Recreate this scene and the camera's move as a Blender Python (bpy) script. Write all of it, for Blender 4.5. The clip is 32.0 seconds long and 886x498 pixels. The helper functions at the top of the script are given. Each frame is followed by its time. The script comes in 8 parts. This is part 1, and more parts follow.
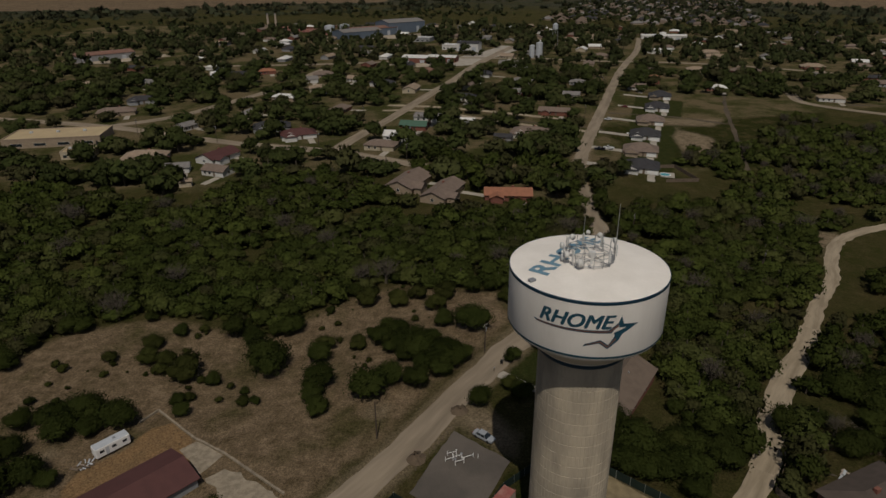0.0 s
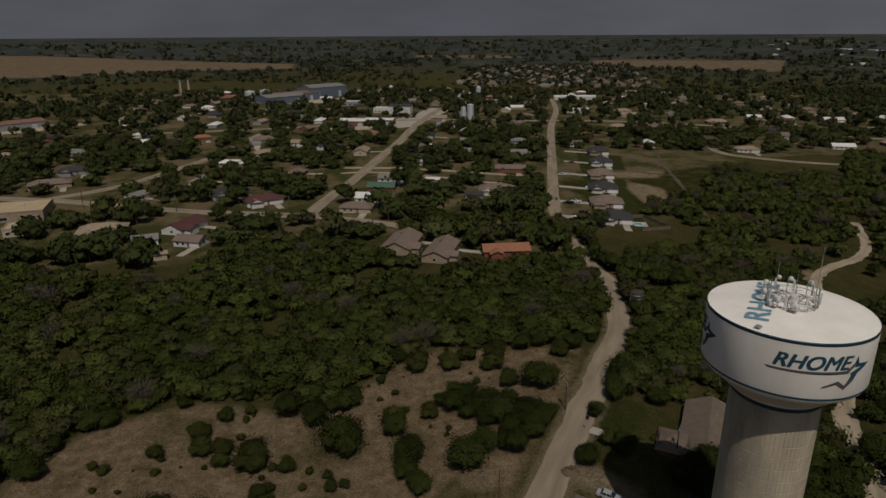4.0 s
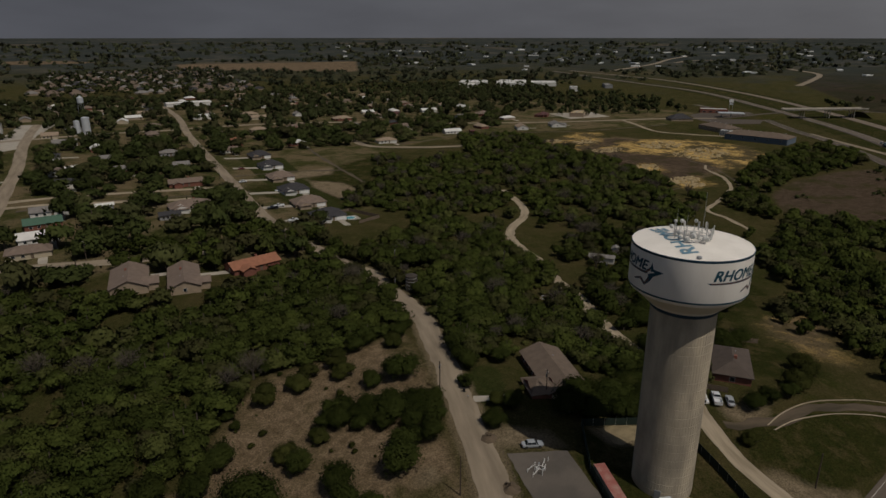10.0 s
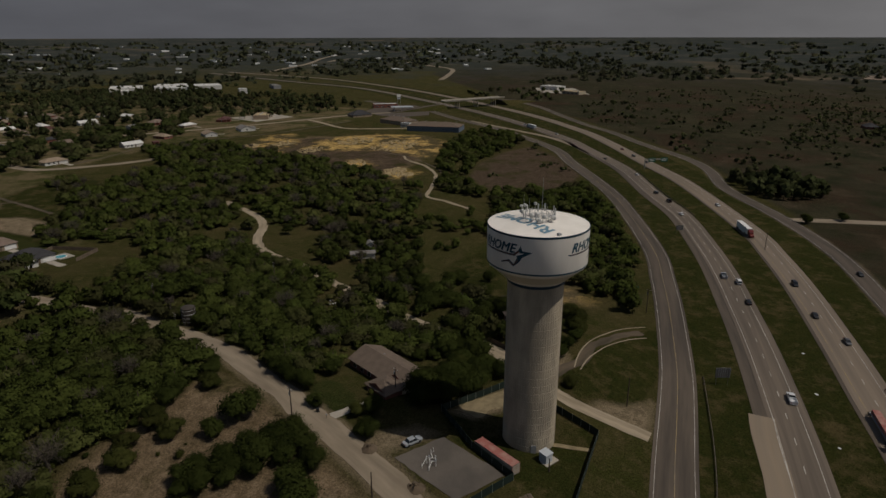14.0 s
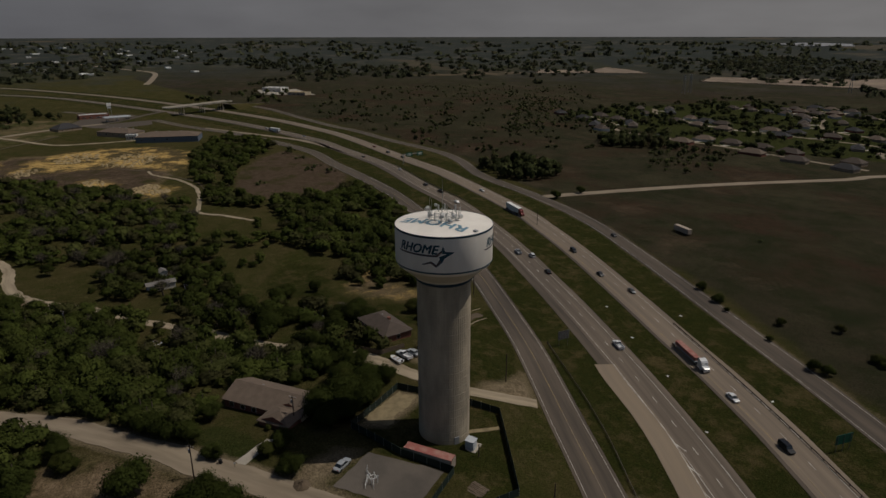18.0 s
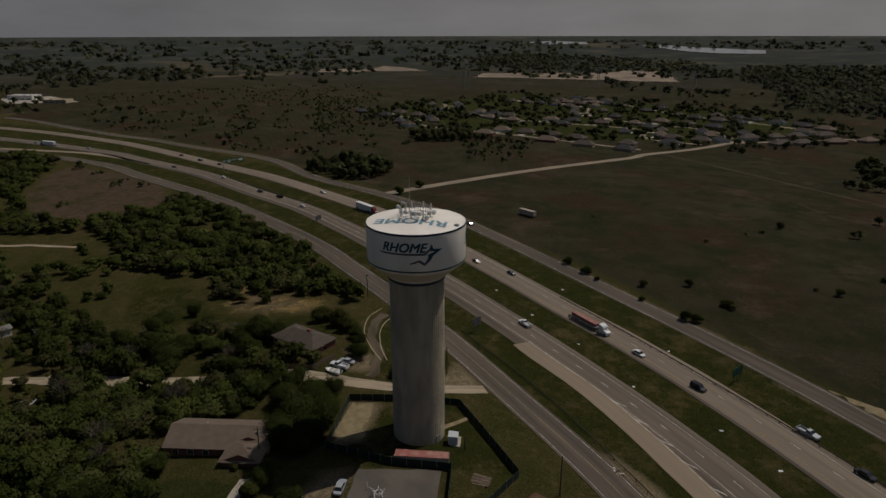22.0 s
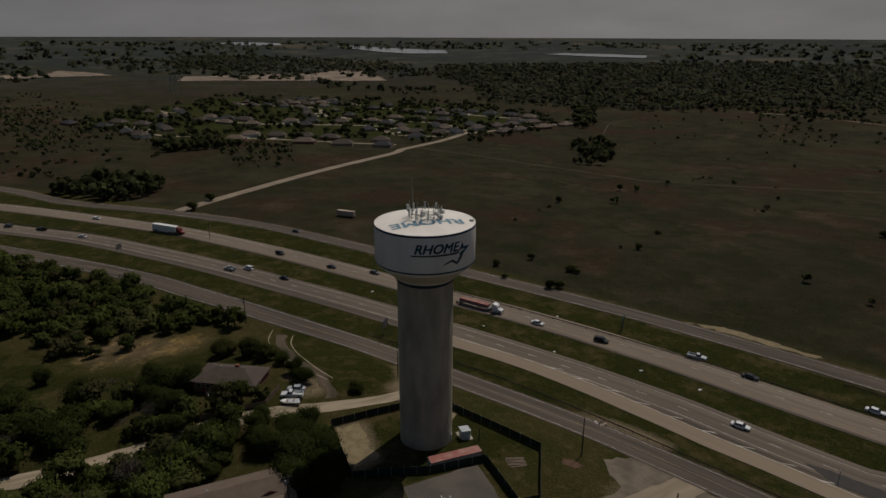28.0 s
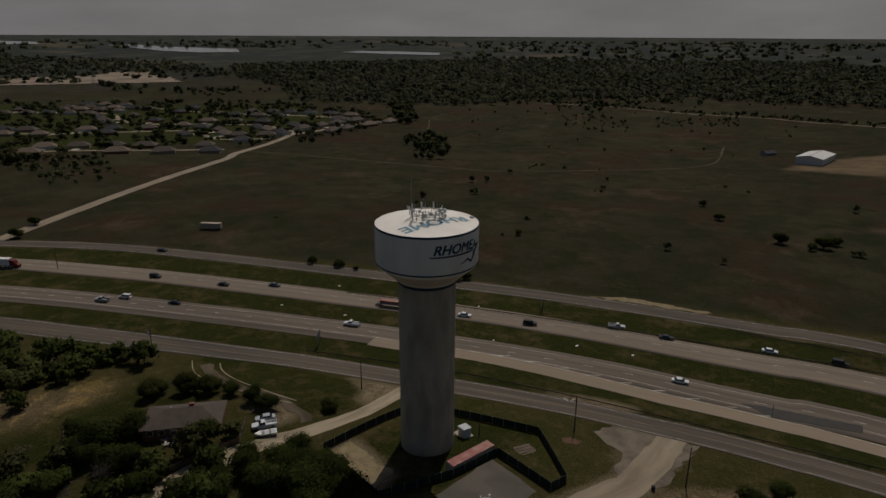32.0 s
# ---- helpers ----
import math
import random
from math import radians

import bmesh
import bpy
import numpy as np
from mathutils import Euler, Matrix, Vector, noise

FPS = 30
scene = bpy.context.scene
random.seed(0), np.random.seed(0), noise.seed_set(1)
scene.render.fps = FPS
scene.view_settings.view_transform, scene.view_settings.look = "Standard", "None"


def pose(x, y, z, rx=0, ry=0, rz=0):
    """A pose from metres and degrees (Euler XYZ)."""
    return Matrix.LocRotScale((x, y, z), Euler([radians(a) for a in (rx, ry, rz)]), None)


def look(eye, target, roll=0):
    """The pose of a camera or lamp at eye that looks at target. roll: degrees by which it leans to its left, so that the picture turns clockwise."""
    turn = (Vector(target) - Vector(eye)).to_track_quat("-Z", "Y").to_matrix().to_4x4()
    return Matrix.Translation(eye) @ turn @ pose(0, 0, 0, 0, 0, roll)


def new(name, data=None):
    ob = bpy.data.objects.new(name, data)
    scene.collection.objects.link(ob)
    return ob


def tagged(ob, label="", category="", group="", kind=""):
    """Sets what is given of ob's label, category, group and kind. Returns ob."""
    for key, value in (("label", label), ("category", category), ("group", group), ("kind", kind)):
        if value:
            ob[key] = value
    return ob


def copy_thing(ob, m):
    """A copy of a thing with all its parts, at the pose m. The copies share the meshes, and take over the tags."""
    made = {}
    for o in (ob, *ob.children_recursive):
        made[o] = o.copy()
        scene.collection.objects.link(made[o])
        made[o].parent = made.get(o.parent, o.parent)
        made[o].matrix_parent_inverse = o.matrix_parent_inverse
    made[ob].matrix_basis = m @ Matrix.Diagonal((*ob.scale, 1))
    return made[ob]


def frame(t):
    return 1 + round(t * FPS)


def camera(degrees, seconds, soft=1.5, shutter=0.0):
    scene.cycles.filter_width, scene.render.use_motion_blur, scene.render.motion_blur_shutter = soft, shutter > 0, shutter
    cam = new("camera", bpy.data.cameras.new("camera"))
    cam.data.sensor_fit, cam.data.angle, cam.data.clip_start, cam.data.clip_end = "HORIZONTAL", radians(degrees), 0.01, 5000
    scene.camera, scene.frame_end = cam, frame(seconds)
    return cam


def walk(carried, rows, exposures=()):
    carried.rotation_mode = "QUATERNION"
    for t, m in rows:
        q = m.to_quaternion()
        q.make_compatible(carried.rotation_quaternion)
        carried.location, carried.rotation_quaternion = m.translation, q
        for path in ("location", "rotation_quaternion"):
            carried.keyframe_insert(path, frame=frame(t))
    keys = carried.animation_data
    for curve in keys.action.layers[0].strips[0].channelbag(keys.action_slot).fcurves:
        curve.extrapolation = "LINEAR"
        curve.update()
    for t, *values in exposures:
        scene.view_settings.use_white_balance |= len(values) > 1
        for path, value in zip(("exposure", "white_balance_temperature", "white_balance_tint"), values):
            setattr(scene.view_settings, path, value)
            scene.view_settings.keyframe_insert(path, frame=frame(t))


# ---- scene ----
import itertools

cam = camera(69.4, 32.0)
PATH = [
    (0, (-17.363, -80.238, 94.834), (-17.424, -78.411, 94.024), -0.4),
    (0.5, (-22.574, -79.911, 94.759), (-22.587, -78.075, 93.965), -0.4),
    (1, (-27.806, -79.442, 94.673), (-27.789, -77.598, 93.898), -0.4),
    (1.5, (-32.99, -79.093, 94.57), (-32.946, -77.241, 93.817), -0.3),
    (2, (-38.286, -78.604, 94.46), (-38.207, -76.745, 93.729), -0.3),
    (2.5, (-43.455, -77.944, 94.427), (-43.341, -76.075, 93.724), -0.3),
    (4.5, (-63.921, -74.327, 93.817), (-63.617, -72.454, 93.185), -0.2),
    (5, (-68.882, -73.18, 93.788), (-68.51, -71.32, 93.156), -0.0),
    (5.5, (-73.792, -71.856, 93.677), (-73.349, -70.011, 93.046), -0.0),
    (6, (-78.653, -70.448, 93.599), (-78.117, -68.628, 92.967), 0.0),
    (6.5, (-83.429, -68.822, 93.57), (-82.8, -67.031, 92.939), -0.1),
    (7, (-88.195, -66.933, 93.513), (-87.47, -65.179, 92.882), -0.0),
    (7.5, (-92.719, -64.809, 93.496), (-91.884, -63.105, 92.865), 0.0),
    (8, (-97.022, -62.346, 93.492), (-96.091, -60.693, 92.861), -0.0),
    (8.5, (-101.118, -59.601, 93.484), (-100.097, -58.002, 92.852), -0.1),
    (9, (-104.929, -56.58, 93.479), (-103.814, -55.045, 92.847), -0.0),
    (9.5, (-108.555, -53.571, 93.52), (-107.342, -52.112, 92.888), -0.1),
    (10, (-112.184, -50.34, 93.705), (-110.876, -48.966, 93.071), -0.0),
    (10.5, (-115.822, -46.751, 93.977), (-114.427, -45.466, 93.343), -0.0),
    (11, (-119.081, -43.095, 94.257), (-117.604, -41.903, 93.623), 0.0),
    (11.5, (-122.066, -39.205, 94.459), (-120.514, -38.114, 93.825), 0.1),
    (12, (-124.562, -35.302, 94.613), (-122.943, -34.315, 93.978), 0.0),
    (12.5, (-126.685, -31.112, 94.672), (-125.004, -30.233, 94.039), 0.1),
    (13, (-128.343, -26.773, 94.751), (-126.609, -26.006, 94.116), 0.0),
    (13.5, (-129.819, -22.297, 94.869), (-128.04, -21.642, 94.232), -0.1),
    (14, (-131.364, -17.734, 94.962), (-129.546, -17.195, 94.327), -0.1),
    (14.5, (-132.574, -13.073, 95.026), (-130.724, -12.652, 94.393), -0.1),
    (16.5, (-135.247, 6.172, 96.19), (-133.351, 6.193, 95.555), -0.2),
    (17, (-135.232, 11.21, 96.353), (-133.338, 11.125, 95.716), -0.1),
    (17.5, (-134.706, 16.288, 96.405), (-132.819, 16.098, 95.77), -0.3),
    (18, (-133.706, 21.425, 96.379), (-131.834, 21.128, 95.742), -0.1),
    (18.5, (-132.545, 26.442, 96.299), (-130.688, 26.058, 95.663), -0.2),
    (19, (-131.273, 31.444, 96.227), (-129.433, 30.99, 95.589), -0.0),
    (19.5, (-129.839, 36.204, 96.129), (-128.019, 35.676, 95.492), -0.3),
    (20, (-128.153, 41.082, 96.022), (-126.359, 40.471, 95.384), -0.0),
    (20.5, (-126.223, 45.842, 95.866), (-124.461, 45.144, 95.228), -0.2),
    (21, (-124.068, 50.519, 95.735), (-122.346, 49.728, 95.097), 0.0),
    (21.5, (-121.881, 54.927, 95.513), (-120.201, 54.047, 94.874), -0.2),
    (22, (-119.378, 59.414, 95.366), (-117.72, 58.496, 94.727), -0.1),
    (22.5, (-116.834, 63.727, 95.21), (-115.189, 62.787, 94.569), -0.2),
    (23, (-113.986, 68.258, 95.093), (-112.38, 67.252, 94.454), -0.1),
    (23.5, (-111.117, 72.685, 94.988), (-109.558, 71.608, 94.349), -0.0),
    (24, (-108.01, 76.958, 94.918), (-106.503, 75.809, 94.28), 0.1),
    (24.5, (-104.623, 81.286, 94.782), (-103.166, 80.074, 94.144), 0.1),
    (25, (-100.999, 85.36, 94.72), (-99.588, 84.094, 94.083), 0.2),
    (25.5, (-97.152, 89.384, 94.671), (-95.791, 88.064, 94.035), 0.3),
    (27.5, (-81.041, 103.182, 94.662), (-79.912, 101.658, 94.029), 0.5),
    (28, (-76.806, 105.999, 94.625), (-75.739, 104.431, 93.99), 0.2),
    (28.5, (-72.428, 108.559, 94.495), (-71.422, 106.951, 93.861), 0.5),
    (29, (-67.896, 110.949, 94.493), (-66.952, 109.304, 93.857), 0.3),
    (29.5, (-63.221, 113.287, 94.395), (-62.339, 111.607, 93.762), 0.4),
    (30, (-58.391, 115.37, 94.3), (-57.574, 113.659, 93.664), 0.2),
    (30.5, (-53.512, 117.225, 94.152), (-52.768, 115.48, 93.518), 0.4),
    (31, (-48.539, 118.734, 94.09), (-47.872, 116.959, 93.454), 0.3),
    (31.5, (-43.552, 120.222, 94.004), (-42.956, 118.422, 93.369), 0.5),
    (32, (-38.546, 121.525, 94.019), (-38.021, 119.703, 93.381), 0.3),
]
walk(cam, [(t, look(eye, target, roll)) for t, eye, target, roll in PATH],
     exposures=((0, -1.32), (8, -1.33), (28, -1.38), (32, -1.46)))

# ---- sky and sun ----
SUN_ELEVATION, SUN_HEADING = 59.0, -1.5          # shadows fall towards +y
world = bpy.data.worlds.new("sky")
scene.world = world
world.use_nodes = True
wn = world.node_tree
sky = wn.nodes.new("ShaderNodeTexSky")
sky.sky_type, sky.sun_disc = "NISHITA", False
sky.sun_elevation, sky.sun_rotation = radians(SUN_ELEVATION), radians(180 + SUN_HEADING)
sky.dust_density, sky.air_density = 2.0, 1.0
wn.links.new(sky.outputs[0], wn.nodes["Background"].inputs[0])
wn.nodes["Background"].inputs[1].default_value = 0.072
sun = new("sun", bpy.data.lights.new("sun", "SUN"))
sun.data.energy, sun.data.angle, sun.data.color = 4.85, radians(0.55), (1.0, 0.93, 0.83)
sun.matrix_world = look((40, -300, 500), (40, -300 + 500 / math.tan(radians(SUN_ELEVATION)), 0))


# ---- materials ----
def mat(name, color, rough=0.8, metal=0.0, vary=0.25, scale=1.0, fine=12.0, bump=0.0, second=None, random=0.0,
        spec=0.3, coords="Object", stretch=(1, 1, 1)):
    """Two scales of variation round a base colour, with a second colour for stains or wear."""
    m = bpy.data.materials.new(name)
    m.use_nodes = True
    t = m.node_tree
    n, link = t.nodes, t.links.new
    b = n["Principled BSDF"]
    b.inputs["Roughness"].default_value, b.inputs["Metallic"].default_value = rough, metal
    b.inputs["Specular IOR Level"].default_value = spec
    co = n.new("ShaderNodeTexCoord")
    mp = n.new("ShaderNodeMapping")
    mp.inputs["Scale"].default_value = stretch
    link(co.outputs[coords], mp.inputs["Vector"])
    big, small = n.new("ShaderNodeTexNoise"), n.new("ShaderNodeTexNoise")
    big.inputs["Scale"].default_value, small.inputs["Scale"].default_value = scale, fine
    big.inputs["Detail"].default_value = small.inputs["Detail"].default_value = 4
    link(mp.outputs[0], big.inputs["Vector"]), link(mp.outputs[0], small.inputs["Vector"])
    ramp = n.new("ShaderNodeMapRange")
    ramp.inputs[1].default_value, ramp.inputs[2].default_value = 0.38, 0.66
    link(big.outputs["Fac"], ramp.inputs[0])
    mix = n.new("ShaderNodeMix")
    mix.data_type = "RGBA"
    mix.inputs[6].default_value = (*color, 1)
    mix.inputs[7].default_value = (*(second or [c * (1 - vary) for c in color]), 1)
    link(ramp.outputs[0], mix.inputs[0])
    hsv = n.new("ShaderNodeHueSaturation")
    val = n.new("ShaderNodeMapRange")
    val.inputs[3].default_value, val.inputs[4].default_value = 1 - vary * 0.8, 1 + vary * 0.8
    link(small.outputs["Fac"], val.inputs[0])
    last = val.outputs[0]
    if random:
        info, mul, rnd = n.new("ShaderNodeObjectInfo"), n.new("ShaderNodeMath"), n.new("ShaderNodeMapRange")
        rnd.inputs[3].default_value, rnd.inputs[4].default_value = 1 - random, 1 + random
        mul.operation = "MULTIPLY"
        link(info.outputs["Random"], rnd.inputs[0]), link(rnd.outputs[0], mul.inputs[0]), link(last, mul.inputs[1])
        last = mul.outputs[0]
    link(last, hsv.inputs["Value"]), link(mix.outputs[2], hsv.inputs["Color"])
    link(hsv.outputs[0], b.inputs["Base Color"])
    if bump:
        bp = n.new("ShaderNodeBump")
        bp.inputs["Strength"].default_value, bp.inputs["Distance"].default_value = bump, 0.1
        link(small.outputs["Fac"], bp.inputs["Height"]), link(bp.outputs[0], b.inputs["Normal"])
    return m


def leaf_mat(name, dark, light, trans=0.34, patch=0.11):
    """Foliage: hue shifts from leaf clump to leaf clump and from tree to tree."""
    m = bpy.data.materials.new(name)
    m.use_nodes = True
    t = m.node_tree
    n, link = t.nodes, t.links.new
    b = n["Principled BSDF"]
    b.inputs["Roughness"].default_value, b.inputs["Specular IOR Level"].default_value = 0.8, 0.05
    geo, info = n.new("ShaderNodeNewGeometry"), n.new("ShaderNodeObjectInfo")
    noise_t = n.new("ShaderNodeTexNoise")
    noise_t.inputs["Scale"].default_value, noise_t.inputs["Detail"].default_value = patch, 3
    link(geo.outputs["Position"], noise_t.inputs["Vector"])
    add = n.new("ShaderNodeMath")
    add.operation = "MULTIPLY_ADD"
    link(geo.outputs["Random Per Island"], add.inputs[0])
    add.inputs[1].default_value = 0.45
    shift = n.new("ShaderNodeMapRange")
    shift.inputs[1].default_value, shift.inputs[2].default_value = 0.36, 0.64
    shift.inputs[3].default_value, shift.inputs[4].default_value = 0.0, 0.55
    link(noise_t.outputs["Fac"], shift.inputs[0]), link(shift.outputs[0], add.inputs[2])
    mix = n.new("ShaderNodeMix")
    mix.data_type = "RGBA"
    mix.inputs[6].default_value, mix.inputs[7].default_value = (*dark, 1), (*light, 1)
    link(add.outputs[0], mix.inputs[0])
    tint = n.new("ShaderNodeAttribute")
    tint.attribute_name = "tint"
    dull, pick = n.new("ShaderNodeMix"), n.new("ShaderNodeMapRange")
    pick.inputs[1].default_value, pick.inputs[2].default_value, pick.inputs[4].default_value = 0.70, 0.98, 0.60
    link(tint.outputs["Fac"], pick.inputs[0]), link(pick.outputs[0], dull.inputs[0])
    dull.data_type = "RGBA"
    dull.inputs[7].default_value = (0.088, 0.076, 0.038, 1)
    link(mix.outputs[2], dull.inputs[6])
    ping, sum_v = n.new("ShaderNodeMath"), n.new("ShaderNodeMath")
    ping.operation, sum_v.operation = "PINGPONG", "ADD"
    ping.inputs[1].default_value = 0.16
    link(tint.outputs["Fac"], ping.inputs[0])
    hsv, rnd, lift = n.new("ShaderNodeHueSaturation"), n.new("ShaderNodeMapRange"), n.new("ShaderNodeMapRange")
    rnd.inputs[3].default_value, rnd.inputs[4].default_value = -0.12, 0.2
    lift.inputs[2].default_value, lift.inputs[3].default_value, lift.inputs[4].default_value = 0.16, 0.62, 1.32
    link(info.outputs["Random"], rnd.inputs[0]), link(ping.outputs[0], lift.inputs[0])
    link(rnd.outputs[0], sum_v.inputs[0]), link(lift.outputs[0], sum_v.inputs[1])
    link(sum_v.outputs[0], hsv.inputs["Value"])
    link(dull.outputs[2], hsv.inputs["Color"]), link(hsv.outputs[0], b.inputs["Base Color"])
    tr, ms = n.new("ShaderNodeBsdfTranslucent"), n.new("ShaderNodeMixShader")
    lean, turn = n.new("ShaderNodeAttribute"), n.new("ShaderNodeVectorTransform")
    lean.attribute_name = "outward"
    turn.vector_type, turn.convert_from, turn.convert_to = "NORMAL", "OBJECT", "WORLD"
    link(lean.outputs["Vector"], turn.inputs[0])
    link(turn.outputs[0], b.inputs["Normal"]), link(turn.outputs[0], tr.inputs["Normal"])
    link(hsv.outputs[0], tr.inputs["Color"])
    ms.inputs[0].default_value = trans
    link(b.outputs[0], ms.inputs[1]), link(tr.outputs[0], ms.inputs[2])
    link(ms.outputs[0], n["Material Output"].inputs["Surface"])
    return m


M = dict(
    white=mat("white_tank_paint", (0.825, 0.775, 0.705), 0.75, spec=0.12, vary=0.05, scale=0.25, fine=2.5, second=(0.75, 0.70, 0.63), stretch=(1, 1, 0.25)),
    steel_under=mat("cream_tank_paint", (0.62, 0.56, 0.46), 0.5, vary=0.06, scale=0.3, fine=3),
    navy=mat("dark_blue_paint", (0.010, 0.034, 0.056), 0.45, vary=0.1),
    teal=mat("teal_blue_paint", (0.014, 0.062, 0.092), 0.5, vary=0.1),
    skyblue=mat("faded_blue_paint", (0.15, 0.27, 0.345), 0.5, vary=0.12),
    copper=mat("faded_red_paint", (0.17, 0.085, 0.065), 0.5, vary=0.12),
    column=mat("column_concrete", (0.455, 0.385, 0.285), 0.85, vary=0.12, scale=0.3, fine=3.0, bump=0.2, second=(0.29, 0.25, 0.19), stretch=(1, 1, 0.3)),
    concrete=mat("concrete", (0.38, 0.34, 0.28), 0.9, vary=0.2, scale=0.15, fine=3, bump=0.2),
    asphalt_dark=mat("fresh_asphalt", (0.050, 0.046, 0.042), 0.9, vary=0.15, scale=0.4, fine=3),
    dust=mat("dusty_gravel", (0.160, 0.128, 0.095), 1.0, vary=0.4, scale=0.25, fine=2.0, second=(0.095, 0.079, 0.060)),
    sand=mat("pale_sand", (0.235, 0.185, 0.105), 1.0, vary=0.3, scale=0.6, fine=4),
    soil_red=mat("red_soil", (0.105, 0.060, 0.036), 1.0, vary=0.3, scale=0.8, fine=5),
    lime=mat("quarried_limestone", (0.26, 0.20, 0.145), 1.0, vary=0.45, scale=0.02, fine=0.12),
    asphalt=mat("worn_asphalt", (0.100, 0.079, 0.060), 0.9, vary=0.28, scale=0.33, fine=1.6, second=(0.058, 0.047, 0.037), coords="UV", stretch=(0.06, 1, 1)),
    highway=mat("highway_pavement", (0.152, 0.120, 0.091), 0.9, vary=0.24, scale=0.4, fine=1.5, second=(0.098, 0.079, 0.062), coords="UV", stretch=(0.03, 1, 1)),
    highway_pale=mat("pale_highway_pavement", (0.205, 0.161, 0.120), 0.9, vary=0.22, scale=0.4, fine=1.5, second=(0.148, 0.118, 0.090), coords="UV", stretch=(0.03, 1, 1)),
    shoulder=mat("tan_shoulder", (0.240, 0.187, 0.132), 0.95, vary=0.16, scale=0.4, fine=1.6, second=(0.215, 0.17, 0.125), coords="UV", stretch=(0.05, 1, 1)),
    chip=mat("pale_chip_seal", (0.275, 0.222, 0.158), 0.95, vary=0.16, scale=0.3, fine=1.5, second=(0.185, 0.146, 0.103), coords="UV", stretch=(0.15, 1, 1)),
    gravel_road=mat("pale_gravel_road", (0.35, 0.285, 0.20), 1.0, vary=0.22, scale=0.45, fine=2.2, second=(0.23, 0.185, 0.125), coords="UV", stretch=(0.15, 1, 1)),
    gravel=mat("pale_gravel", (0.40, 0.335, 0.25), 1.0, vary=0.2, scale=0.15, fine=4, bump=0.3, second=(0.30, 0.245, 0.18)),
    mark=mat("road_marking", (0.52, 0.49, 0.44), 0.8, vary=0.2, scale=0.35, fine=4, second=(0.26, 0.235, 0.20)),
    mark_y=mat("yellow_marking", (0.33, 0.24, 0.10), 0.8, vary=0.2, scale=0.35, fine=4, second=(0.2, 0.165, 0.12)),
    bark=mat("bark", (0.10, 0.08, 0.06), 0.95, vary=0.3, scale=1.5, fine=15, bump=0.5),
    sand_rock=mat("sandy_rock", (0.40, 0.31, 0.17), 0.95, vary=0.25, scale=0.2, fine=1.5),
    leaf=leaf_mat("oak_leaves", (0.041, 0.055, 0.0120), (0.076, 0.092, 0.021)),
    leaf_dull=leaf_mat("dull_brush", (0.046, 0.055, 0.012), (0.088, 0.092, 0.024)),
    leaf_wood=leaf_mat("woodland_leaves", (0.036, 0.049, 0.0105), (0.072, 0.085, 0.020), patch=0.06),
    leaf_town=leaf_mat("shade_tree_leaves", (0.032, 0.042, 0.0125), (0.060, 0.070, 0.0215), patch=0.05),
    # these two leaf colours are greyed and lifted to carry distance haze
    leaf_horizon_haze=leaf_mat("hazed_horizon_leaves", (0.046, 0.054, 0.030), (0.074, 0.080, 0.045), patch=0.01),
    leaf_far_haze=leaf_mat("hazed_far_leaves", (0.036, 0.045, 0.0165), (0.066, 0.074, 0.029), patch=0.03),
    twig=mat("bare_twigs", (0.085, 0.070, 0.052), 0.95, vary=0.2),
)


# ---- the lie of the land ----
def ease(a, b, x):
    u = np.clip((x - a) / (b - a), 0, 1)
    return u * u * (3 - 2 * u)


def land(x, y):
    """Ground height: a low rise under the tower, a fall to the south, and far land that climbs to the skyline."""
    x, y = np.asarray(x, float), np.asarray(y, float)
    r = np.hypot(x, y)
    z = 3.3 * np.exp(-((x + 8) ** 2 + (y - 14) ** 2) / (2 * 48**2))
    z = z + 2.3 * np.exp(-((x + 18) ** 2 + (y - 36) ** 2) / (2 * 22**2))
    z = z + 3.9 * np.exp(-((x + 2) ** 2 + (y - 84) ** 2) / (2 * 26**2))
    z = z + 3.0 * np.exp(-((x - 58) ** 2 + (y - 9) ** 2) / (2 * 16**2))
    z = z + 7 * ease(120, 600, y) * (1 - ease(100, 500, x)) + 3 * ease(60, 160, y) * np.exp(-(((x + 35) / 60) ** 2))
    z = z - 4.6 * (1 - (1 - ease(0, 50, -y)) * (1 - ease(40, 150, x))) - 16 * ease(120, 600, -y) * ease(-500, -50, x)
    return z * (1 - ease(1200, 2500, r)) + 75 * ease(1300, 4900, r)


def H(x, y):
    return float(land(x, y))


def inside(px, py, poly):
    """Which of the points lie in the polygon."""
    hit = np.zeros(np.shape(px), bool)
    for (x0, y0), (x1, y1) in zip(poly, poly[1:] + poly[:1]):
        if y0 != y1:
            hit ^= ((y0 > py) != (y1 > py)) & (px < (x1 - x0) * (py - y0) / (y1 - y0) + x0)
    return hit


def near_line(px, py, line):
    """Distance of points to a polyline."""
    best = np.full(np.shape(px), 1e9)
    for (x0, y0), (x1, y1) in zip(line, line[1:]):
        dx, dy = x1 - x0, y1 - y0
        u = np.clip(((px - x0) * dx + (py - y0) * dy) / (dx * dx + dy * dy + 1e-9), 0, 1)
        best = np.minimum(best, np.hypot(px - x0 - u * dx, py - y0 - u * dy))
    return best


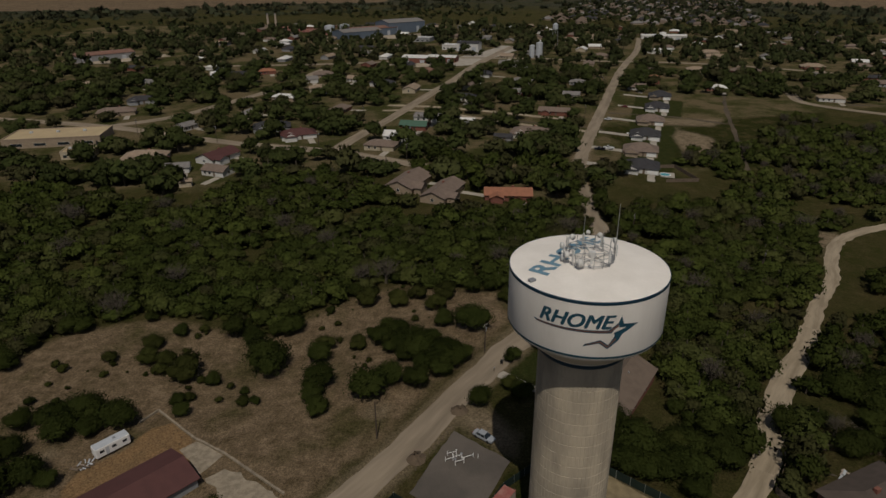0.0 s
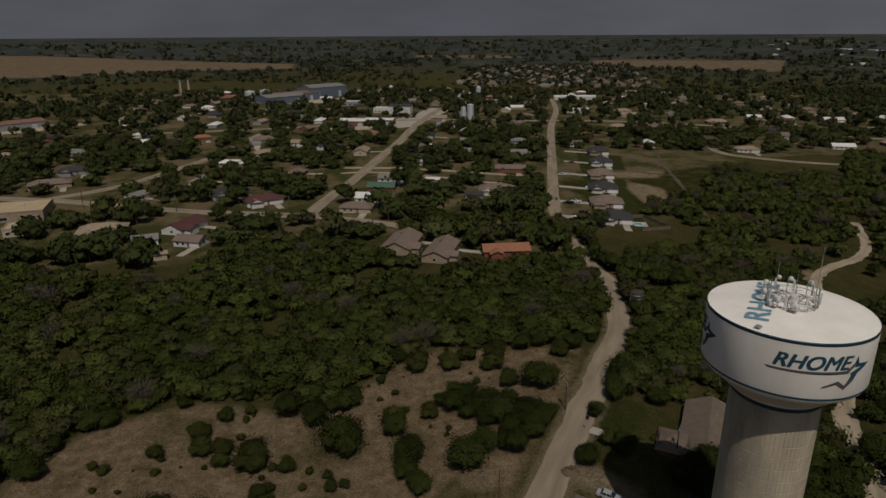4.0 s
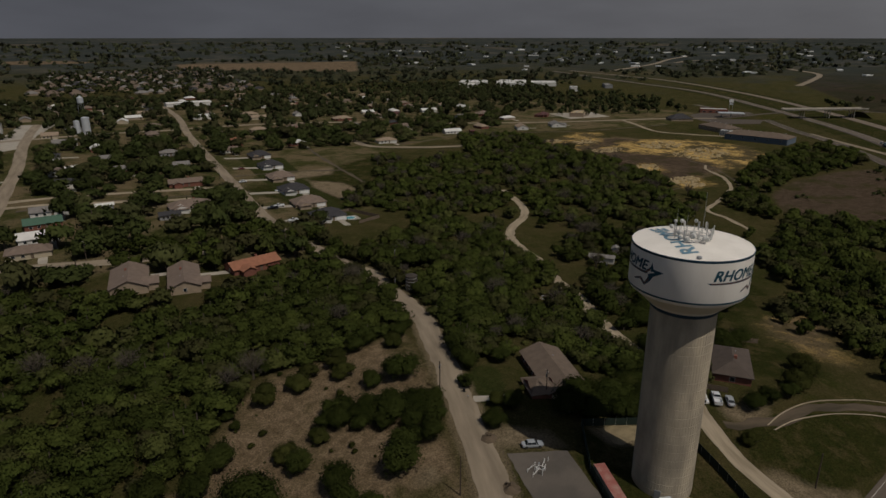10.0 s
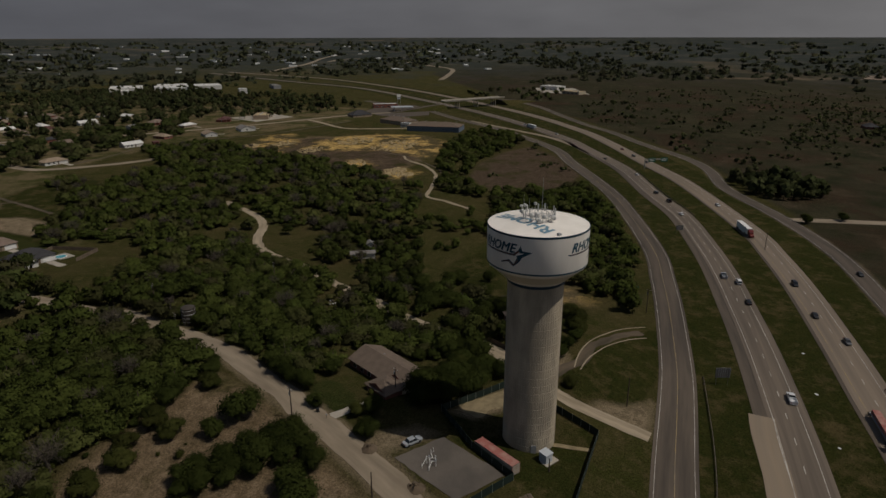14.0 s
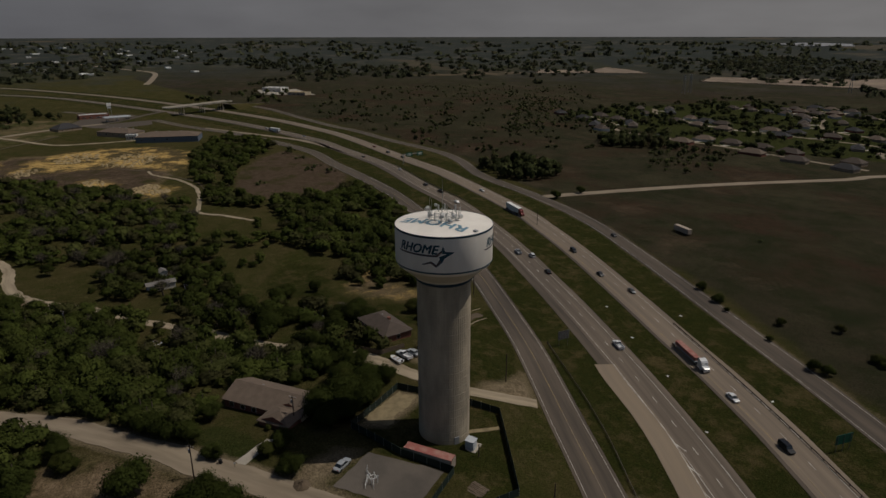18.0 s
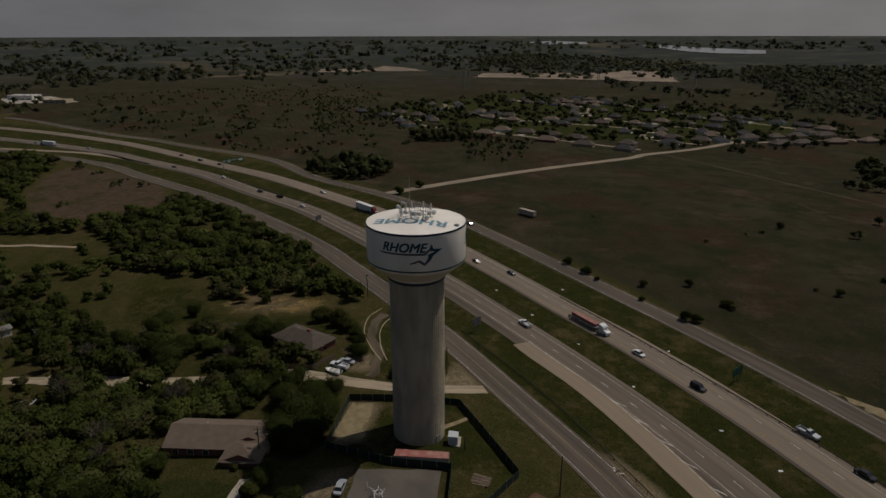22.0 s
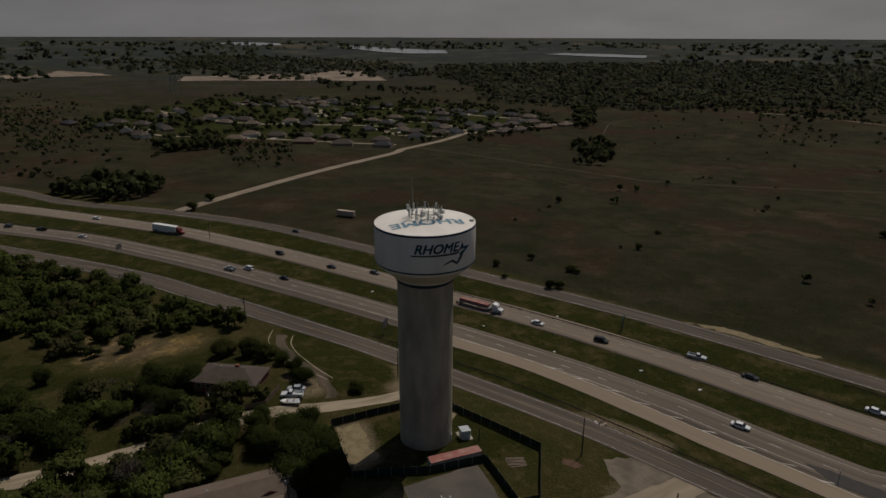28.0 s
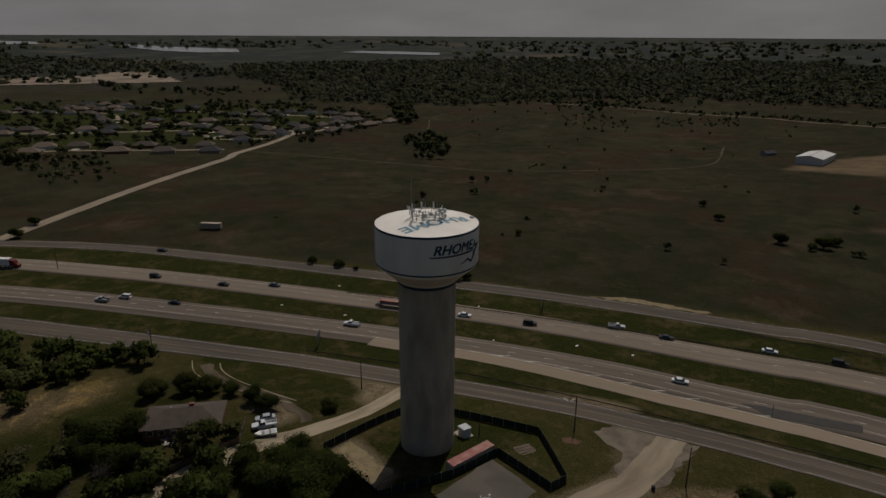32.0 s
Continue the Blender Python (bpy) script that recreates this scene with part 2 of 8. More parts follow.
def smooth(line, step=6.0):
    """A Catmull-Rom curve through the corners, in even steps."""
    p = [np.array(q, float) for q in line]
    p = [2 * p[0] - p[1], *p, 2 * p[-1] - p[-2]]
    out = []
    for a, b, c, d in zip(p, p[1:], p[2:], p[3:]):
        k = max(2, int(np.linalg.norm(c - b) / step))
        for i in range(k):
            u = i / k
            out.append(0.5 * (2 * b + (c - a) * u + (2 * a - 5 * b + 4 * c - d) * u * u + (3 * b - a - 3 * c + d) * u**3))
    out.append(p[-2])
    return np.array(out)


def side_step(line, off):
    """The line moved to its left by off metres."""
    d = np.gradient(line, axis=0)
    d /= np.linalg.norm(d, axis=1)[:, None] + 1e-9
    return line + np.stack([-d[:, 1], d[:, 0]], 1) * off


def mesh_object(name, verts, faces, material, parent=None, smooth_shade=False):
    me = bpy.data.meshes.new(name)
    me.from_pydata([tuple(v) for v in verts], [], [tuple(f) for f in faces])
    if smooth_shade:
        me.shade_smooth()
    for m in material if isinstance(material, (list, tuple)) else [material]:
        me.materials.append(m)
    ob = new(name, me)
    if parent:
        ob.parent = parent
    return ob


def ribbon(name, line, width, material, lift=0.10, parent=None, left=None, right=None, ragged=0.0, cols=4):
    """A strip of paving draped over the land, with a thickness at its edges. left, right: where its sides lie instead of half the width."""
    left, right = (width / 2, -width / 2) if left is None else (left, right)
    rng = np.random.default_rng(len(line))
    wob = rng.normal(0, 1, (2, len(line)))
    wob = (wob + np.roll(wob, 1, 1)) * 0.5 * ragged
    offs = np.linspace(left, right, cols)
    rows = []
    for k, o in enumerate(offs):
        l = side_step(line, o)
        if ragged and k in (0, cols - 1):
            d = np.gradient(line, axis=0)
            d /= np.linalg.norm(d, axis=1)[:, None] + 1e-9
            l = l + np.stack([-d[:, 1], d[:, 0]], 1) * wob[0 if k == 0 else 1][:, None]
        rows.append(np.c_[l, land(l[:, 0], l[:, 1]) + lift])
    rows = [rows[0] - (0, 0, lift + 0.1), *rows, rows[-1] - (0, 0, lift + 0.1)]
    n, c = len(line), len(rows)
    verts = np.stack(rows, 1).reshape(-1, 3)
    faces = [(i * c + k, i * c + k + 1, (i + 1) * c + k + 1, (i + 1) * c + k) for i in range(n - 1) for k in range(c - 1)]
    faces = [f[::-1] for f in faces]
    ob = mesh_object(name, verts, faces, material, parent)
    run = np.r_[0, np.cumsum(np.linalg.norm(np.diff(line, axis=0), axis=1))]
    uv = np.stack(np.broadcast_arrays(run[:, None], np.r_[left, offs, right][None, :]), 2).reshape(-1, 2)
    at = np.empty(len(ob.data.loops), np.int32)
    ob.data.loops.foreach_get("vertex_index", at)
    ob.data.uv_layers.new(name="along").data.foreach_set("uv", uv[at].astype(np.float32).ravel())
    return ob


# ---- roads, as lines on the plan ----
STREET = smooth([(-58, -30), (-53, -15), (-49.5, -6), (-45.5, 1.5), (-38, 10.5), (-27, 24.5), (-21, 34), (-14.3, 44.5), (-7.8, 55), (-0.3, 66.5), (8, 80.5), (18.5, 97), (26, 115), (32, 137), (36, 150), (35, 163), (36.5, 185), (38, 216), (47, 258), (77, 362.6), (135.3, 560.6), (186, 710), (226.8, 863)], 2.0)
LANE = smooth([(14.5, -28.4), (17, -18), (20.5, -8), (28, 2.5), (38, 13.5), (46.5, 26), (53, 39), (65.7, 58), (77.3, 72.6), (91, 95), (107.5, 117), (115, 132), (128, 152), (144.3, 164), (163.9, 172.8), (181.6, 189), (203.4, 223.5)], 1.6)
FRONT_W = smooth([(-330, 46), (-190, 6), (-99, -20.5), (-84, -24), (-68, -27.5), (-48, -30), (-31, -32), (-15, -33), (5, -34), (30, -35.7), (55, -37), (85, -37), (115, -36.5), (142, -35.2), (177.9, -32.6), (239.5, -20.8), (303.1, -5.1), (394.7, 28.4), (464.3, 53.4), (568.5, 122.2), (646.1, 193.2), (737.9, 270.4), (832.1, 395.6)], 8)
MAIN_W = smooth([(-330, 10), (-200, -24), (-106, -51.5), (-89, -53), (-70, -55.5), (-55, -58), (-43, -60), (-19, -62.2), (8.5, -63.7), (39, -64.6), (82, -64.5), (117, -63.2), (160, -60.8), (200, -56.4), (249.7, -49), (303.9, -33.3), (384, -12.4), (467, 22.1), (535.7, 53.4), (689.5, 155.3), (870, 311.5), (1060, 499.1), (1184.2, 711.1), (1369, 1062.4)], 8)
MAIN_E = smooth([(-330, -28), (-200, -56), (-110, -77), (-91, -78.8), (-71, -81), (-50, -84), (-33, -86.3), (-20, -87.6), (-5, -89), (10, -89.7), (30, -90.2), (55, -90), (90, -90.2), (144, -89.3), (190, -86.3), (231.8, -81.2), (338, -56.2), (402.3, -33.2), (532, 13.7), (600.3, 46), (725.2, 121.9), (912.1, 269.4), (1109.2, 456.4), (1297.7, 701.4), (1414.3, 1041)], 8)
FRONT_E = smooth([(-330, -52), (-200, -84), (-117, -105.3), (-95, -107), (-73, -109.8), (-55, -112), (-38, -113.7), (-18, -115.5), (20, -117), (50, -117.3), (95, -117.8), (140, -118), (201.3, -115.2), (262.8, -102.2), (331.5, -81.3), (394.8, -76), (444.6, -61.3), (512.9, -25.8), (579.2, 3.3), (633.4, 34.5), (714.2, 71.9), (838, 129), (914.5, 196.4)], 8)
FARM_ROAD = smooth([(256, -101), (259, -112.4), (267.5, -166), (286, -263), (306, -370), (318, -402), (325, -450), (333, -500), (352, -588)], 8)
CROSS = smooth([(-336.4, 338), (-244.2, 316), (-162.3, 282.8), (-88.2, 257.4), (-57.7, 237.7), (-15.6, 218.3), (37.5, 214.9)], 6)
DIAGONAL = smooth([(-88.2, 257.4), (-76.3, 295.2), (-63.5, 329.9), (-44, 396.2), (-28.4, 447.6), (-0.7, 560.3), (25.8, 655.2), (41.8, 707.5)], 6)
WESTERN = smooth([(-244.2, 316), (-212.5, 340.9), (-193.4, 375.6), (-166.5, 441.6), (-146.2, 545.2)], 6)
OVERPASS = smooth([(690, 300), (725, 268), (752, 243), (790, 212), (829, 182), (865, 158), (930, 125)], 8)
NORTH_ROAD = smooth([(-293.4, 548.4), (-97.4, 571.7), (154.1, 613.3), (311.8, 574.4), (432.3, 480.2), (531.9, 407.4), (640, 345), (690, 300)], 10)
SLIP = smooth([(633.4, 174.4), (601, 141), (558.1, 94.1), (522.3, 59.6), (481.9, 34.6), (445.2, 16.9)], 8)
TRACK = smooth([(386.9, 171), (371.1, 162.6), (351.1, 140.6), (325.1, 123.9), (306.2, 117.6), (274.8, 111.3), (253.9, 107.2), (244.5, 91.4), (230.8, 72.5)], 3)
DIRT_ROAD = smooth([(594.9, 376.5), (571.7, 343.9), (533.5, 294.5), (539.4, 256.6), (551.5, 225.1)], 4)
YARD_TRACKS = [smooth([(-70, 368), (-47, 361), (15, 345), (60, 330)], 4), smooth([(-72, 352), (-44, 346), (8, 322), (58, 305)], 4)]
EAST_STREET = smooth([(261.2, 513.7), (245.9, 452.3), (239, 411.8), (271.7, 380.8), (312.5, 360.1)], 6)
ROADS = [(STREET, 3.2), (LANE, 3.4), (FRONT_W, 7), (MAIN_W, 13), (MAIN_E, 11), (FRONT_E, 6), (FARM_ROAD, 5), (CROSS, 7), (DIAGONAL, 7), (WESTERN, 7), (NORTH_ROAD, 7), (SLIP, 6), (TRACK, 2.6), (DIRT_ROAD, 3), (YARD_TRACKS[0], 2), (YARD_TRACKS[1], 2)]

# ---- the ground, one sheet to the skyline ----
GREEN = [[(28, 0), (44, -6), (85, -29.9), (81.7, -35.3), (52.5, -31.9), (24.9, -25.2), (22, -10)], [(-24.5, -12.2), (7.5, -15.4), (24, 8), (4, 22), (-8, 17), (-16, 1)]]
CLEARING = [(-140, 55), (-128, 74), (-105, 81), (-86, 75), (-72, 69), (-61, 82), (-50, 93), (-38, 98), (-21, 93), (-8, 91), (4, 90), (-6.9, 66.5), (-20, 48), (-33, 26), (-52, 0), (-72.1, -6.9), (-140, -10)]
GOLD = [(385.2, 338.8), (473.1, 305.7), (490.8, 171.7), (426.1, 156.1), (368.8, 145.8), (296, 146), (306.9, 198.6), (343.2, 278.1)]
GOLD_LOT = [[(386.4, 277.7), (467.4, 277.1), (501.9, 241), (507.3, 190.5), (470.9, 152.9), (420.9, 147.7), (384.6, 151), (410.2, 198.3), (395.1, 232.1)], [(309.7, 161.7), (338.8, 156.4), (322.9, 137.5), (303.2, 137.5), (299.1, 150.2)], [(337.4, 215.4), (367.4, 201.6), (341.2, 181.7), (311.9, 180.7)], [(385.3, 327.7), (459.4, 347.1), (484.7, 330.9), (419.9, 291.3), (360.3, 282)]]
HEATH = [(321.6, 96.5), (373.6, 100.7), (430.6, 91.1), (466.6, 74.3), (424.9, 46.1), (352.1, 17.9), (302.2, 22.1), (281.7, 47.3), (282, 74.6)]
MEADOW = [(50, 12), (73.5, 22.2), (123.5, 61.9), (164.9, 51.6), (132.5, 4.4), (93, -19.2), (62.3, -4.1)]
DUSTY = [[(-17.6, 34.7), (-14, 38), (-9, 31), (-5, 25), (-7.4, 19.4), (-17, 28)], [(-41, 2), (-40, -12.9), (-43, -24), (-60, -25), (-54.9, -9.1), (-46, 6)], [(14.3, -28.5), (18.6, -19.7), (19.3, -13.3), (24.6, -14.3), (26.3, -21.9), (34.5, -30.7), (23.9, -29.6)], [(34, 0), (37, 5), (44, 0), (49, 1), (50, -3), (43, -6), (36, -4)], [(-105.3 + 3 * math.cos(k), 23.4 + 3 * math.sin(k)) for k in range(6)], [(-35.6 + 2.9 * math.cos(k), 34.5 + 2.9 * math.sin(k)) for k in range(6)], [(-15.8, 31), (-24, 21.1), (-29.9, 13.5), (-32.6, 14.2), (-25.8, 23.4), (-17.6, 34.7)], [(99.8, 333.7), (144.1, 335.4), (159.4, 355.9), (110.2, 354.1)], [(104.8, 266.4), (125.8, 257.4), (134.5, 309.3), (118.5, 325.5), (109.3, 305.5)], [(-58.6, 324), (-19.4, 312.2), (29.4, 307.3), (29.5, 301.4), (-39, 312.4)], [(114.2, 134.6), (123.7, 148.7), (135.3, 156.6), (128.5, 164.8), (116.7, 153.6)], [(-23.2, -41.4), (-39.6, -41.6), (-49.1, -39.5), (-45.5, -32.8), (-34.9, -35.0), (-23.6, -36.5)]]
PLOUGH = [(-2600, 2600), (-1085.2, 2404.3), (-235.5, 1944.6), (-225.6, 1718), (-461.4, 1663.6), (-712.2, 1471.9), (-2600, 1100)]
TAN_FIELD = [(703.1, 1987.8), (1229.6, 1783.7), (965.5, 1418.1), (805.7, 1587.8), (619.9, 1781)]
SANDY = [(4, 22), (22, 9), (17, 2), (2, 14)]
STRAW = [(121.2, 30), (140.7, 20), (142, 11), (130.5, -1.3), (109.7, -9.8), (93.9, -14), (90, -1), (95, 12.6), (107, 25)]


def fill_ground():
    n = 330
    u = np.linspace(-1, 1, n)
    axis = 4850 * np.sinh(4.6 * u) / np.sinh(4.6)
    x, y = np.meshgrid(axis + 0.0, axis + 0.0, indexing="ij")
    x, y = x.ravel(), y.ravel()
    z = land(x, y)
    i = (np.arange(n - 1)[:, None] * n + np.arange(n - 1)).ravel()
    quads = np.stack([i, i + n, i + n + 1, i + 1], 1)
    me = bpy.data.meshes.new("ground")
    me.vertices.add(len(x))
    me.vertices.foreach_set("co", np.stack([x, y, z], 1).ravel())
    me.loops.add(quads.size)
    me.loops.foreach_set("vertex_index", quads.ravel())
    me.polygons.add(len(quads))
    me.polygons.foreach_set("loop_start", np.arange(0, quads.size, 4))
    me.update()
    me.shade_smooth()

    def soft(polys, edge):
        w = np.zeros(len(x))
        for p in polys:
            d = near_line(x, y, p + p[:1])
            w = np.maximum(w, np.where(inside(x, y, p), 0.5 + np.minimum(d / edge, 1) / 2, 0.5 - np.minimum(d / edge, 1) / 2))
        return w

    r = np.hypot(x, y)
    verge = np.min([near_line(x, y, list(map(tuple, l[::3]))) for l in (MAIN_W, MAIN_E)], 0)
    layers = {
        "dry": np.maximum.reduce([soft([CLEARING], 8), 0.75 * soft([GOLD], 15), 0.62 * soft([STRAW], 12)]),
        "green": np.maximum.reduce([soft(GREEN, 4), 0.8 * soft([MEADOW], 14) * (1 - 0.8 * soft([STRAW], 9)), 0.85 * (1 - ease(22, 32, verge)) * (r < 1500), 0.8 * soft([[(59.5, 326), (246.1, 391.1), (200.9, 248.3), (99.2, 238.3), (70.6, 248.7)]], 20)]),
        "gold": np.maximum(soft(GOLD_LOT, 15), 0.47 * soft([STRAW], 9)),
        "bare": np.maximum.reduce([1.0 * soft([SANDY], 3), soft(DUSTY[:1] + DUSTY[2:], 4), 0.62 * soft(DUSTY[1:2], 6), (1 - ease(3.5, 7.5, near_line(x, y, list(map(tuple, STREET[:160:2]))))) * 0.7, 0.5 * (1 - ease(5.0, 8.0, near_line(x, y, list(map(tuple, FRONT_E[::2])))))]),
        "heath": np.maximum(soft([HEATH], 10), 0.6 * soft([GOLD], 14)),
        "orange": soft([[(-87.8, 26), (-88, 29.5), (-84.3, 34.9), (-75.6, 28.6), (-73, 20.2), (-87.3, 6.2), (-96.1, 12.3), (-96.1, 18)]], 2.5),
        "field": soft([[(-2000, 20), (-330, -60), (-125.8, -114.5), (80.3, -128.8), (262.8, -111.6), (444.3, -71.7), (579.3, -6.1), (713.5, 61.5), (914.4, 185.9), (1532.8, 508.5), (2539.9, 487.9), (2372.1, -2760.7), (-2500, -3000)]], 14) * (1 - ease(1400.8, 2436, r)),
        "town": soft([[(-600, 230), (-244.4, 204.7), (-147.8, 193.7), (-78.4, 222.3), (-15.6, 202.5), (35.7, 172.6), (59.9, 222.8), (139.2, 248.3), (241.1, 391.3), (372.8, 410.4), (593.9, 313.1), (739.2, 343.9), (661.5, 1000.1), (-610.2, 1020.8)]], 20),
        "lawn": soft([[(730.2, -283.8), (465.7, -351.5), (361.5, -522.7), (324.1, -707.4), (510.6, -850.7), (978.4, -696.6), (856.6, -403.6)], [(62, 237.8), (86.5, 229.3), (148.9, 412.1), (118, 433.6)], [(-10.4, 46), (-5.8, 53.5), (4.2, 59.9), (9.3, 58.4), (9.5, 54), (3, 46), (-4, 42)]], 3),
        # weight of the hazed ground colour, growing with distance
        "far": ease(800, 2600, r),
        "quarry": 0.5 * soft([[(1491.7, -131.2), (1511.2, -247.1), (1578.4, -417.7), (1679.5, -579.5), (1646.1, -811.4), (1753.8, -609.6), (1705, -403.9), (1586.8, -145.6)]], 40),
        "plough": soft([PLOUGH, TAN_FIELD, [(150.8, 2402.3), (444.9, 2341), (574.9, 2149.4), (163.2, 2246.6)], [(-900, -900), (-213.6, -542.9), (-167.4, -485.3), (-224.6, -463), (-900, -560)]], 40),
    }
    for key, w in layers.items():
        me.attributes.new(key, "FLOAT", "POINT").data.foreach_set("value", w.astype(np.float32))
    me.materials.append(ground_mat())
    return tagged(new("ground", me), "rolling dry grassland with green verges and bare soil", "ground", kind="structure")


def ground_mat():
    m = bpy.data.materials.new("grass_and_soil")
    m.use_nodes = True
    t = m.node_tree
    n, link = t.nodes, t.links.new
    b = n["Principled BSDF"]
    b.inputs["Roughness"].default_value, b.inputs["Specular IOR Level"].default_value = 1.0, 0.02
    pos = n.new("ShaderNodeNewGeometry").outputs["Position"]

    def tex(scale, detail=6, rough=0.6):
        k = n.new("ShaderNodeTexNoise")
        k.inputs["Scale"].default_value, k.inputs["Detail"].default_value, k.inputs["Roughness"].default_value = scale, detail, rough
        link(pos, k.inputs["Vector"])
        return k.outputs["Fac"]

    def span(v, a, c, lo=0.0, hi=1.0):
        k = n.new("ShaderNodeMapRange")
        for i, w in enumerate((a, c, lo, hi)):
            k.inputs[i + 1].default_value = w
        link(v, k.inputs[0])
        return k.outputs[0]

    def blend(f, a, c):
        k = n.new("ShaderNodeMix")
        k.data_type = "RGBA"
        link(f, k.inputs[0])
        for i, w in ((6, a), (7, c)):
            if isinstance(w, tuple):
                k.inputs[i].default_value = (*w, 1)
            else:
                link(w, k.inputs[i])
        return k.outputs[2]

    def attr(name, ragged, amount=0.5):
        k = n.new("ShaderNodeAttribute")
        k.attribute_name = name
        s = n.new("ShaderNodeMath")
        s.operation = "MULTIPLY_ADD"
        link(ragged, s.inputs[0])
        s.inputs[1].default_value = amount
        link(k.outputs["Fac"], s.inputs[2])
        return span(s.outputs[0], 0.5 + amount * 0.3, 0.5 + amount * 0.75)

    coarse, mid, fine, tiny = tex(0.012), tex(0.06), tex(0.30, 9, 0.78), tex(2.2, 6, 0.75)
    grass = blend(span(mid, 0.35, 0.65), (0.034, 0.037, 0.010), (0.060, 0.050, 0.020))
    grass = blend(span(fine, 0.5, 0.75), grass, (0.098, 0.075, 0.035))
    dry = blend(span(fine, 0.36, 0.64), (0.094, 0.069, 0.037), (0.225, 0.163, 0.102))
    dry = blend(span(mid, 0.50, 0.66), dry, blend(span(fine, 0.4, 0.6), (0.052, 0.048, 0.018), (0.105, 0.083, 0.040)))
    green = blend(span(fine, 0.35, 0.7), (0.019, 0.025, 0.0062), (0.041, 0.038, 0.0118))
    green = blend(span(tex(0.11, 7, 0.72), 0.50, 0.66), green, (0.074, 0.058, 0.025))
    lawn = blend(span(fine, 0.35, 0.7), (0.024, 0.031, 0.0085), (0.046, 0.046, 0.0150))
    ridges = tex(0.16, 8, 0.8)
    gold = blend(span(ridges, 0.44, 0.62), (0.54, 0.36, 0.125), (0.155, 0.108, 0.046))
    gold = blend(span(tex(0.045, 8, 0.75), 0.47, 0.53), gold, (0.085, 0.066, 0.033))
    heath = blend(span(fine, 0.36, 0.64), (0.050, 0.036, 0.022), (0.098, 0.070, 0.049))
    heath = blend(span(mid, 0.52, 0.66), heath, (0.043, 0.041, 0.015))
    bare = blend(span(fine, 0.38, 0.62), (0.250, 0.192, 0.124), (0.125, 0.098, 0.060))
    field = blend(span(mid, 0.35, 0.65), (0.0225, 0.0250, 0.0120), (0.042, 0.0350, 0.0215))
    field = blend(span(coarse, 0.50, 0.62), field, blend(span(fine, 0.4, 0.62), (0.050, 0.031, 0.020), (0.030, 0.024, 0.014)))
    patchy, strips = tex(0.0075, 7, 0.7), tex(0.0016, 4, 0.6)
    # far wood and field tones, with haze painted in as a pale grey-blue lift
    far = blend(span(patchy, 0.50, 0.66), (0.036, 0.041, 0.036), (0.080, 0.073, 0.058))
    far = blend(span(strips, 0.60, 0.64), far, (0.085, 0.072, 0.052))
    relief = tex(0.025, 7, 0.72)
    field = blend(span(relief, 0.55, 0.72), field, (0.082, 0.060, 0.039))
    field = blend(span(tex(0.009, 8, 0.75), 0.52, 0.62), field, (0.047, 0.042, 0.024))
    c = blend(attr("field", mid), grass, field)
    plots = blend(span(tex(0.035, 6, 0.7), 0.42, 0.58), (0.048, 0.050, 0.016), (0.130, 0.100, 0.055))
    c = blend(attr("town", mid), c, plots)
    c = blend(attr("dry", mid), c, dry)
    c = blend(attr("green", mid, 0.3), c, green)
    c = blend(attr("lawn", mid, 0.5), c, lawn)
    c = blend(attr("heath", mid, 0.4), c, heath)
    c = blend(attr("gold", tex(0.06, 9, 0.8), 0.9), c, gold)
    c = blend(attr("bare", fine, 0.95), c, bare)
    c = blend(attr("orange", fine, 0.4), c, blend(span(fine, 0.35, 0.65), (0.27, 0.165, 0.080), (0.19, 0.125, 0.065)))
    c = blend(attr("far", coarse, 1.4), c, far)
    c = blend(attr("quarry", tex(0.02, 6, 0.7), 0.9), c, blend(span(fine, 0.4, 0.6), (0.28, 0.21, 0.14), (0.12, 0.09, 0.06)))
    c = blend(attr("plough", coarse, 0.3), c, blend(span(mid, 0.4, 0.6), (0.115, 0.083, 0.052), (0.165, 0.120, 0.074)))
    hsv = n.new("ShaderNodeHueSaturation")
    link(span(tiny, 0.32, 0.68, 0.45, 1.55), hsv.inputs["Value"]), link(c, hsv.inputs["Color"])
    link(hsv.outputs[0], b.inputs["Base Color"])
    bp = n.new("ShaderNodeBump")
    bp.inputs["Distance"].default_value = 0.55
    k = n.new("ShaderNodeAttribute")
    k.attribute_name = "far"
    link(span(k.outputs["Fac"], 0.0, 0.3, 0.9, 0.0), bp.inputs["Strength"])
    link(tiny, bp.inputs["Height"]), link(bp.outputs[0], b.inputs["Normal"])
    return m


ground = fill_ground()


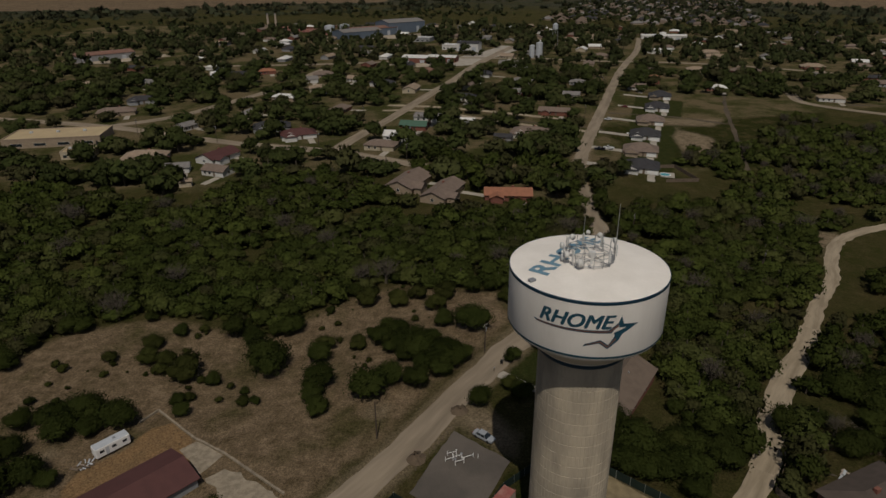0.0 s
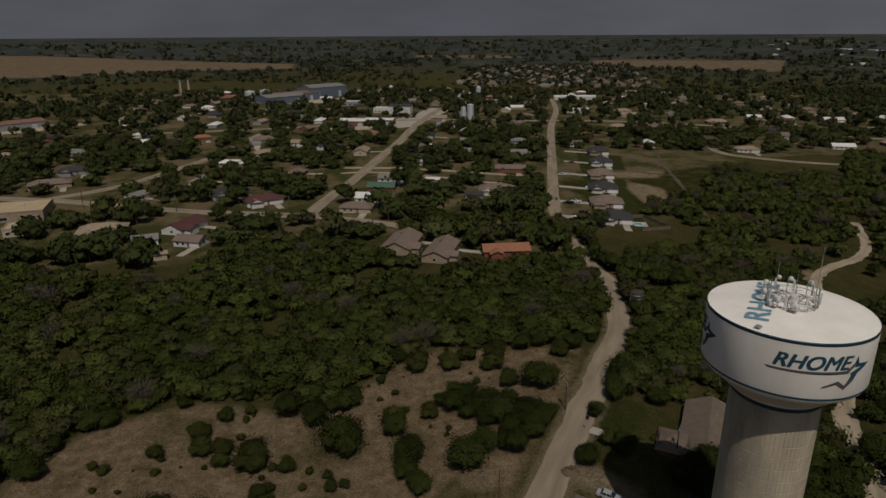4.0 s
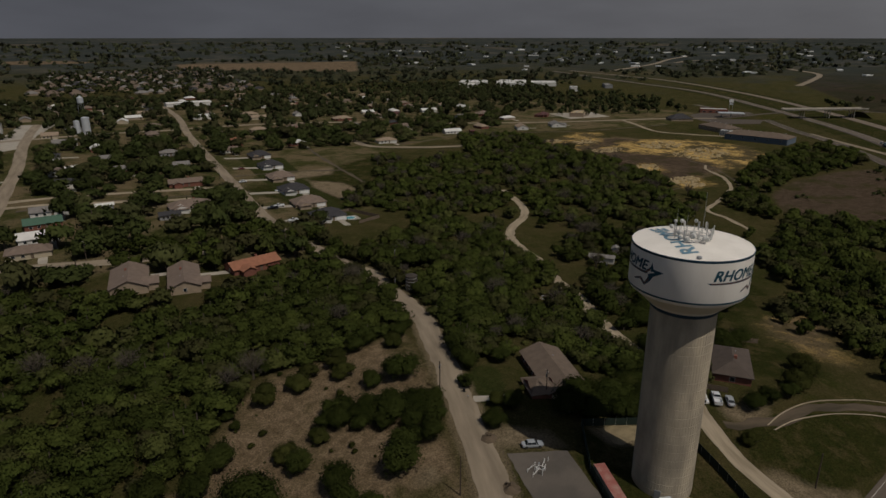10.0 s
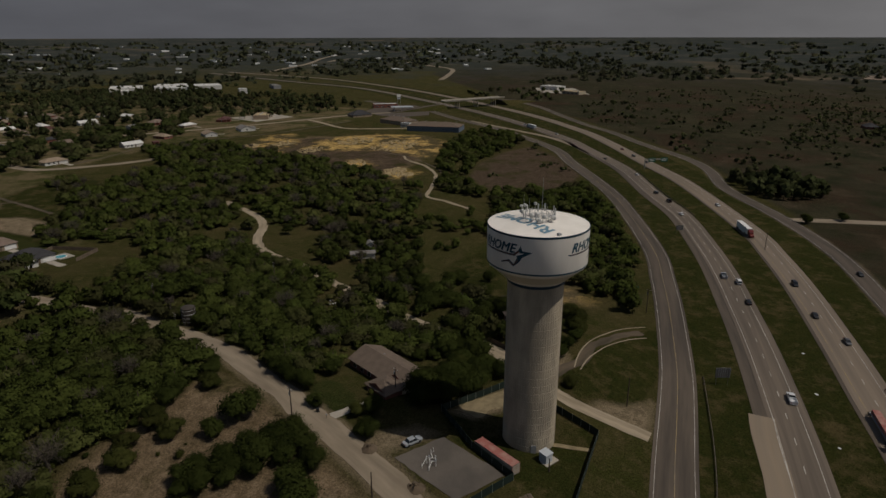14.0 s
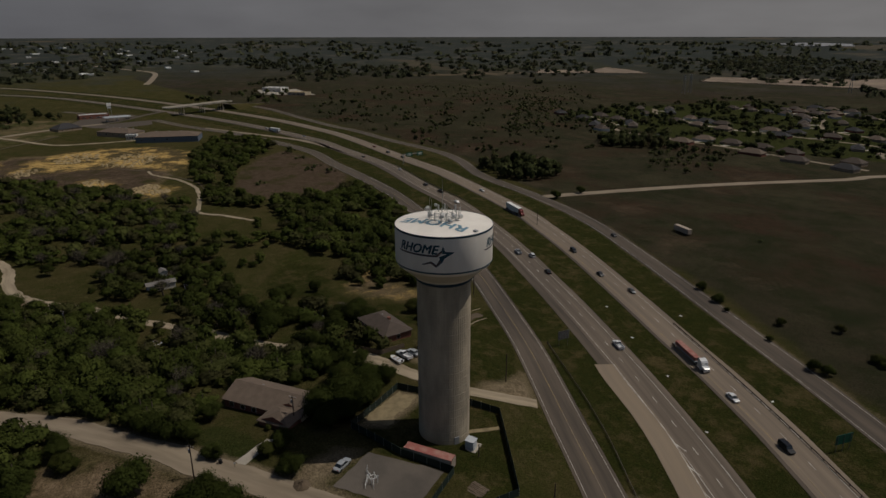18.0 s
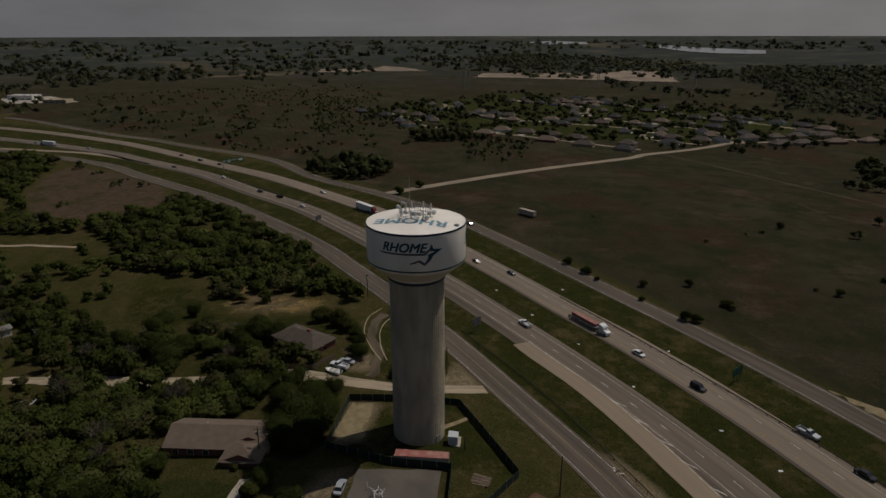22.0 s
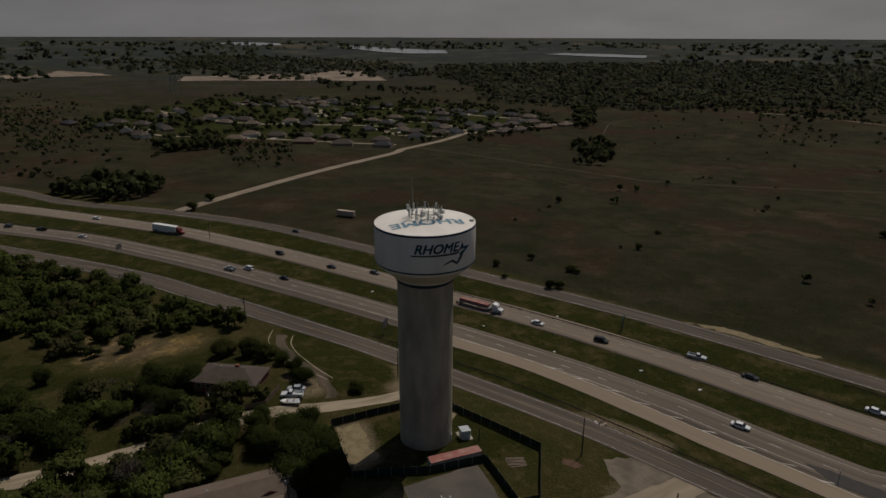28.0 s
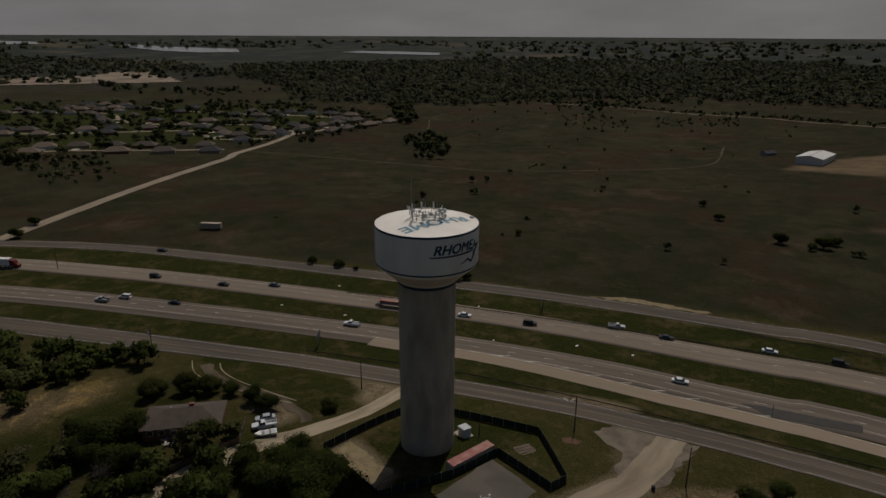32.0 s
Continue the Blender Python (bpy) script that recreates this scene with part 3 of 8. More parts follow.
def skyline():
    """A dull, hazy sky low over the land, far beyond everything."""
    k, R = 128, 4820
    verts, faces = [], []
    for i in range(k):
        a = 2 * math.pi * i / k
        verts += [(R * math.cos(a), R * math.sin(a), -60), (R * math.cos(a), R * math.sin(a), 470)]
    for i in range(k):
        j = (i + 1) % k
        faces.append((2 * i, 2 * i + 1, 2 * j + 1, 2 * j))
    m = bpy.data.materials.new("hazy_sky")
    m.use_nodes = True
    t = m.node_tree
    n, link = t.nodes, t.links.new
    n.remove(n["Principled BSDF"])
    e, geo, sep = n.new("ShaderNodeEmission"), n.new("ShaderNodeNewGeometry"), n.new("ShaderNodeSeparateXYZ")
    link(geo.outputs["Position"], sep.inputs[0])
    side, mix, noise_t, mp = n.new("ShaderNodeMapRange"), n.new("ShaderNodeMix"), n.new("ShaderNodeTexNoise"), n.new("ShaderNodeMapping")
    mp.inputs["Scale"].default_value = (1, 1, 4)
    link(geo.outputs["Position"], mp.inputs[0]), link(mp.outputs[0], noise_t.inputs["Vector"])
    noise_t.inputs["Scale"].default_value, noise_t.inputs["Detail"].default_value = 0.0011, 5
    side.inputs[1].default_value, side.inputs[2].default_value = 4800, -4800
    link(sep.outputs["Y"], side.inputs[0])
    mix.data_type = "RGBA"
    mix.inputs[6].default_value, mix.inputs[7].default_value = (0.192, 0.200, 0.232, 1), (0.450, 0.432, 0.425, 1)
    link(side.outputs[0], mix.inputs[0]), link(mix.outputs[2], e.inputs["Color"])
    var = n.new("ShaderNodeMapRange")
    var.inputs[3].default_value, var.inputs[4].default_value = 0.75, 1.25
    link(noise_t.outputs["Fac"], var.inputs[0]), link(var.outputs[0], e.inputs["Strength"])
    link(e.outputs[0], n["Material Output"].inputs["Surface"])
    return tagged(mesh_object("backdrop", verts, faces, m), "dull grey hazy sky above the skyline", "sky", kind="structure")


skyline()

# ---- paving ----
def road(name, line, width, material, label, category="road", **kw):
    return tagged(ribbon(name, line, width, material, **kw), label, category, kind="structure")


street = road("road_street", STREET, 7.0, M["chip"], "pale worn chip-seal street with ragged edges", ragged=0.28)
lane = road("road_lane", LANE[:34], 4.7, M["gravel_road"], "pale gravel lane with ragged edges", ragged=0.16)
road("road_lane_middle", LANE[33:80], 5.8, M["gravel_road"], "pale gravel lane between woods", ragged=0.2)
road("road_lane_far", LANE[79:], 4.6, M["gravel_road"], "narrow pale gravel lane between trees", ragged=0.3)
front_w = road("road_frontage_west", FRONT_W, 10.8, M["asphalt"], "grey two-lane frontage road with faded markings", lift=0.12)
main_w = road("road_highway_west", MAIN_W, 0, M["highway"], "grey two-lane highway carriageway with dashed lane lines", left=5.0, right=-6.0, lift=0.14, cols=6)
main_e = road("road_highway_east", MAIN_E, 0, M["highway_pale"], "grey two-lane highway carriageway with dashed lane lines", left=5.2, right=-6.8, lift=0.14, cols=6)
front_e = road("road_frontage_east", FRONT_E, 9.4, M["asphalt"], "grey two-lane frontage road beside open fields", lift=0.12)
road("road_farm", FARM_ROAD, 8.0, M["chip"], "pale straight farm road", lift=0.1)
for l in YARD_TRACKS:
    road("road_track", l, 4.6, M["gravel_road"], "brown dirt track across open lots", ragged=0.7, lift=0.08)
for l in ([(1414, 941), (1570, 966), (1700, 985), (1839, 1016), (2045, 1080), (2260, 1120)], [(1330, 420), (1500, 450), (1702, 499), (1827, 605), (1990, 760), (2090, 880), (2045, 985), (1900, 985)]):
    road("road_interchange", smooth(l, 14), 13, M["chip"], "pale far ramp of the interchange", lift=0.6)
road("road_slip", SLIP, 6.5, M["chip"], "grey slip road that joins the highway", lift=0.11)
road("road_track", TRACK, 2.6, M["gravel_road"], "sandy footworn track over dry ground", ragged=0.4, lift=0.12)
road("road_dirt", DIRT_ROAD, 5.0, M["gravel_road"], "pale dirt road behind the warehouses", ragged=0.5, lift=0.1)
for key, line in (("cross", CROSS), ("diagonal", DIAGONAL), ("western", WESTERN), ("north", NORTH_ROAD), ("eastern", EAST_STREET)):
    road(f"road_{key}", line, 8.0, M["chip"], "pale worn residential street", ragged=0.3, lift=0.11)


# ---- helpers for things ----
def part(name, bm, material, parent=None, label="", smooth_shade=False):
    """Links a bmesh as one mesh object under a thing or a part."""
    me = bpy.data.meshes.new(name)
    bmesh.ops.recalc_face_normals(bm, faces=bm.faces)
    bm.to_mesh(me)
    bm.free()
    if smooth_shade:
        me.shade_smooth()
    me.materials.append(material)
    ob = new(name, me)
    if parent is not None:
        ob.parent = parent
    return tagged(ob, label)


def box(bm, x, y, z, sx, sy, sz, turn=0.0, bevel=0.0):
    """A box on (x, y) with its foot at z."""
    m = pose(x, y, z + sz / 2, 0, 0, turn) @ Matrix.Diagonal((sx, sy, sz, 1))
    made = bmesh.ops.create_cube(bm, size=1, matrix=m)
    if bevel:
        edges = list({e for v in made["verts"] for e in v.link_edges})
        bmesh.ops.bevel(bm, geom=edges, offset=bevel, segments=1, affect="EDGES")
    return bm


def rod(bm, a, b, r, seg=6, r2=None):
    """A round bar from a to b."""
    a, b = Vector(a), Vector(b)
    d = b - a
    m = Matrix.Translation((a + b) / 2) @ d.to_track_quat("Z", "Y").to_matrix().to_4x4()
    bmesh.ops.create_cone(bm, cap_ends=True, segments=seg, radius1=r, radius2=r if r2 is None else r2, depth=d.length, matrix=m)
    return bm


def lathe(bm, profile, seg=72):
    """A surface turned round the z axis from pairs of radius and height."""
    rings = [[bm.verts.new((r * math.cos(2 * math.pi * i / seg), r * math.sin(2 * math.pi * i / seg), z)) for i in range(seg)] for r, z in profile]
    for a, b in zip(rings, rings[1:]):
        for i in range(seg):
            j = (i + 1) % seg
            bm.faces.new((a[i], a[j], b[j], b[i]))
    return bm


def holder(name, m, label, category, group="", kind=""):
    e = new(name)
    e.matrix_world = m
    e.empty_display_size = 0.3
    return tagged(e, label, category, group, kind)


def B():
    return bmesh.new()


# ---- the water tower ----
FOOT, RIM, R_TANK, R_COL = 3.2, 57.0, 10.83, 6.15


def word_mesh(text, size, shear=0.0):
    """The flat outline of a word in the built-in font, as vertices and faces."""
    cu = bpy.data.curves.new("word", "FONT")
    cu.body, cu.size, cu.shear, cu.extrude, cu.offset = text, size, shear, 0.0, 0.0
    cu.space_character = 1.02
    ob = new("word", cu)
    dg = bpy.context.evaluated_depsgraph_get()
    me = bpy.data.meshes.new_from_object(ob.evaluated_get(dg))
    bm = bmesh.new()
    bm.from_mesh(me)
    bpy.data.objects.remove(ob)
    return bm


def wrap(bm, start, base, radius, width=None, height=None):
    """Bends a flat drawing round the tank: x along the wall from the angle start, y up from base."""
    xs, ys = [v.co.x for v in bm.verts], [v.co.y for v in bm.verts]
    sx = width / (max(xs) - min(xs)) if width else 1
    sy = height / (max(ys) - min(ys)) if height else 1
    x0, y0 = (min(xs), min(ys)) if width else (0, 0)
    x, stop = min(xs) + 0.5 / sx, max(xs)
    while x < stop:
        bmesh.ops.bisect_plane(bm, geom=[*bm.verts, *bm.edges, *bm.faces], plane_co=(x, 0, 0), plane_no=(1, 0, 0))
        x += 0.5 / sx
    bmesh.ops.triangulate(bm, faces=bm.faces)
    for v in bm.verts:
        a = radians(start) + (v.co.x - x0) * sx / radius
        v.co = (radius * math.cos(a), radius * math.sin(a), base + (v.co.y - y0) * sy)
    return bm


def outline(points):
    bm = bmesh.new()
    bm.faces.new([bm.verts.new((x, y, 0)) for x, y in points])
    return bm


def water_tower():
    t = holder("water_tower", pose(0, 0, FOOT), "tall white water tower with blue lettering on a ribbed concrete column", "water tower")
    up = lambda z: z - FOOT  # noqa: E731
    # column core and its raised form panels
    part("column", lathe(B(), [(R_COL - 0.04, -0.8), (R_COL - 0.04, up(44.4))], 72), M["column"], t, smooth_shade=True)
    bm, around, high = B(), 64, 21
    step = (44.2 - FOOT) / high
    for k in range(high):
        for i in range(around):
            a0, a1 = 2 * math.pi * (i + 0.045) / around, 2 * math.pi * (i + 0.955) / around
            z0, z1 = k * step + 0.05, (k + 1) * step - 0.05
            ring = []
            for r, da, dz in ((R_COL - 0.05, 0, 0), (R_COL + 0.005, 0.006, 0.03)):
                ring.append([bm.verts.new((r * math.cos(a), r * math.sin(a), z)) for a, z in ((a0 + da, z0 + dz), (a1 - da, z0 + dz), (a1 - da, z1 - dz), (a0 + da, z1 - dz))])
            bm.faces.new(ring[1])
            for q in range(4):
                bm.faces.new((ring[0][q], ring[0][(q + 1) % 4], ring[1][(q + 1) % 4], ring[1][q]))
    tagged(part("form_relief", bm, M["column"], t, "raised concrete form panels"), kind="stuff")
    tank = part("tank", lathe(B(), [(6.35, up(44.7)), (R_TANK - 0.9, up(47.9)), (R_TANK - 0.25, up(48.4)), (R_TANK, up(48.9)), (R_TANK, up(56.95))], 96), M["white"], t, "white painted steel tank", True)
    part("tank_roof", lathe(B(), [(R_TANK * k, up(58.1 - 1.1 * k**1.35)) for k in (1.0, 0.97, 0.85, 0.7, 0.5, 0.3, 0.15, 0.001)], 96), M["white"], t, "shallow white tank roof", True)
    part("cone", lathe(B(), [(6.4, up(44.75)), (R_TANK - 0.86, up(47.92))], 96), M["steel_under"], t, "cream painted lower cone", True)
    part("upper_stripe", lathe(B(), [(R_TANK + 0.02, up(56.58)), (R_TANK + 0.03, up(56.85)), (R_TANK + 0.03, up(57.03)), (R_TANK - 0.06, up(57.04))], 96), M["navy"], t, "dark blue stripe", True)
    part("lower_stripe", lathe(B(), [(R_TANK - 0.05, up(48.78)), (R_TANK + 0.02, up(48.9)), (R_TANK + 0.02, up(49.15))], 96), M["teal"], t, "blue stripe", True)
    part("collar", lathe(B(), [(R_COL, up(44.0)), (R_COL + 0.28, up(44.25)), (R_COL + 0.32, up(44.7)), (R_COL + 0.1, up(44.9))], 72), M["navy"], t, "dark blue collar", True)
    # two town names round the wall, each over a long underline that runs into an open star
    for start in (-138.0, 109.0):
        word = wrap(word_mesh("RHOME", 2.0, 0.32), start + 5.2, up(53.2), R_TANK + 0.03, 9.8, 1.95)
        part("lettering", word, M["teal"], t, "blue slanted capital letters")
        for k, (du, dv) in enumerate(((0.9, 0.0), (0.0, 0.11), (0.9, 0.11))):
            bold = wrap(word_mesh("RHOME", 2.0, 0.32), start + 5.2 + du, up(53.25) + dv, R_TANK + 0.036 + 0.006 * k, 9.7, 1.88)
            part("lettering", bold, M["teal"], t, "blue slanted capital letters")
        under = [(0, 0.0), (10.1, 0.15), (11.2, 1.15), (11.55, 2.1), (11.95, 0.95), (14.0, 0.75), (11.9, -0.5), (11.4, -1.45), (10.1, -2.6), (8.9, -1.75), (7.0, -2.3), (7.2, -1.95), (9.1, -1.25), (10.15, -2.0), (10.9, -0.7), (10.7, -0.25), (12.4, 0.45), (11.35, 0.45), (11.3, 0.9), (10.4, -0.3), (0.6, -0.3)]
        inner = [(0.5, -0.06), (10.15, 0.02), (11.2, 0.95), (11.32, 0.62), (10.3, -0.14), (0.7, -0.2)]
        legs = [(7.3, -2.12), (8.95, -1.6), (10.1, -2.4), (11.15, -1.2), (11.0, -1.0), (10.12, -2.15), (9.05, -1.4), (7.35, -2.02)]
        part("emblem", wrap(outline(under), start, up(52.95), R_TANK + 0.025), M["teal"], t, "blue underline and open star")
        part("emblem_line", wrap(outline(inner), start, up(52.95), R_TANK + 0.04), M["copper"], t, "faded red inner line")
        part("emblem_line", wrap(outline(legs), start, up(52.95), R_TANK + 0.04), M["copper"], t, "faded red inner line")
    # the name again across the roof
    for k, (du, dv) in enumerate(((0.0, 0.0), (0.22, 0.0), (0.0, 0.2), (0.22, 0.2))):
        bm = word_mesh("RHOME", 3.0, 0.0)
        xs = [v.co.x for v in bm.verts]
        wide = 15.4 / (max(xs) - min(xs))
        d = Vector((3.6 + 6.2, 7.6 + 4.4)).normalized()
        lo = min(xs)
        bmesh.ops.triangulate(bm, faces=bm.faces)
        bmesh.ops.subdivide_edges(bm, edges=[e for e in bm.edges if e.calc_length() > 0.9], cuts=1)
        for v in bm.verts:
            p = Vector((-6.2, -4.4)) + d * ((v.co.x - lo) * wide + du) + Vector((-d.y, d.x)) * (v.co.y * 1.4 + dv)
            v.co = (p.x, p.y, up(58.1 - 1.1 * (p.length / R_TANK) ** 1.35) + 0.05 + 0.006 * k)
        part("roof_lettering", bm, M["skyblue"], t, "faded blue capital letters on the roof")
    hatch = part("hatch", box(B(), -8.3, -5.4, up(57.2), 0.9, 0.7, 0.3, 33, 0.04), M["metal"], t, "grey roof hatch")
    # antenna ring on the crown
    bm, ring_r, zr = B(), 3.3, up(57.9)
    for h in (0.35, 1.35):
        hoop = [[bm.verts.new(((ring_r + 0.05 * math.cos(v)) * math.cos(u), (ring_r + 0.05 * math.cos(v)) * math.sin(u), zr + h + 0.05 * math.sin(v))) for v in (0, 1.257, 2.513, 3.77, 5.027)] for u in (2 * math.pi * i / 36 for i in range(36))]
        for i in range(36):
            p, q = hoop[i], hoop[(i + 1) % 36]
            for k in range(5):
                bm.faces.new((p[k], q[k], q[(k + 1) % 5], p[(k + 1) % 5]))
        part("ring_rail", bm, M["galv"], t, "galvanised ring rail")
        bm = B()
    bm.free()
    rng = random.Random(4)
    for i in range(16):
        a = 2 * math.pi * i / 16
        x, y = ring_r * math.cos(a), ring_r * math.sin(a)
        part("ring_post", rod(B(), (x, y, zr - 0.3), (x, y, zr + (2.4 if i % 2 else 1.5)), 0.055), M["galv"], t)
    for i in range(9):
        a = 2 * math.pi * (i * 0.117 + 0.03)
        x, y = (ring_r + 0.25) * math.cos(a), (ring_r + 0.25) * math.sin(a)
        part("panel_antenna", box(B(), x, y, zr + 0.5 + rng.random() * 0.4, 0.16, 0.32, 1.7, math.degrees(a), 0.03), M["plastic"], t, "pale panel antenna")
    for a, h, r in ((205, 1.4, 0.5), (165, 1.6, 0.45), (120, 1.9, 0.42), (60, 2.2, 0.36), (20, 2.3, 0.34), (240, 0.9, 0.55), (190, 0.6, 0.48), (85, 2.4, 0.3)):
        ca, sa = math.cos(radians(a)), math.sin(radians(a))
        c = Vector((ca * (ring_r + 0.3), sa * (ring_r + 0.3), zr + h))
        bm = B()
        rod(bm, c, c + Vector((ca, sa, 0)) * 0.38, r, 16)
        bmesh.ops.create_uvsphere(bm, u_segments=12, v_segments=6, radius=r * 0.96, matrix=Matrix.Translation(c + Vector((ca, sa, 0)) * 0.36) @ pose(0, 0, 0, 0, 90, 0).inverted() @ Matrix.Diagonal((1, 1, 0.3, 1)))
        part("dish_antenna", bm, M["plastic"], t, "pale round dish antenna", True)
    bm = B()
    for i in range(12):
        a, b = rng.random() * 6.28, rng.random() * 6.28
        rod(bm, (ring_r * math.cos(a), ring_r * math.sin(a), zr + 0.3 + rng.random()), (ring_r * math.cos(a + 0.7), ring_r * math.sin(a + 0.7), zr + 0.3 + rng.random()), 0.035, 4)
    for i in range(5):
        a = i * 1.25 + 0.3
        rod(bm, (ring_r * math.cos(a), ring_r * math.sin(a), zr + 0.4), (ring_r * math.cos(a + 2.6), ring_r * math.sin(a + 2.6), zr + 0.4), 0.06, 5)
    tagged(part("bracing", bm, M["galv"], t, "tangle of thin braces and cables"), kind="stuff")
    part("vent", rod(B(), (0.4, 0.2, zr - 0.1), (0.4, 0.2, zr + 1.0), 0.5, 14), M["plastic"], t, "round roof vent")
    for x, y, top, r in ((3.4, -0.2, 66.0, 0.07), (-0.4, 3.2, 63.0, 0.05), (-3.1, 1.0, 61.3, 0.05), (2.2, 2.4, 61.8, 0.05)):
        part("whip_mast", rod(B(), (x, y, zr), (x, y, up(top)), r, 6, r * 0.5), M["galv"], t, "thin grey whip mast")
    # the small door at the foot
    part("door", box(B(), -R_COL * math.cos(radians(20)), -R_COL * math.sin(radians(20)), 0.0, 0.25, 1.3, 2.3, 20, 0.03), M["metal"], t, "grey steel door")
    return t


M.update(
    metal=mat("painted_steel", (0.30, 0.31, 0.32), 0.5, 0.3, vary=0.12, scale=1.5),
    galv=mat("galvanised_steel", (0.42, 0.42, 0.41), 0.45, 0.6, vary=0.15, scale=3),
    plastic=mat("pale_radome", (0.62, 0.61, 0.58), 0.5, vary=0.08, scale=2),
)
water_tower()


# ---- trees and brush ----
PHI = (1 + 5**0.5) / 2
ICO = np.array([(-1, PHI, 0), (1, PHI, 0), (-1, -PHI, 0), (1, -PHI, 0), (0, -1, PHI), (0, 1, PHI), (0, -1, -PHI), (0, 1, -PHI), (PHI, 0, -1), (PHI, 0, 1), (-PHI, 0, -1), (-PHI, 0, 1)]) / math.hypot(1, PHI)
ICO_F = [(a, b, c) for a, b, c in itertools.combinations(range(12), 3) if max(np.linalg.norm(ICO[p] - ICO[q]) for p, q in ((a, b), (b, c), (a, c))) < 1.1]


def crown_cards(rng, width, height, lobes, cards, size, base):
    """Leaf sprays as small triangles round uneven lobes, each with a dense inner clump: places and outward directions, (n, 3, 6)."""
    cs, rs = [], []
    for i in range(lobes):
        a = 2 * math.pi * (i + rng.random() * 0.8) / lobes
        d = width * 0.5 * rng.uniform(0.2, 0.68) if i else 0.0
        cs.append((d * math.cos(a), d * math.sin(a), base + height * (rng.uniform(0.20, 0.62) if i else 0.60)))
        rs.append(width * rng.uniform(0.18, 0.32))
    cs, rs = np.array(cs), np.array(rs)
    squash = np.array([1, 1, min(1.15, height / width * 1.05)])
    heart = np.array([0, 0, base + height * 0.25])

    def outward(p, d, jitter):
        far = (p - heart) / width * 1.6
        n = d * 0.5 + far + (0, 0, 0.32) + rng.normal(scale=jitter, size=p.shape)
        return n / (np.linalg.norm(n, axis=-1, keepdims=True) + 1e-9)

    cores = []
    for c, r in zip(cs, rs):
        v = c + ICO * squash * (r * rng.uniform(0.62, 0.86, 12))[:, None]
        v[:, 2] = np.maximum(v[:, 2], base * 0.5)
        v = np.concatenate([v, outward(v, ICO, 0.1)], 1)
        cores.append(np.stack([v[[f[k] for f in ICO_F]] for k in range(3)], 1))
    pick = rng.choice(lobes, cards, p=rs**2 / np.sum(rs**2))
    d = rng.normal(size=(cards, 3))
    d[:, 2] += 0.55
    d /= np.linalg.norm(d, axis=1)[:, None]
    p = cs[pick] + d * squash * (rs[pick] * (0.72 + 0.62 * rng.random(cards) ** 1.9))[:, None]
    p[:, 2] = np.maximum(p[:, 2], base * 0.5 + rng.uniform(0, 0.06, cards) * height)
    nrm = d + rng.normal(scale=0.45, size=(cards, 3))
    nrm /= np.linalg.norm(nrm, axis=1)[:, None]
    side = np.cross(nrm, rng.normal(size=(cards, 3)))
    side /= np.linalg.norm(side, axis=1)[:, None] + 1e-9
    other = np.cross(nrm, side)
    s = (size * rng.uniform(0.55, 1.45, cards))[:, None]
    w = s * rng.uniform(0.6, 1.0, (cards, 1))
    out = outward(p, d, 0.22)
    leaves = np.stack([p - side * w - other * s * 0.6, p + side * w - other * s * 0.5, p + other * s], 1)
    return np.concatenate([*cores, np.concatenate([leaves, np.repeat(out[:, None], 3, 1)], 2)])


def cards_mesh(name, tris, material):
    n = len(tris)
    me = bpy.data.meshes.new(name)
    me.vertices.add(n * 3)
    me.vertices.foreach_set("co", tris[..., :3].astype(np.float32).ravel())
    me.loops.add(n * 3)
    me.loops.foreach_set("vertex_index", np.arange(n * 3))
    me.polygons.add(n)
    me.polygons.foreach_set("loop_start", np.arange(0, n * 3, 3))
    if tris.shape[-1] == 6:
        me.attributes.new("outward", "FLOAT_VECTOR", "POINT").data.foreach_set("vector", tris[..., 3:].astype(np.float32).ravel())
    me.update()
    me.materials.append(material)
    return me


def limbs(rng, width, base, height):
    """A tapered trunk with a few rising limbs."""
    bm = bmesh.new()
    lean = Vector((rng.uniform(-0.3, 0.3), rng.uniform(-0.3, 0.3), 0))
    fork = Vector((0, 0, base * 0.9)) + lean
    r = 0.10 + 0.022 * width
    rod(bm, (0, 0, -0.3), fork, r * 1.3, 7, r)
    for i in range(4):
        a = i * 1.6 + rng.uniform(-0.4, 0.4)
        tip = fork + Vector((math.cos(a) * width * 0.28, math.sin(a) * width * 0.28, height * rng.uniform(0.3, 0.55)))
        rod(bm, fork - Vector((0, 0, 0.1)), tip, r * 0.6, 5, r * 0.2)
        rod(bm, tip.lerp(fork, 0.4), tip + Vector((rng.uniform(-1, 1), rng.uniform(-1, 1), 0.8)), r * 0.3, 4, r * 0.1)
    return bm


def tree_kind(seed, width, height, material, cards, size, name="tree", label="spreading green oak tree", lobes=9):
    rng = np.random.default_rng(seed)
    base = height * (0.2 if name == "tree" and width > 9 else 0.1)
    t = part(name, limbs(rng, width, base, height), M["bark"])
    crown = new("crown", cards_mesh("crown", crown_cards(rng, width, height - base * 0.5, lobes, cards, size, base * 0.7), material))
    crown.parent = t
    tagged(crown, "ragged leafy crown")
    return tagged(t, label, "tree", "scattered trees")


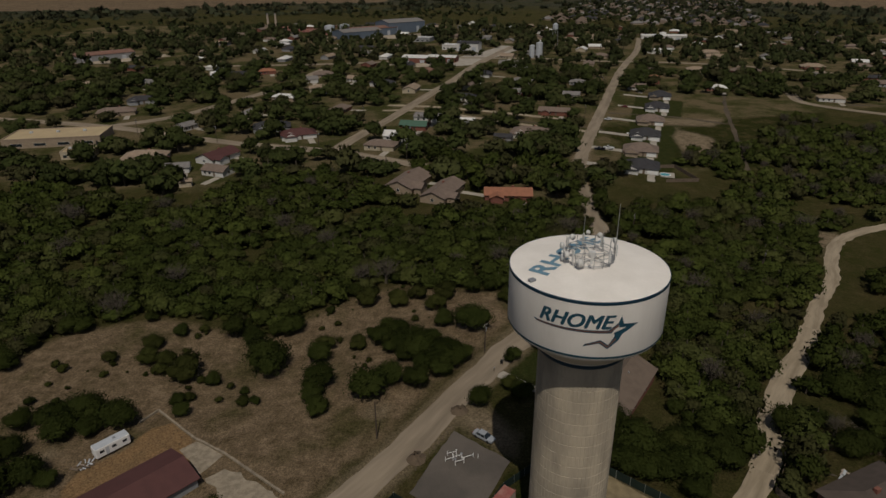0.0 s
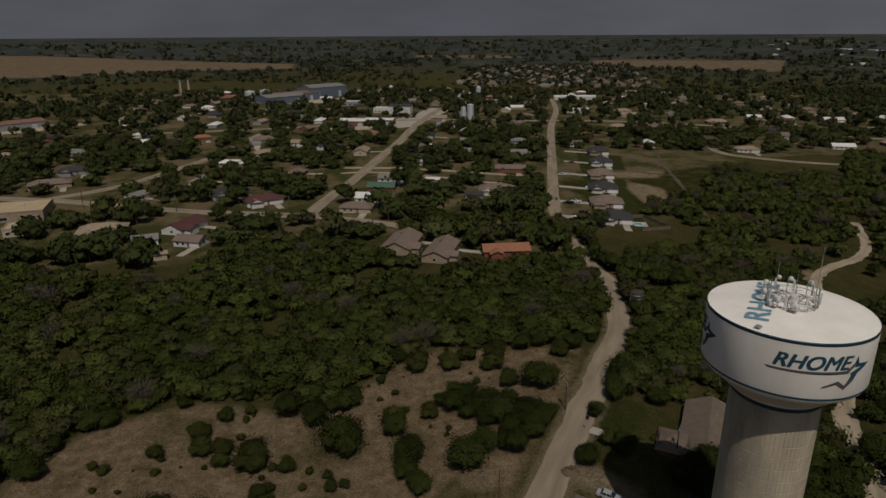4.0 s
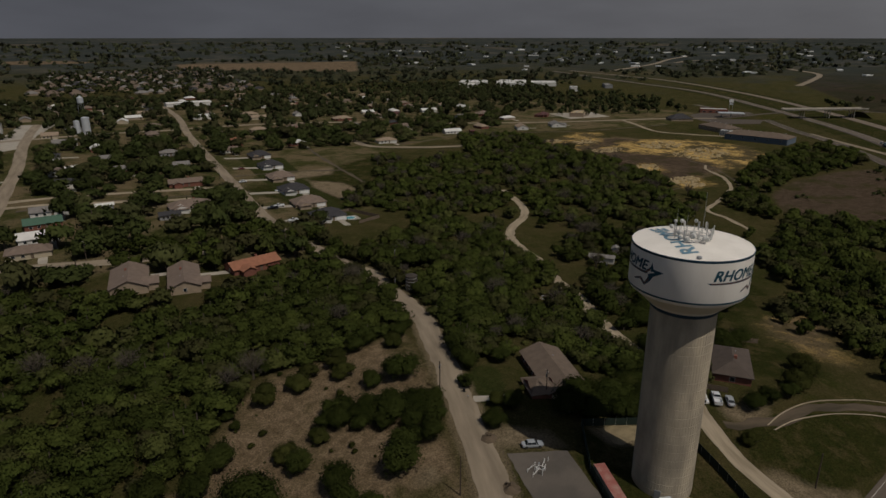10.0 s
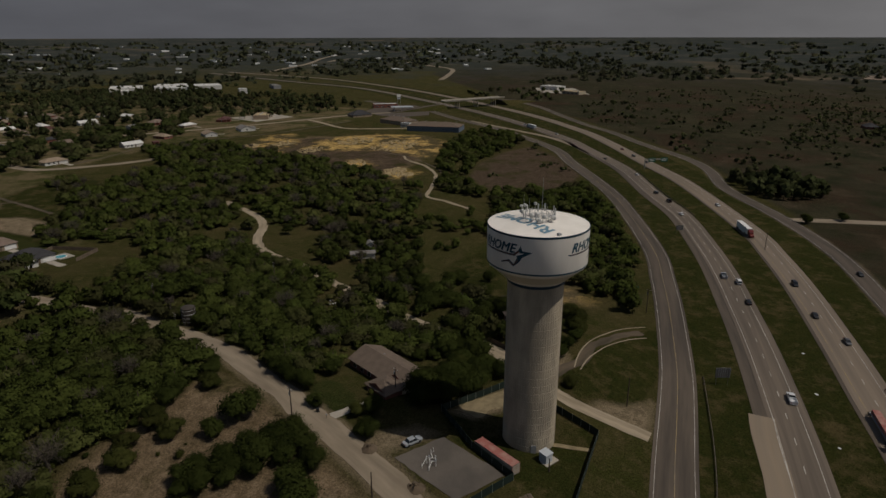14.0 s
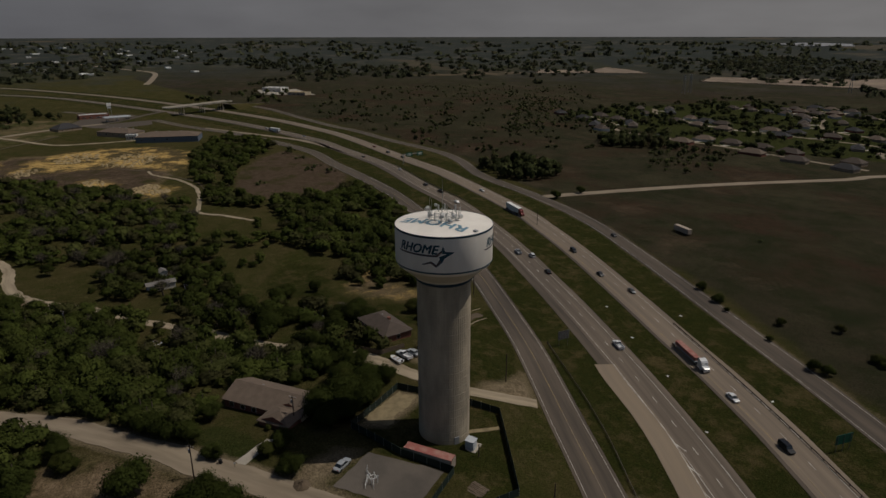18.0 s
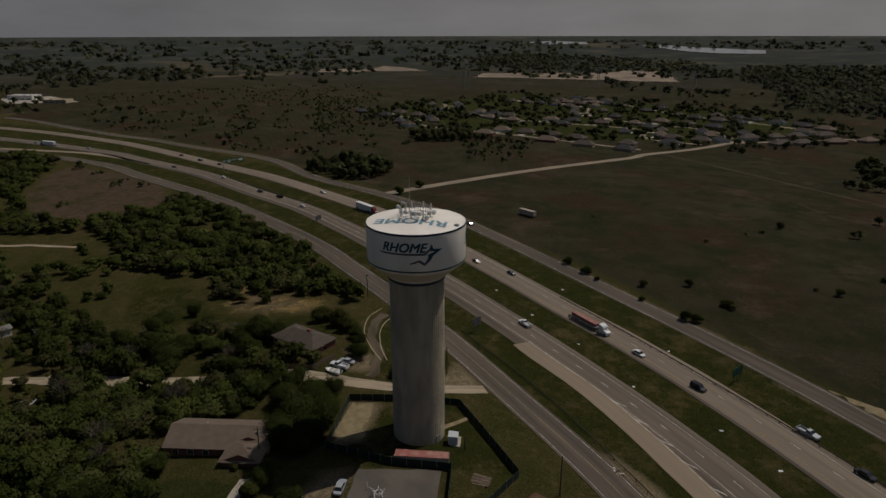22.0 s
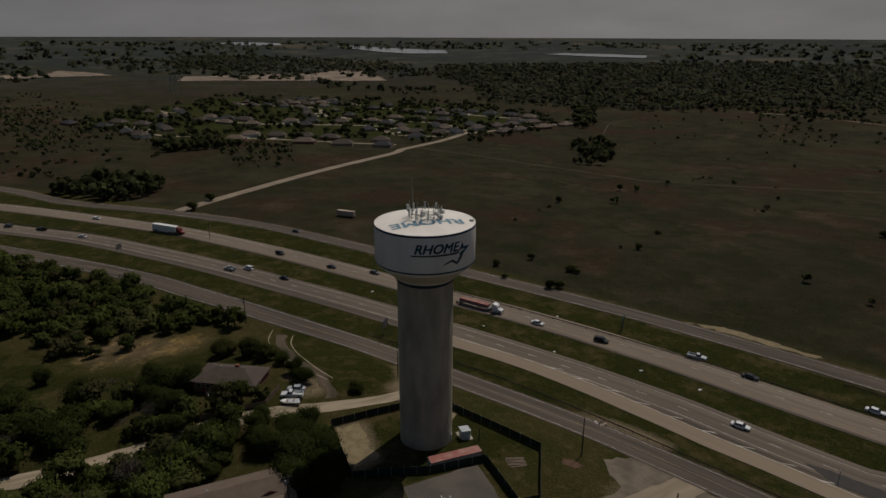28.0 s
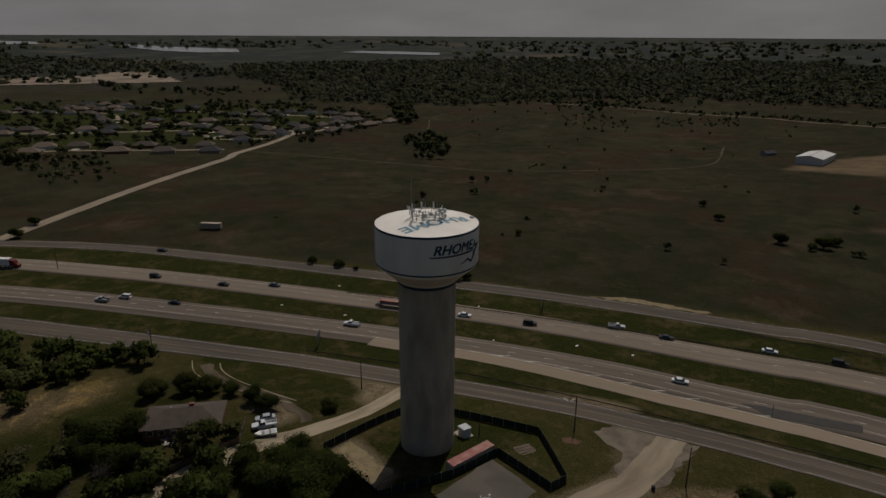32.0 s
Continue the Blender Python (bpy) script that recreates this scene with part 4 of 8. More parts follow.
KINDS = [
    tree_kind(1, 8.5, 6.4, M["leaf"], 3600, 0.21, label="broad dark green oak tree on open ground"),
    tree_kind(2, 6.5, 5.6, M["leaf"], 2600, 0.19, label="rounded green oak tree on open ground"),
    tree_kind(3, 5.0, 4.4, M["leaf"], 1900, 0.165, label="small bushy green tree on open ground"),
    tree_kind(4, 7.5, 5.6, M["leaf_dull"], 2000, 0.16, label="thin dull olive mesquite tree"),
    tree_kind(5, 10.5, 8.0, M["leaf"], 4600, 0.23, label="large spreading green oak tree", lobes=12),
    tree_kind(6, 4.2, 7.5, M["leaf"], 1700, 0.20, label="narrow dark green cedar tree", lobes=7),
    tree_kind(7, 3.0, 2.0, M["leaf_dull"], 700, 0.12, "bush", "low dull green bush", lobes=5),
]
for k in KINDS:
    k.location = (0, 0, -400)
_used = set()


def plant(kind, x, y, size=1.0, turn=None, rng=random.Random(9)):
    s = size * rng.uniform(0.92, 1.08)
    m = pose(x, y, H(x, y) - 0.05, 0, 0, rng.uniform(0, 360) if turn is None else turn)
    src = KINDS[kind]
    if kind in _used:
        ob = copy_thing(src, m)
    else:
        _used.add(kind)
        ob = src
        ob.matrix_basis = m
    ob.scale = (s, s, s * rng.uniform(0.9, 1.12))
    if kind == 6:
        tagged(ob, category="bush", group="scattered bushes")
    return ob


def thicket(name, spots, label, material, cards, size, width=(4, 8), tall=1.0, seed=3, trunks=True, protos=6, lobes=5, flat=0.0):
    """Woodland as one body: many trees of a few shapes, each turned and sized anew."""
    rng = np.random.default_rng(seed)
    shapes = [crown_cards(rng, 1.0, 0.85 * tall, lobes, cards, size, 0.08) for _ in range(protos)]
    for q in shapes if flat else ():
        q[..., 5] += flat
        q[..., 3:] /= np.linalg.norm(q[..., 3:], axis=-1, keepdims=True)
    out, stems = [], []
    for x, y in spots:
        s = rng.uniform(*width)
        a = rng.uniform(0, 2 * math.pi)
        q = shapes[rng.integers(protos)]
        c, d = math.cos(a), math.sin(a)
        turn = np.array([[c, d, 0], [-d, c, 0], [0, 0, 1]])
        spot = (q[..., :3] * s * np.array([1, 1, rng.uniform(0.7, 1.35)])) @ turn + np.array([x, y, H(x, y) - 0.1])
        out.append(np.concatenate([spot, q[..., 3:] @ turn], 2))
        stems.append((x, y, s))
    me = cards_mesh(name, np.concatenate(out), material)
    tints = np.repeat(rng.random(len(out)), [len(q) * 3 for q in out]).astype(np.float32)
    me.attributes.new("tint", "FLOAT", "POINT").data.foreach_set("value", tints)
    ob = new(name, me)
    tagged(ob, label, "trees", kind="stuff")
    if trunks:
        verts, faces = [], []
        for x, y, s in stems:
            z, r, b = H(x, y), 0.03 * s, len(verts)
            for k in range(4):
                a = k * math.pi / 2
                verts += [(x + r * math.cos(a), y + r * math.sin(a), z - 0.3), (x + 0.4 * r * math.cos(a), y + 0.4 * r * math.sin(a), z + 0.55 * s)]
            faces += [(b + 2 * k, b + 2 * ((k + 1) % 4), b + 2 * ((k + 1) % 4) + 1, b + 2 * k + 1) for k in range(4)]
        tagged(mesh_object("trunks", verts, faces, M["bark"], ob), "thin dark trunks", kind="stuff")
    return ob


def spread(poly, gap, seed, keep_off=(), thin=0.0):
    """Uneven spots inside a polygon, no nearer than gap, off the roads."""
    rng = np.random.default_rng(seed)
    xs, ys = [p[0] for p in poly], [p[1] for p in poly]
    nx, ny = int((max(xs) - min(xs)) / gap) + 1, int((max(ys) - min(ys)) / gap) + 1
    gx, gy = np.meshgrid(np.arange(nx), np.arange(ny), indexing="ij")
    px = min(xs) + (gx + rng.uniform(-0.45, 0.45, gx.shape) + 0.5 * (gy % 2)).ravel() * gap
    py = min(ys) + (gy + rng.uniform(-0.45, 0.45, gx.shape)).ravel() * gap
    ok = inside(px, py, list(poly))
    for line, half in ROADS:
        ok &= near_line(px, py, list(map(tuple, line[::2]))) > half + gap * 0.42
    for cx, cy, r in keep_off:
        ok &= np.hypot(px - cx, py - cy) > r
    if thin:
        ok &= np.array([noise.noise(Vector((a * 0.04, b * 0.04, seed))) for a, b in zip(px, py)]) > thin
    return list(zip(px[ok], py[ok]))


W_NORTH = [(-260, 175), (-197.9, 195.5), (-156.8, 174.1), (-125.9, 198.3), (-94.2, 223.4), (-61.6, 200.6), (-44.2, 170.1), (-19.5, 166), (9.1, 169.8), (30.8, 157.9), (23, 120), (6, 93), (-8, 94), (-21, 96), (-38, 101), (-50, 96), (-61, 85), (-72, 72), (-86, 78), (-105, 84), (-129, 77), (-142, 50), (-260, 50)]
W_EAST = [(41.6, 148), (60.1, 183.3), (101.8, 183.3), (123.8, 156.1), (106.9, 123.8), (81.8, 87.5), (60.2, 50.5), (40, 33), (36, 30), (30, 28), (32.3, 46.3), (15.3, 62.5), (1.2, 60.5), (-0.9, 64.5), (13.4, 82.7), (27.6, 110.9), (39.7, 133.2)]
W_FAR = [(93.3, 242.3), (116.8, 220.7), (95.9, 187.5), (109.5, 155.2), (165.3, 167.4), (175.7, 133.7), (191.2, 95.7), (227.9, 104.1), (269.7, 116.6), (296, 146), (354.5, 246), (398, 379.4), (342.5, 410.6), (274, 319.5), (200.3, 360.8), (159.8, 299.8), (104.8, 264.4)]
W_FRONT = [(97.1, -23.5), (148.7, -24), (206.2, -17.6), (266.7, -0.9), (310.5, 9.6), (298.2, 22.1), (281.6, 43.1), (277.7, 64.1), (258.9, 66.2), (253.7, 62), (175.2, 46.3), (149, 14.9), (120.8, 1.3)]
W_BEHIND = [(256.9, 68.3), (281.9, 78.7), (321.6, 98.6), (373.7, 103.8), (435.8, 96.3), (472, 82.7), (524, 93), (576, 130.6), (560.6, 141.1), (516.4, 149.6), (452.1, 154), (353.1, 129), (301, 114.5), (269.7, 104)]
W_LANE = [(44, 12), (62.3, 40.4), (91.2, 77.6), (114.1, 109.6), (154.8, 152.7), (186.2, 135.8), (180.7, 91.5), (132.8, 68.3), (109.2, 63.7), (79.3, 30.3), (62.3, 22.2)]
north = spread(W_NORTH, 4.9, 11, thin=-0.36)
thicket("woods", [p for p in north if p[1] < 140 and p[0] > -150], "dense mixed green scrub oak wood", M["leaf_wood"], 820, 0.040, (5.0, 10.5), 0.64, seed=21, protos=10, lobes=7)
thicket("undergrowth", [p for p in spread(W_NORTH, 4.4, 31, thin=-0.25) if p[1] < 150 and p[0] > -150], "low dull brush under the scrub oaks", M["leaf_dull"], 110, 0.095, (2.2, 4.6), 0.5, seed=32, trunks=False)
thicket("woods", [p for p in north if not (p[1] < 140 and p[0] > -150)], "green scrub oak wood behind the houses", M["leaf_wood"], 210, 0.078, (5.0, 10.5), 0.64, seed=26, lobes=5)
thicket("woods", spread(W_EAST, 4.9, 12, keep_off=((18, 42.2, 9.5), (12, 34, 9), (24, 51, 9), (1, 51, 9.5), (-6, 47, 6), (62, 10, 14)), thin=-0.33), "dense green wood beside the street", M["leaf_wood"], 780, 0.041, (5.0, 10.5), 0.66, seed=22, protos=9, lobes=7)
thicket("undergrowth", spread(W_EAST, 4.6, 33, keep_off=((18, 42.2, 13), (12, 34, 9), (24, 51, 9), (1, 51, 9.5), (-6, 47, 6), (62, 10, 14)), thin=-0.2), "low dull brush beside the street", M["leaf_dull"], 110, 0.095, (2.2, 4.6), 0.5, seed=34, trunks=False)
thicket("woods", spread(W_FAR, 5.6, 13, thin=-0.22), "wide green wood beyond the gravel lane", M["leaf_wood"], 150, 0.088, (5.2, 10.5), 0.66, seed=23, lobes=5)
thicket("woods", spread(W_FRONT, 4.9, 14, thin=-0.4) + spread(W_BEHIND, 5.6, 19, thin=-0.34), "green wood along the frontage road", M["leaf_wood"], 230, 0.075, (5.0, 10.5), 0.66, seed=24, lobes=5)
thicket("woods", spread(W_LANE, 6.0, 15, keep_off=((66, 8, 16),), thin=-0.16), "loose green trees between gravel lane and meadow", M["leaf_wood"], 440, 0.060, (3.8, 9.5), 0.7, seed=25)
W_MEADOW = [(96.8, -21.4), (132.8, 68.3), (180.7, 91.5), (191.2, 95.7), (253.6, 64.1), (321.4, 64), (271.4, 68.3), (175.2, 48.4), (149, 16.9), (120.8, 3.4)]
thicket("woods", spread(W_MEADOW, 7.5, 16, thin=0.22) + spread([(44, -2), (64.5, 36.3), (123.5, 68.2), (175.3, 49.5), (132.4, 3.4), (92.3, -21.3)], 7.5, 17, keep_off=((64.4, 9.1, 17), (109, 20.1, 20), (139.4, 36.9, 16), (42, 3, 9), (86.2, -12.7, 10)), thin=0.24), "round green trees on straw-coloured grass", M["leaf_wood"], 420, 0.058, (5, 10.5), 0.66, seed=27)
over = []
_rl = random.Random(12)
for (x, y), (u, v) in zip(LANE[6:100:5], LANE[7:101:5]):
    n = Vector((y - v, u - x)).normalized()
    over += [(x + n.x * s, y + n.y * s) for s in (_rl.uniform(3.8, 6.5), -_rl.uniform(3.8, 6.5)) if _rl.random() < 0.62 and y > 14]
_ro = random.Random(6)
for x, y in STREET[::3]:
    if 128 < y < 208:
        over += [(x + s * _ro.uniform(4.2, 7.2), y + _ro.uniform(-2, 2)) for s in (-1, 1)]
thicket("woods", over, "trees that close over the narrow street", M["leaf_wood"], 400, 0.062, (6, 9.5), 0.85, seed=28)


def bare_tree(seed, width, height):
    """A leafless tree: forked limbs that end in a haze of thin twigs."""
    rng = np.random.default_rng(seed)
    t = part("bare_tree", limbs(rng, width, height * 0.25, height), M["twig"])
    n = 420
    root = np.stack([rng.normal(0, width * 0.14, n), rng.normal(0, width * 0.14, n), height * rng.uniform(0.35, 0.75, n)], 1)
    d = rng.normal(size=(n, 3)) + root * (0.5, 0.5, 0) + (0, 0, 0.7)
    d /= np.linalg.norm(d, axis=1)[:, None]
    tip = root + d * rng.uniform(0.12, 0.34, n)[:, None] * width
    w = np.cross(d, rng.normal(size=(n, 3)))
    w = 0.035 * w / (np.linalg.norm(w, axis=1)[:, None] + 1e-9)
    twigs = new("crown", cards_mesh("crown", np.stack([root - w, root + w, tip], 1), M["twig"]))
    twigs.parent = t
    tagged(twigs, "haze of bare grey twigs")
    return tagged(t, "leafless grey-brown tree with a haze of twigs", "tree", "bare trees")


BARE = [bare_tree(81, 7.0, 6.0), bare_tree(82, 5.5, 5.2)]
bare_spots = spread(W_NORTH, 13, 83, thin=-0.15)[::4] + spread(W_EAST, 14, 84)[::3] + spread(W_LANE, 16, 85)[::2] + spread(W_FAR, 17, 86)[::2]
_rb = random.Random(8)
for i, (x, y) in enumerate(bare_spots):
    m = pose(x, y, H(x, y) + 0.4, 0, 0, _rb.uniform(0, 360)) @ Matrix.Scale(_rb.uniform(0.85, 1.3), 4)
    if i < 2:
        BARE[i].matrix_basis = m
    else:
        copy_thing(BARE[i % 2], m)


# ---- the fenced yard at the tower's foot ----
M.update(
    mesh_green=mat("dark_green_screen", (0.014, 0.026, 0.02), 0.7, vary=0.25, scale=0.8, fine=9),
    rust_red=mat("faded_red_steel", (0.29, 0.10, 0.082), 0.65, vary=0.2, scale=0.5, fine=4, second=(0.36, 0.21, 0.17)),
    tan_steel=mat("tan_steel", (0.42, 0.34, 0.27), 0.7, vary=0.15, scale=0.8),
    white_paint=mat("white_paint", (0.76, 0.75, 0.72), 0.5, vary=0.08, scale=1.5),
    pale_grey=mat("pale_grey_sheet", (0.46, 0.48, 0.50), 0.5, vary=0.1, scale=1.0),
    wood=mat("weathered_wood", (0.16, 0.12, 0.085), 0.9, vary=0.3, scale=1.0, fine=14, bump=0.3),
    pole=mat("dark_pole_wood", (0.075, 0.055, 0.042), 0.95, vary=0.3, scale=1.0, fine=9),
    yard=mat("dark_gravel_yard", (0.118, 0.100, 0.083), 1.0, vary=0.25, scale=0.15, fine=5, bump=0.3, second=(0.082, 0.071, 0.060)),
    track=mat("worn_soil_track", (0.10, 0.075, 0.05), 1.0, vary=0.25, scale=0.3, fine=2, second=(0.05, 0.04, 0.025), coords="UV", stretch=(0.15, 1, 1)),
    rail_dull=mat("dull_rail_steel", (0.135, 0.115, 0.098), 0.7, 0.2, vary=0.25, scale=1.0, fine=6),
    rail_steel=mat("weathered_rail_steel", (0.07, 0.058, 0.048), 0.75, 0.2, vary=0.25, scale=1.0, fine=6),
    black=mat("black_rubber", (0.02, 0.02, 0.02), 0.8, vary=0.2),
    glass=mat("dark_glass", (0.02, 0.025, 0.03), 0.08, vary=0.1, spec=0.6),
    chrome=mat("bright_metal", (0.55, 0.55, 0.55), 0.25, 0.9, vary=0.05),
)


def patch(name, poly, material, label, category, lift=0.06, ragged=0.35, parent=None):
    """A flat piece of paving or soil with an uneven rim, laid on the land."""
    rng = np.random.default_rng(int(abs(poly[0][0] * 7 + poly[0][1])))
    pts = []
    for (x0, y0), (x1, y1) in zip(poly, poly[1:] + poly[:1]):
        k = max(1, int(math.hypot(x1 - x0, y1 - y0) / 1.6))
        pts += [(x0 + (x1 - x0) * i / k + rng.normal(0, ragged), y0 + (y1 - y0) * i / k + rng.normal(0, ragged)) for i in range(k)]
    bm = B()
    top = [bm.verts.new((x, y, 0)) for x, y in pts]
    f = bm.faces.new(top)
    bmesh.ops.triangulate(bm, faces=[f])
    for _ in range(3):
        bmesh.ops.subdivide_edges(bm, edges=[e for e in bm.edges if e.calc_length() > 5], cuts=1)
        bmesh.ops.triangulate(bm, faces=bm.faces)
    rim = [e for e in bm.edges if e.is_boundary]
    made = bmesh.ops.extrude_edge_only(bm, edges=rim)
    low = {v for v in made["geom"] if isinstance(v, bmesh.types.BMVert)}
    for v in bm.verts:
        v.co.z = H(v.co.x, v.co.y) + (-0.12 if v in low else lift)
    bmesh.ops.recalc_face_normals(bm, faces=bm.faces)
    me = bpy.data.meshes.new(name)
    bm.to_mesh(me)
    bm.free()
    me.materials.append(material)
    ob = new(name, me)
    return tagged(ob, label, category, kind="structure")


patch("pavement_yard", [(-19.0, 27.0), (-7.6, 18.9), (-15.9, 2.6), (-27, 10.6)], M["yard"], "dark gravel yard beside the tower", "yard", 0.08, 0.12)
patch("pavement_house_drive", [(-9.5, 46.5), (-7.5, 48.5), (1, 42.5), (0, 40.5)], M["concrete"], "narrow concrete driveway of the brick house", "driveway", 0.07, 0.1)
patch("pavement_apron", [(-40.5, -14.5), (-37, -19.5), (-42, -25.2), (-52, -24.4), (-62, -22.6), (-60.5, -18.5), (-56.2, -9.4), (-53.4, -1.5), (-45, 4.5), (-42.4, -3), (-44.2, -10.5)], M["dust"], "dusty gravel apron where the street meets the frontage road", "gravel", 0.085, 0.3)
patch("pavement_repair", [(-75.8, -52.3), (-81.4, -52.5), (-105.4, -50.1), (-104.4, -46.4), (-83.3, -47.2)], M["asphalt_dark"], "dark resurfaced strip of highway asphalt", "asphalt", 0.19, 0.1)
patch("ground_sand", [(-30, -120.4), (-43.3, -122.9), (-53.7, -121.8), (-65.6, -119.0), (-75.2, -117.0), (-72.2, -115.4), (-60, -117.2), (-53.9, -117.9), (-41.7, -119.0)], M["sand"], "pale sandy strip along the edge of the road", "sand", 0.07, 0.5)
patch("ground_sand", [(-31, -10.8), (-33.4, -11.2), (-34.2, -13.2), (-32, -14.4), (-29.8, -12.6)], M["soil_red"], "reddish bare soil at the foot of the pole", "soil", 0.05, 0.3)
patch("ground_sand", [(5.5, 20.2), (12.5, 16.2), (20.2, 9.6), (17.4, 4.4), (10.4, 9.2), (3.4, 14.2)], M["sand"], "sandy bare ground inside the fence", "sand", 0.05, 0.45)
patch("pavement_walk", [(-1.5, -6.0), (-0.2, -6.0), (1.9, -14.5), (0.5, -14.5)], M["sand"], "narrow sandy path to the tower", "path", 0.08, 0.08)


def fence(points, height=2.0, gap=3.0, label="dark green screened chain-link fence", material=None, name="fence", close=False):
    x0, y0 = points[0]
    f = holder(name, pose(x0, y0, H(x0, y0)), label, "fence")
    base = Vector((x0, y0, H(x0, y0)))
    for (ax, ay), (bx, by) in zip(points, points[1:]):
        k = max(1, round(math.hypot(bx - ax, by - ay) / gap))
        for i in range(k):
            p, q = [Vector((ax + (bx - ax) * j / k, ay + (by - ay) * j / k, 0)) for j in (i, i + 1)]
            p.z, q.z = H(p.x, p.y), H(q.x, q.y)
            p, q = p - base, q - base
            part("post", rod(B(), p - Vector((0, 0, 0.2)), p + Vector((0, 0, height + 0.08)), 0.05), M["galv"] if material is None else material, f)
            bm = B()
            side = (q - p).cross(Vector((0, 0, 1))).normalized() * 0.025
            v = [bm.verts.new(c) for s in (side, -side) for c in (p + s + Vector((0, 0, 0.05)), q + s + Vector((0, 0, 0.05)), q + s + Vector((0, 0, height)), p + s + Vector((0, 0, height)))]
            for a in ((0, 1, 2, 3), (7, 6, 5, 4), (0, 4, 5, 1), (1, 5, 6, 2), (2, 6, 7, 3), (3, 7, 4, 0)):
                bm.faces.new([v[n] for n in a])
            part("panel", bm, material or M["mesh_green"], f)
    return f


fence([(22, 9.5), (3.2, 22.6), (-9.4, 11.6), (-16.8, 0.5), (-29.8, 9.2), (-32.6, 5.2), (-24.2, -12.4), (7.8, -16), (11.5, -9.3), (22, 9.5)])
BOLLARD = None
for i in range(9):
    u = i / 8
    x, y = -19.5 - 6.7 * u, 27.6 - 11.2 * u
    if BOLLARD is None:
        BOLLARD = tagged(part("bollard", rod(B(), (0, 0, -0.3), (0, 0, 0.75), 0.09, 8, 0.08), M["wood"]), "short weathered wooden post at the yard's edge", "bollard", "posts along the yard")
        BOLLARD.matrix_basis = pose(x, y, H(x, y))
    else:
        copy_thing(BOLLARD, pose(x, y, H(x, y), 0, 0, 40 * i))


def soil_mound(x, y, r, tall, seed):
    rng = np.random.default_rng(seed)
    bm = lathe(B(), [(r, -0.1), (r * 0.8, tall * 0.35), (r * 0.5, tall * 0.75), (r * 0.22, tall * 0.97), (0.02, tall)], 18)
    for v in bm.verts:
        v.co += Vector(rng.normal(0, 0.09 * r, 3)) * (0.4 if v.co.z < 0 else 1)
    ob = tagged(part("soil_mound", bm, M["soil"], None, "", True), "small heap of brown soil beside the street", "mound", "soil heaps")
    ob.matrix_basis = pose(x, y, H(x, y), 0, 0, 30 * seed)
    return ob


M["soil"] = mat("brown_soil", (0.12, 0.088, 0.058), 1.0, vary=0.25, scale=0.7, fine=5, bump=0.4)
soil_mound(-17.9, 33.5, 2.0, 0.8, 2)
soil_mound(-26.3, 19.6, 2.2, 0.7, 3)


def shipping_container(x, y, turn):
    c = holder("shipping_container", pose(x, y, H(x, y) - 0.02, 0, 0, turn), "long steel shipping container with a faded red roof", "container")
    L, W, T = 12.19, 2.44, 2.6
    bm = B()
    for side in (-1, 1):
        n = 44
        for i in range(n):
            box(bm, -L / 2 + 0.2 + (i + 0.5) * (L - 0.4) / n, side * (W / 2 - (0.03 if i % 2 else 0.06)), 0.15, (L - 0.4) / n + 0.004, 0.05, T - 0.3)
    tagged(part("side_sheet", bm, M["tan_steel"], c, "corrugated tan steel sides"), kind="stuff")
    part("floor_frame", box(B(), 0, 0, 0.05, L - 0.1, W - 0.1, 0.14), M["metal"], c)
    bm = B()
    box(bm, 0, 0, T - 0.09, L - 0.3, W - 0.1, 0.04)
    for i in range(30):
        box(bm, -L / 2 + 0.15 + (i + 0.5) * (L - 0.3) / 30, 0, T - 0.06, (L - 0.3) / 30 + 0.004, W - 0.1, 0.05 if i % 2 else 0.025)
    part("roof", bm, M["rust_red"], c, "faded red ribbed roof")
    for sx in (-1, 1):
        for sy in (-1, 1):
            part("corner_post", box(B(), sx * (L / 2 - 0.08), sy * (W / 2 - 0.08), 0, 0.16, 0.16, T, 0, 0.01), M["rust_red"], c)
    for sy in (-1, 1):
        part("top_rail", box(B(), 0, sy * (W / 2 - 0.05), T - 0.12, L - 0.3, 0.1, 0.12), M["rust_red"], c)
        d = part("end_door", box(B(), -L / 2 + 0.03, sy * W / 4, 0.15, 0.06, W / 2 - 0.1, T - 0.3, 0, 0.01), M["tan_steel"], c, "tan steel door leaf")
        for k in (-0.25, 0.25):
            part("lock_bar", rod(B(), (-L / 2 - 0.02, sy * W / 4 + k, 0.2), (-L / 2 - 0.02, sy * W / 4 + k, T - 0.2), 0.025), M["galv"], d)
    part("end_wall", box(B(), L / 2 - 0.05, 0, 0.15, 0.05, W - 0.2, T - 0.3), M["tan_steel"], c)
    return c


shipping_container(-11.7, 5.3, 55.6)


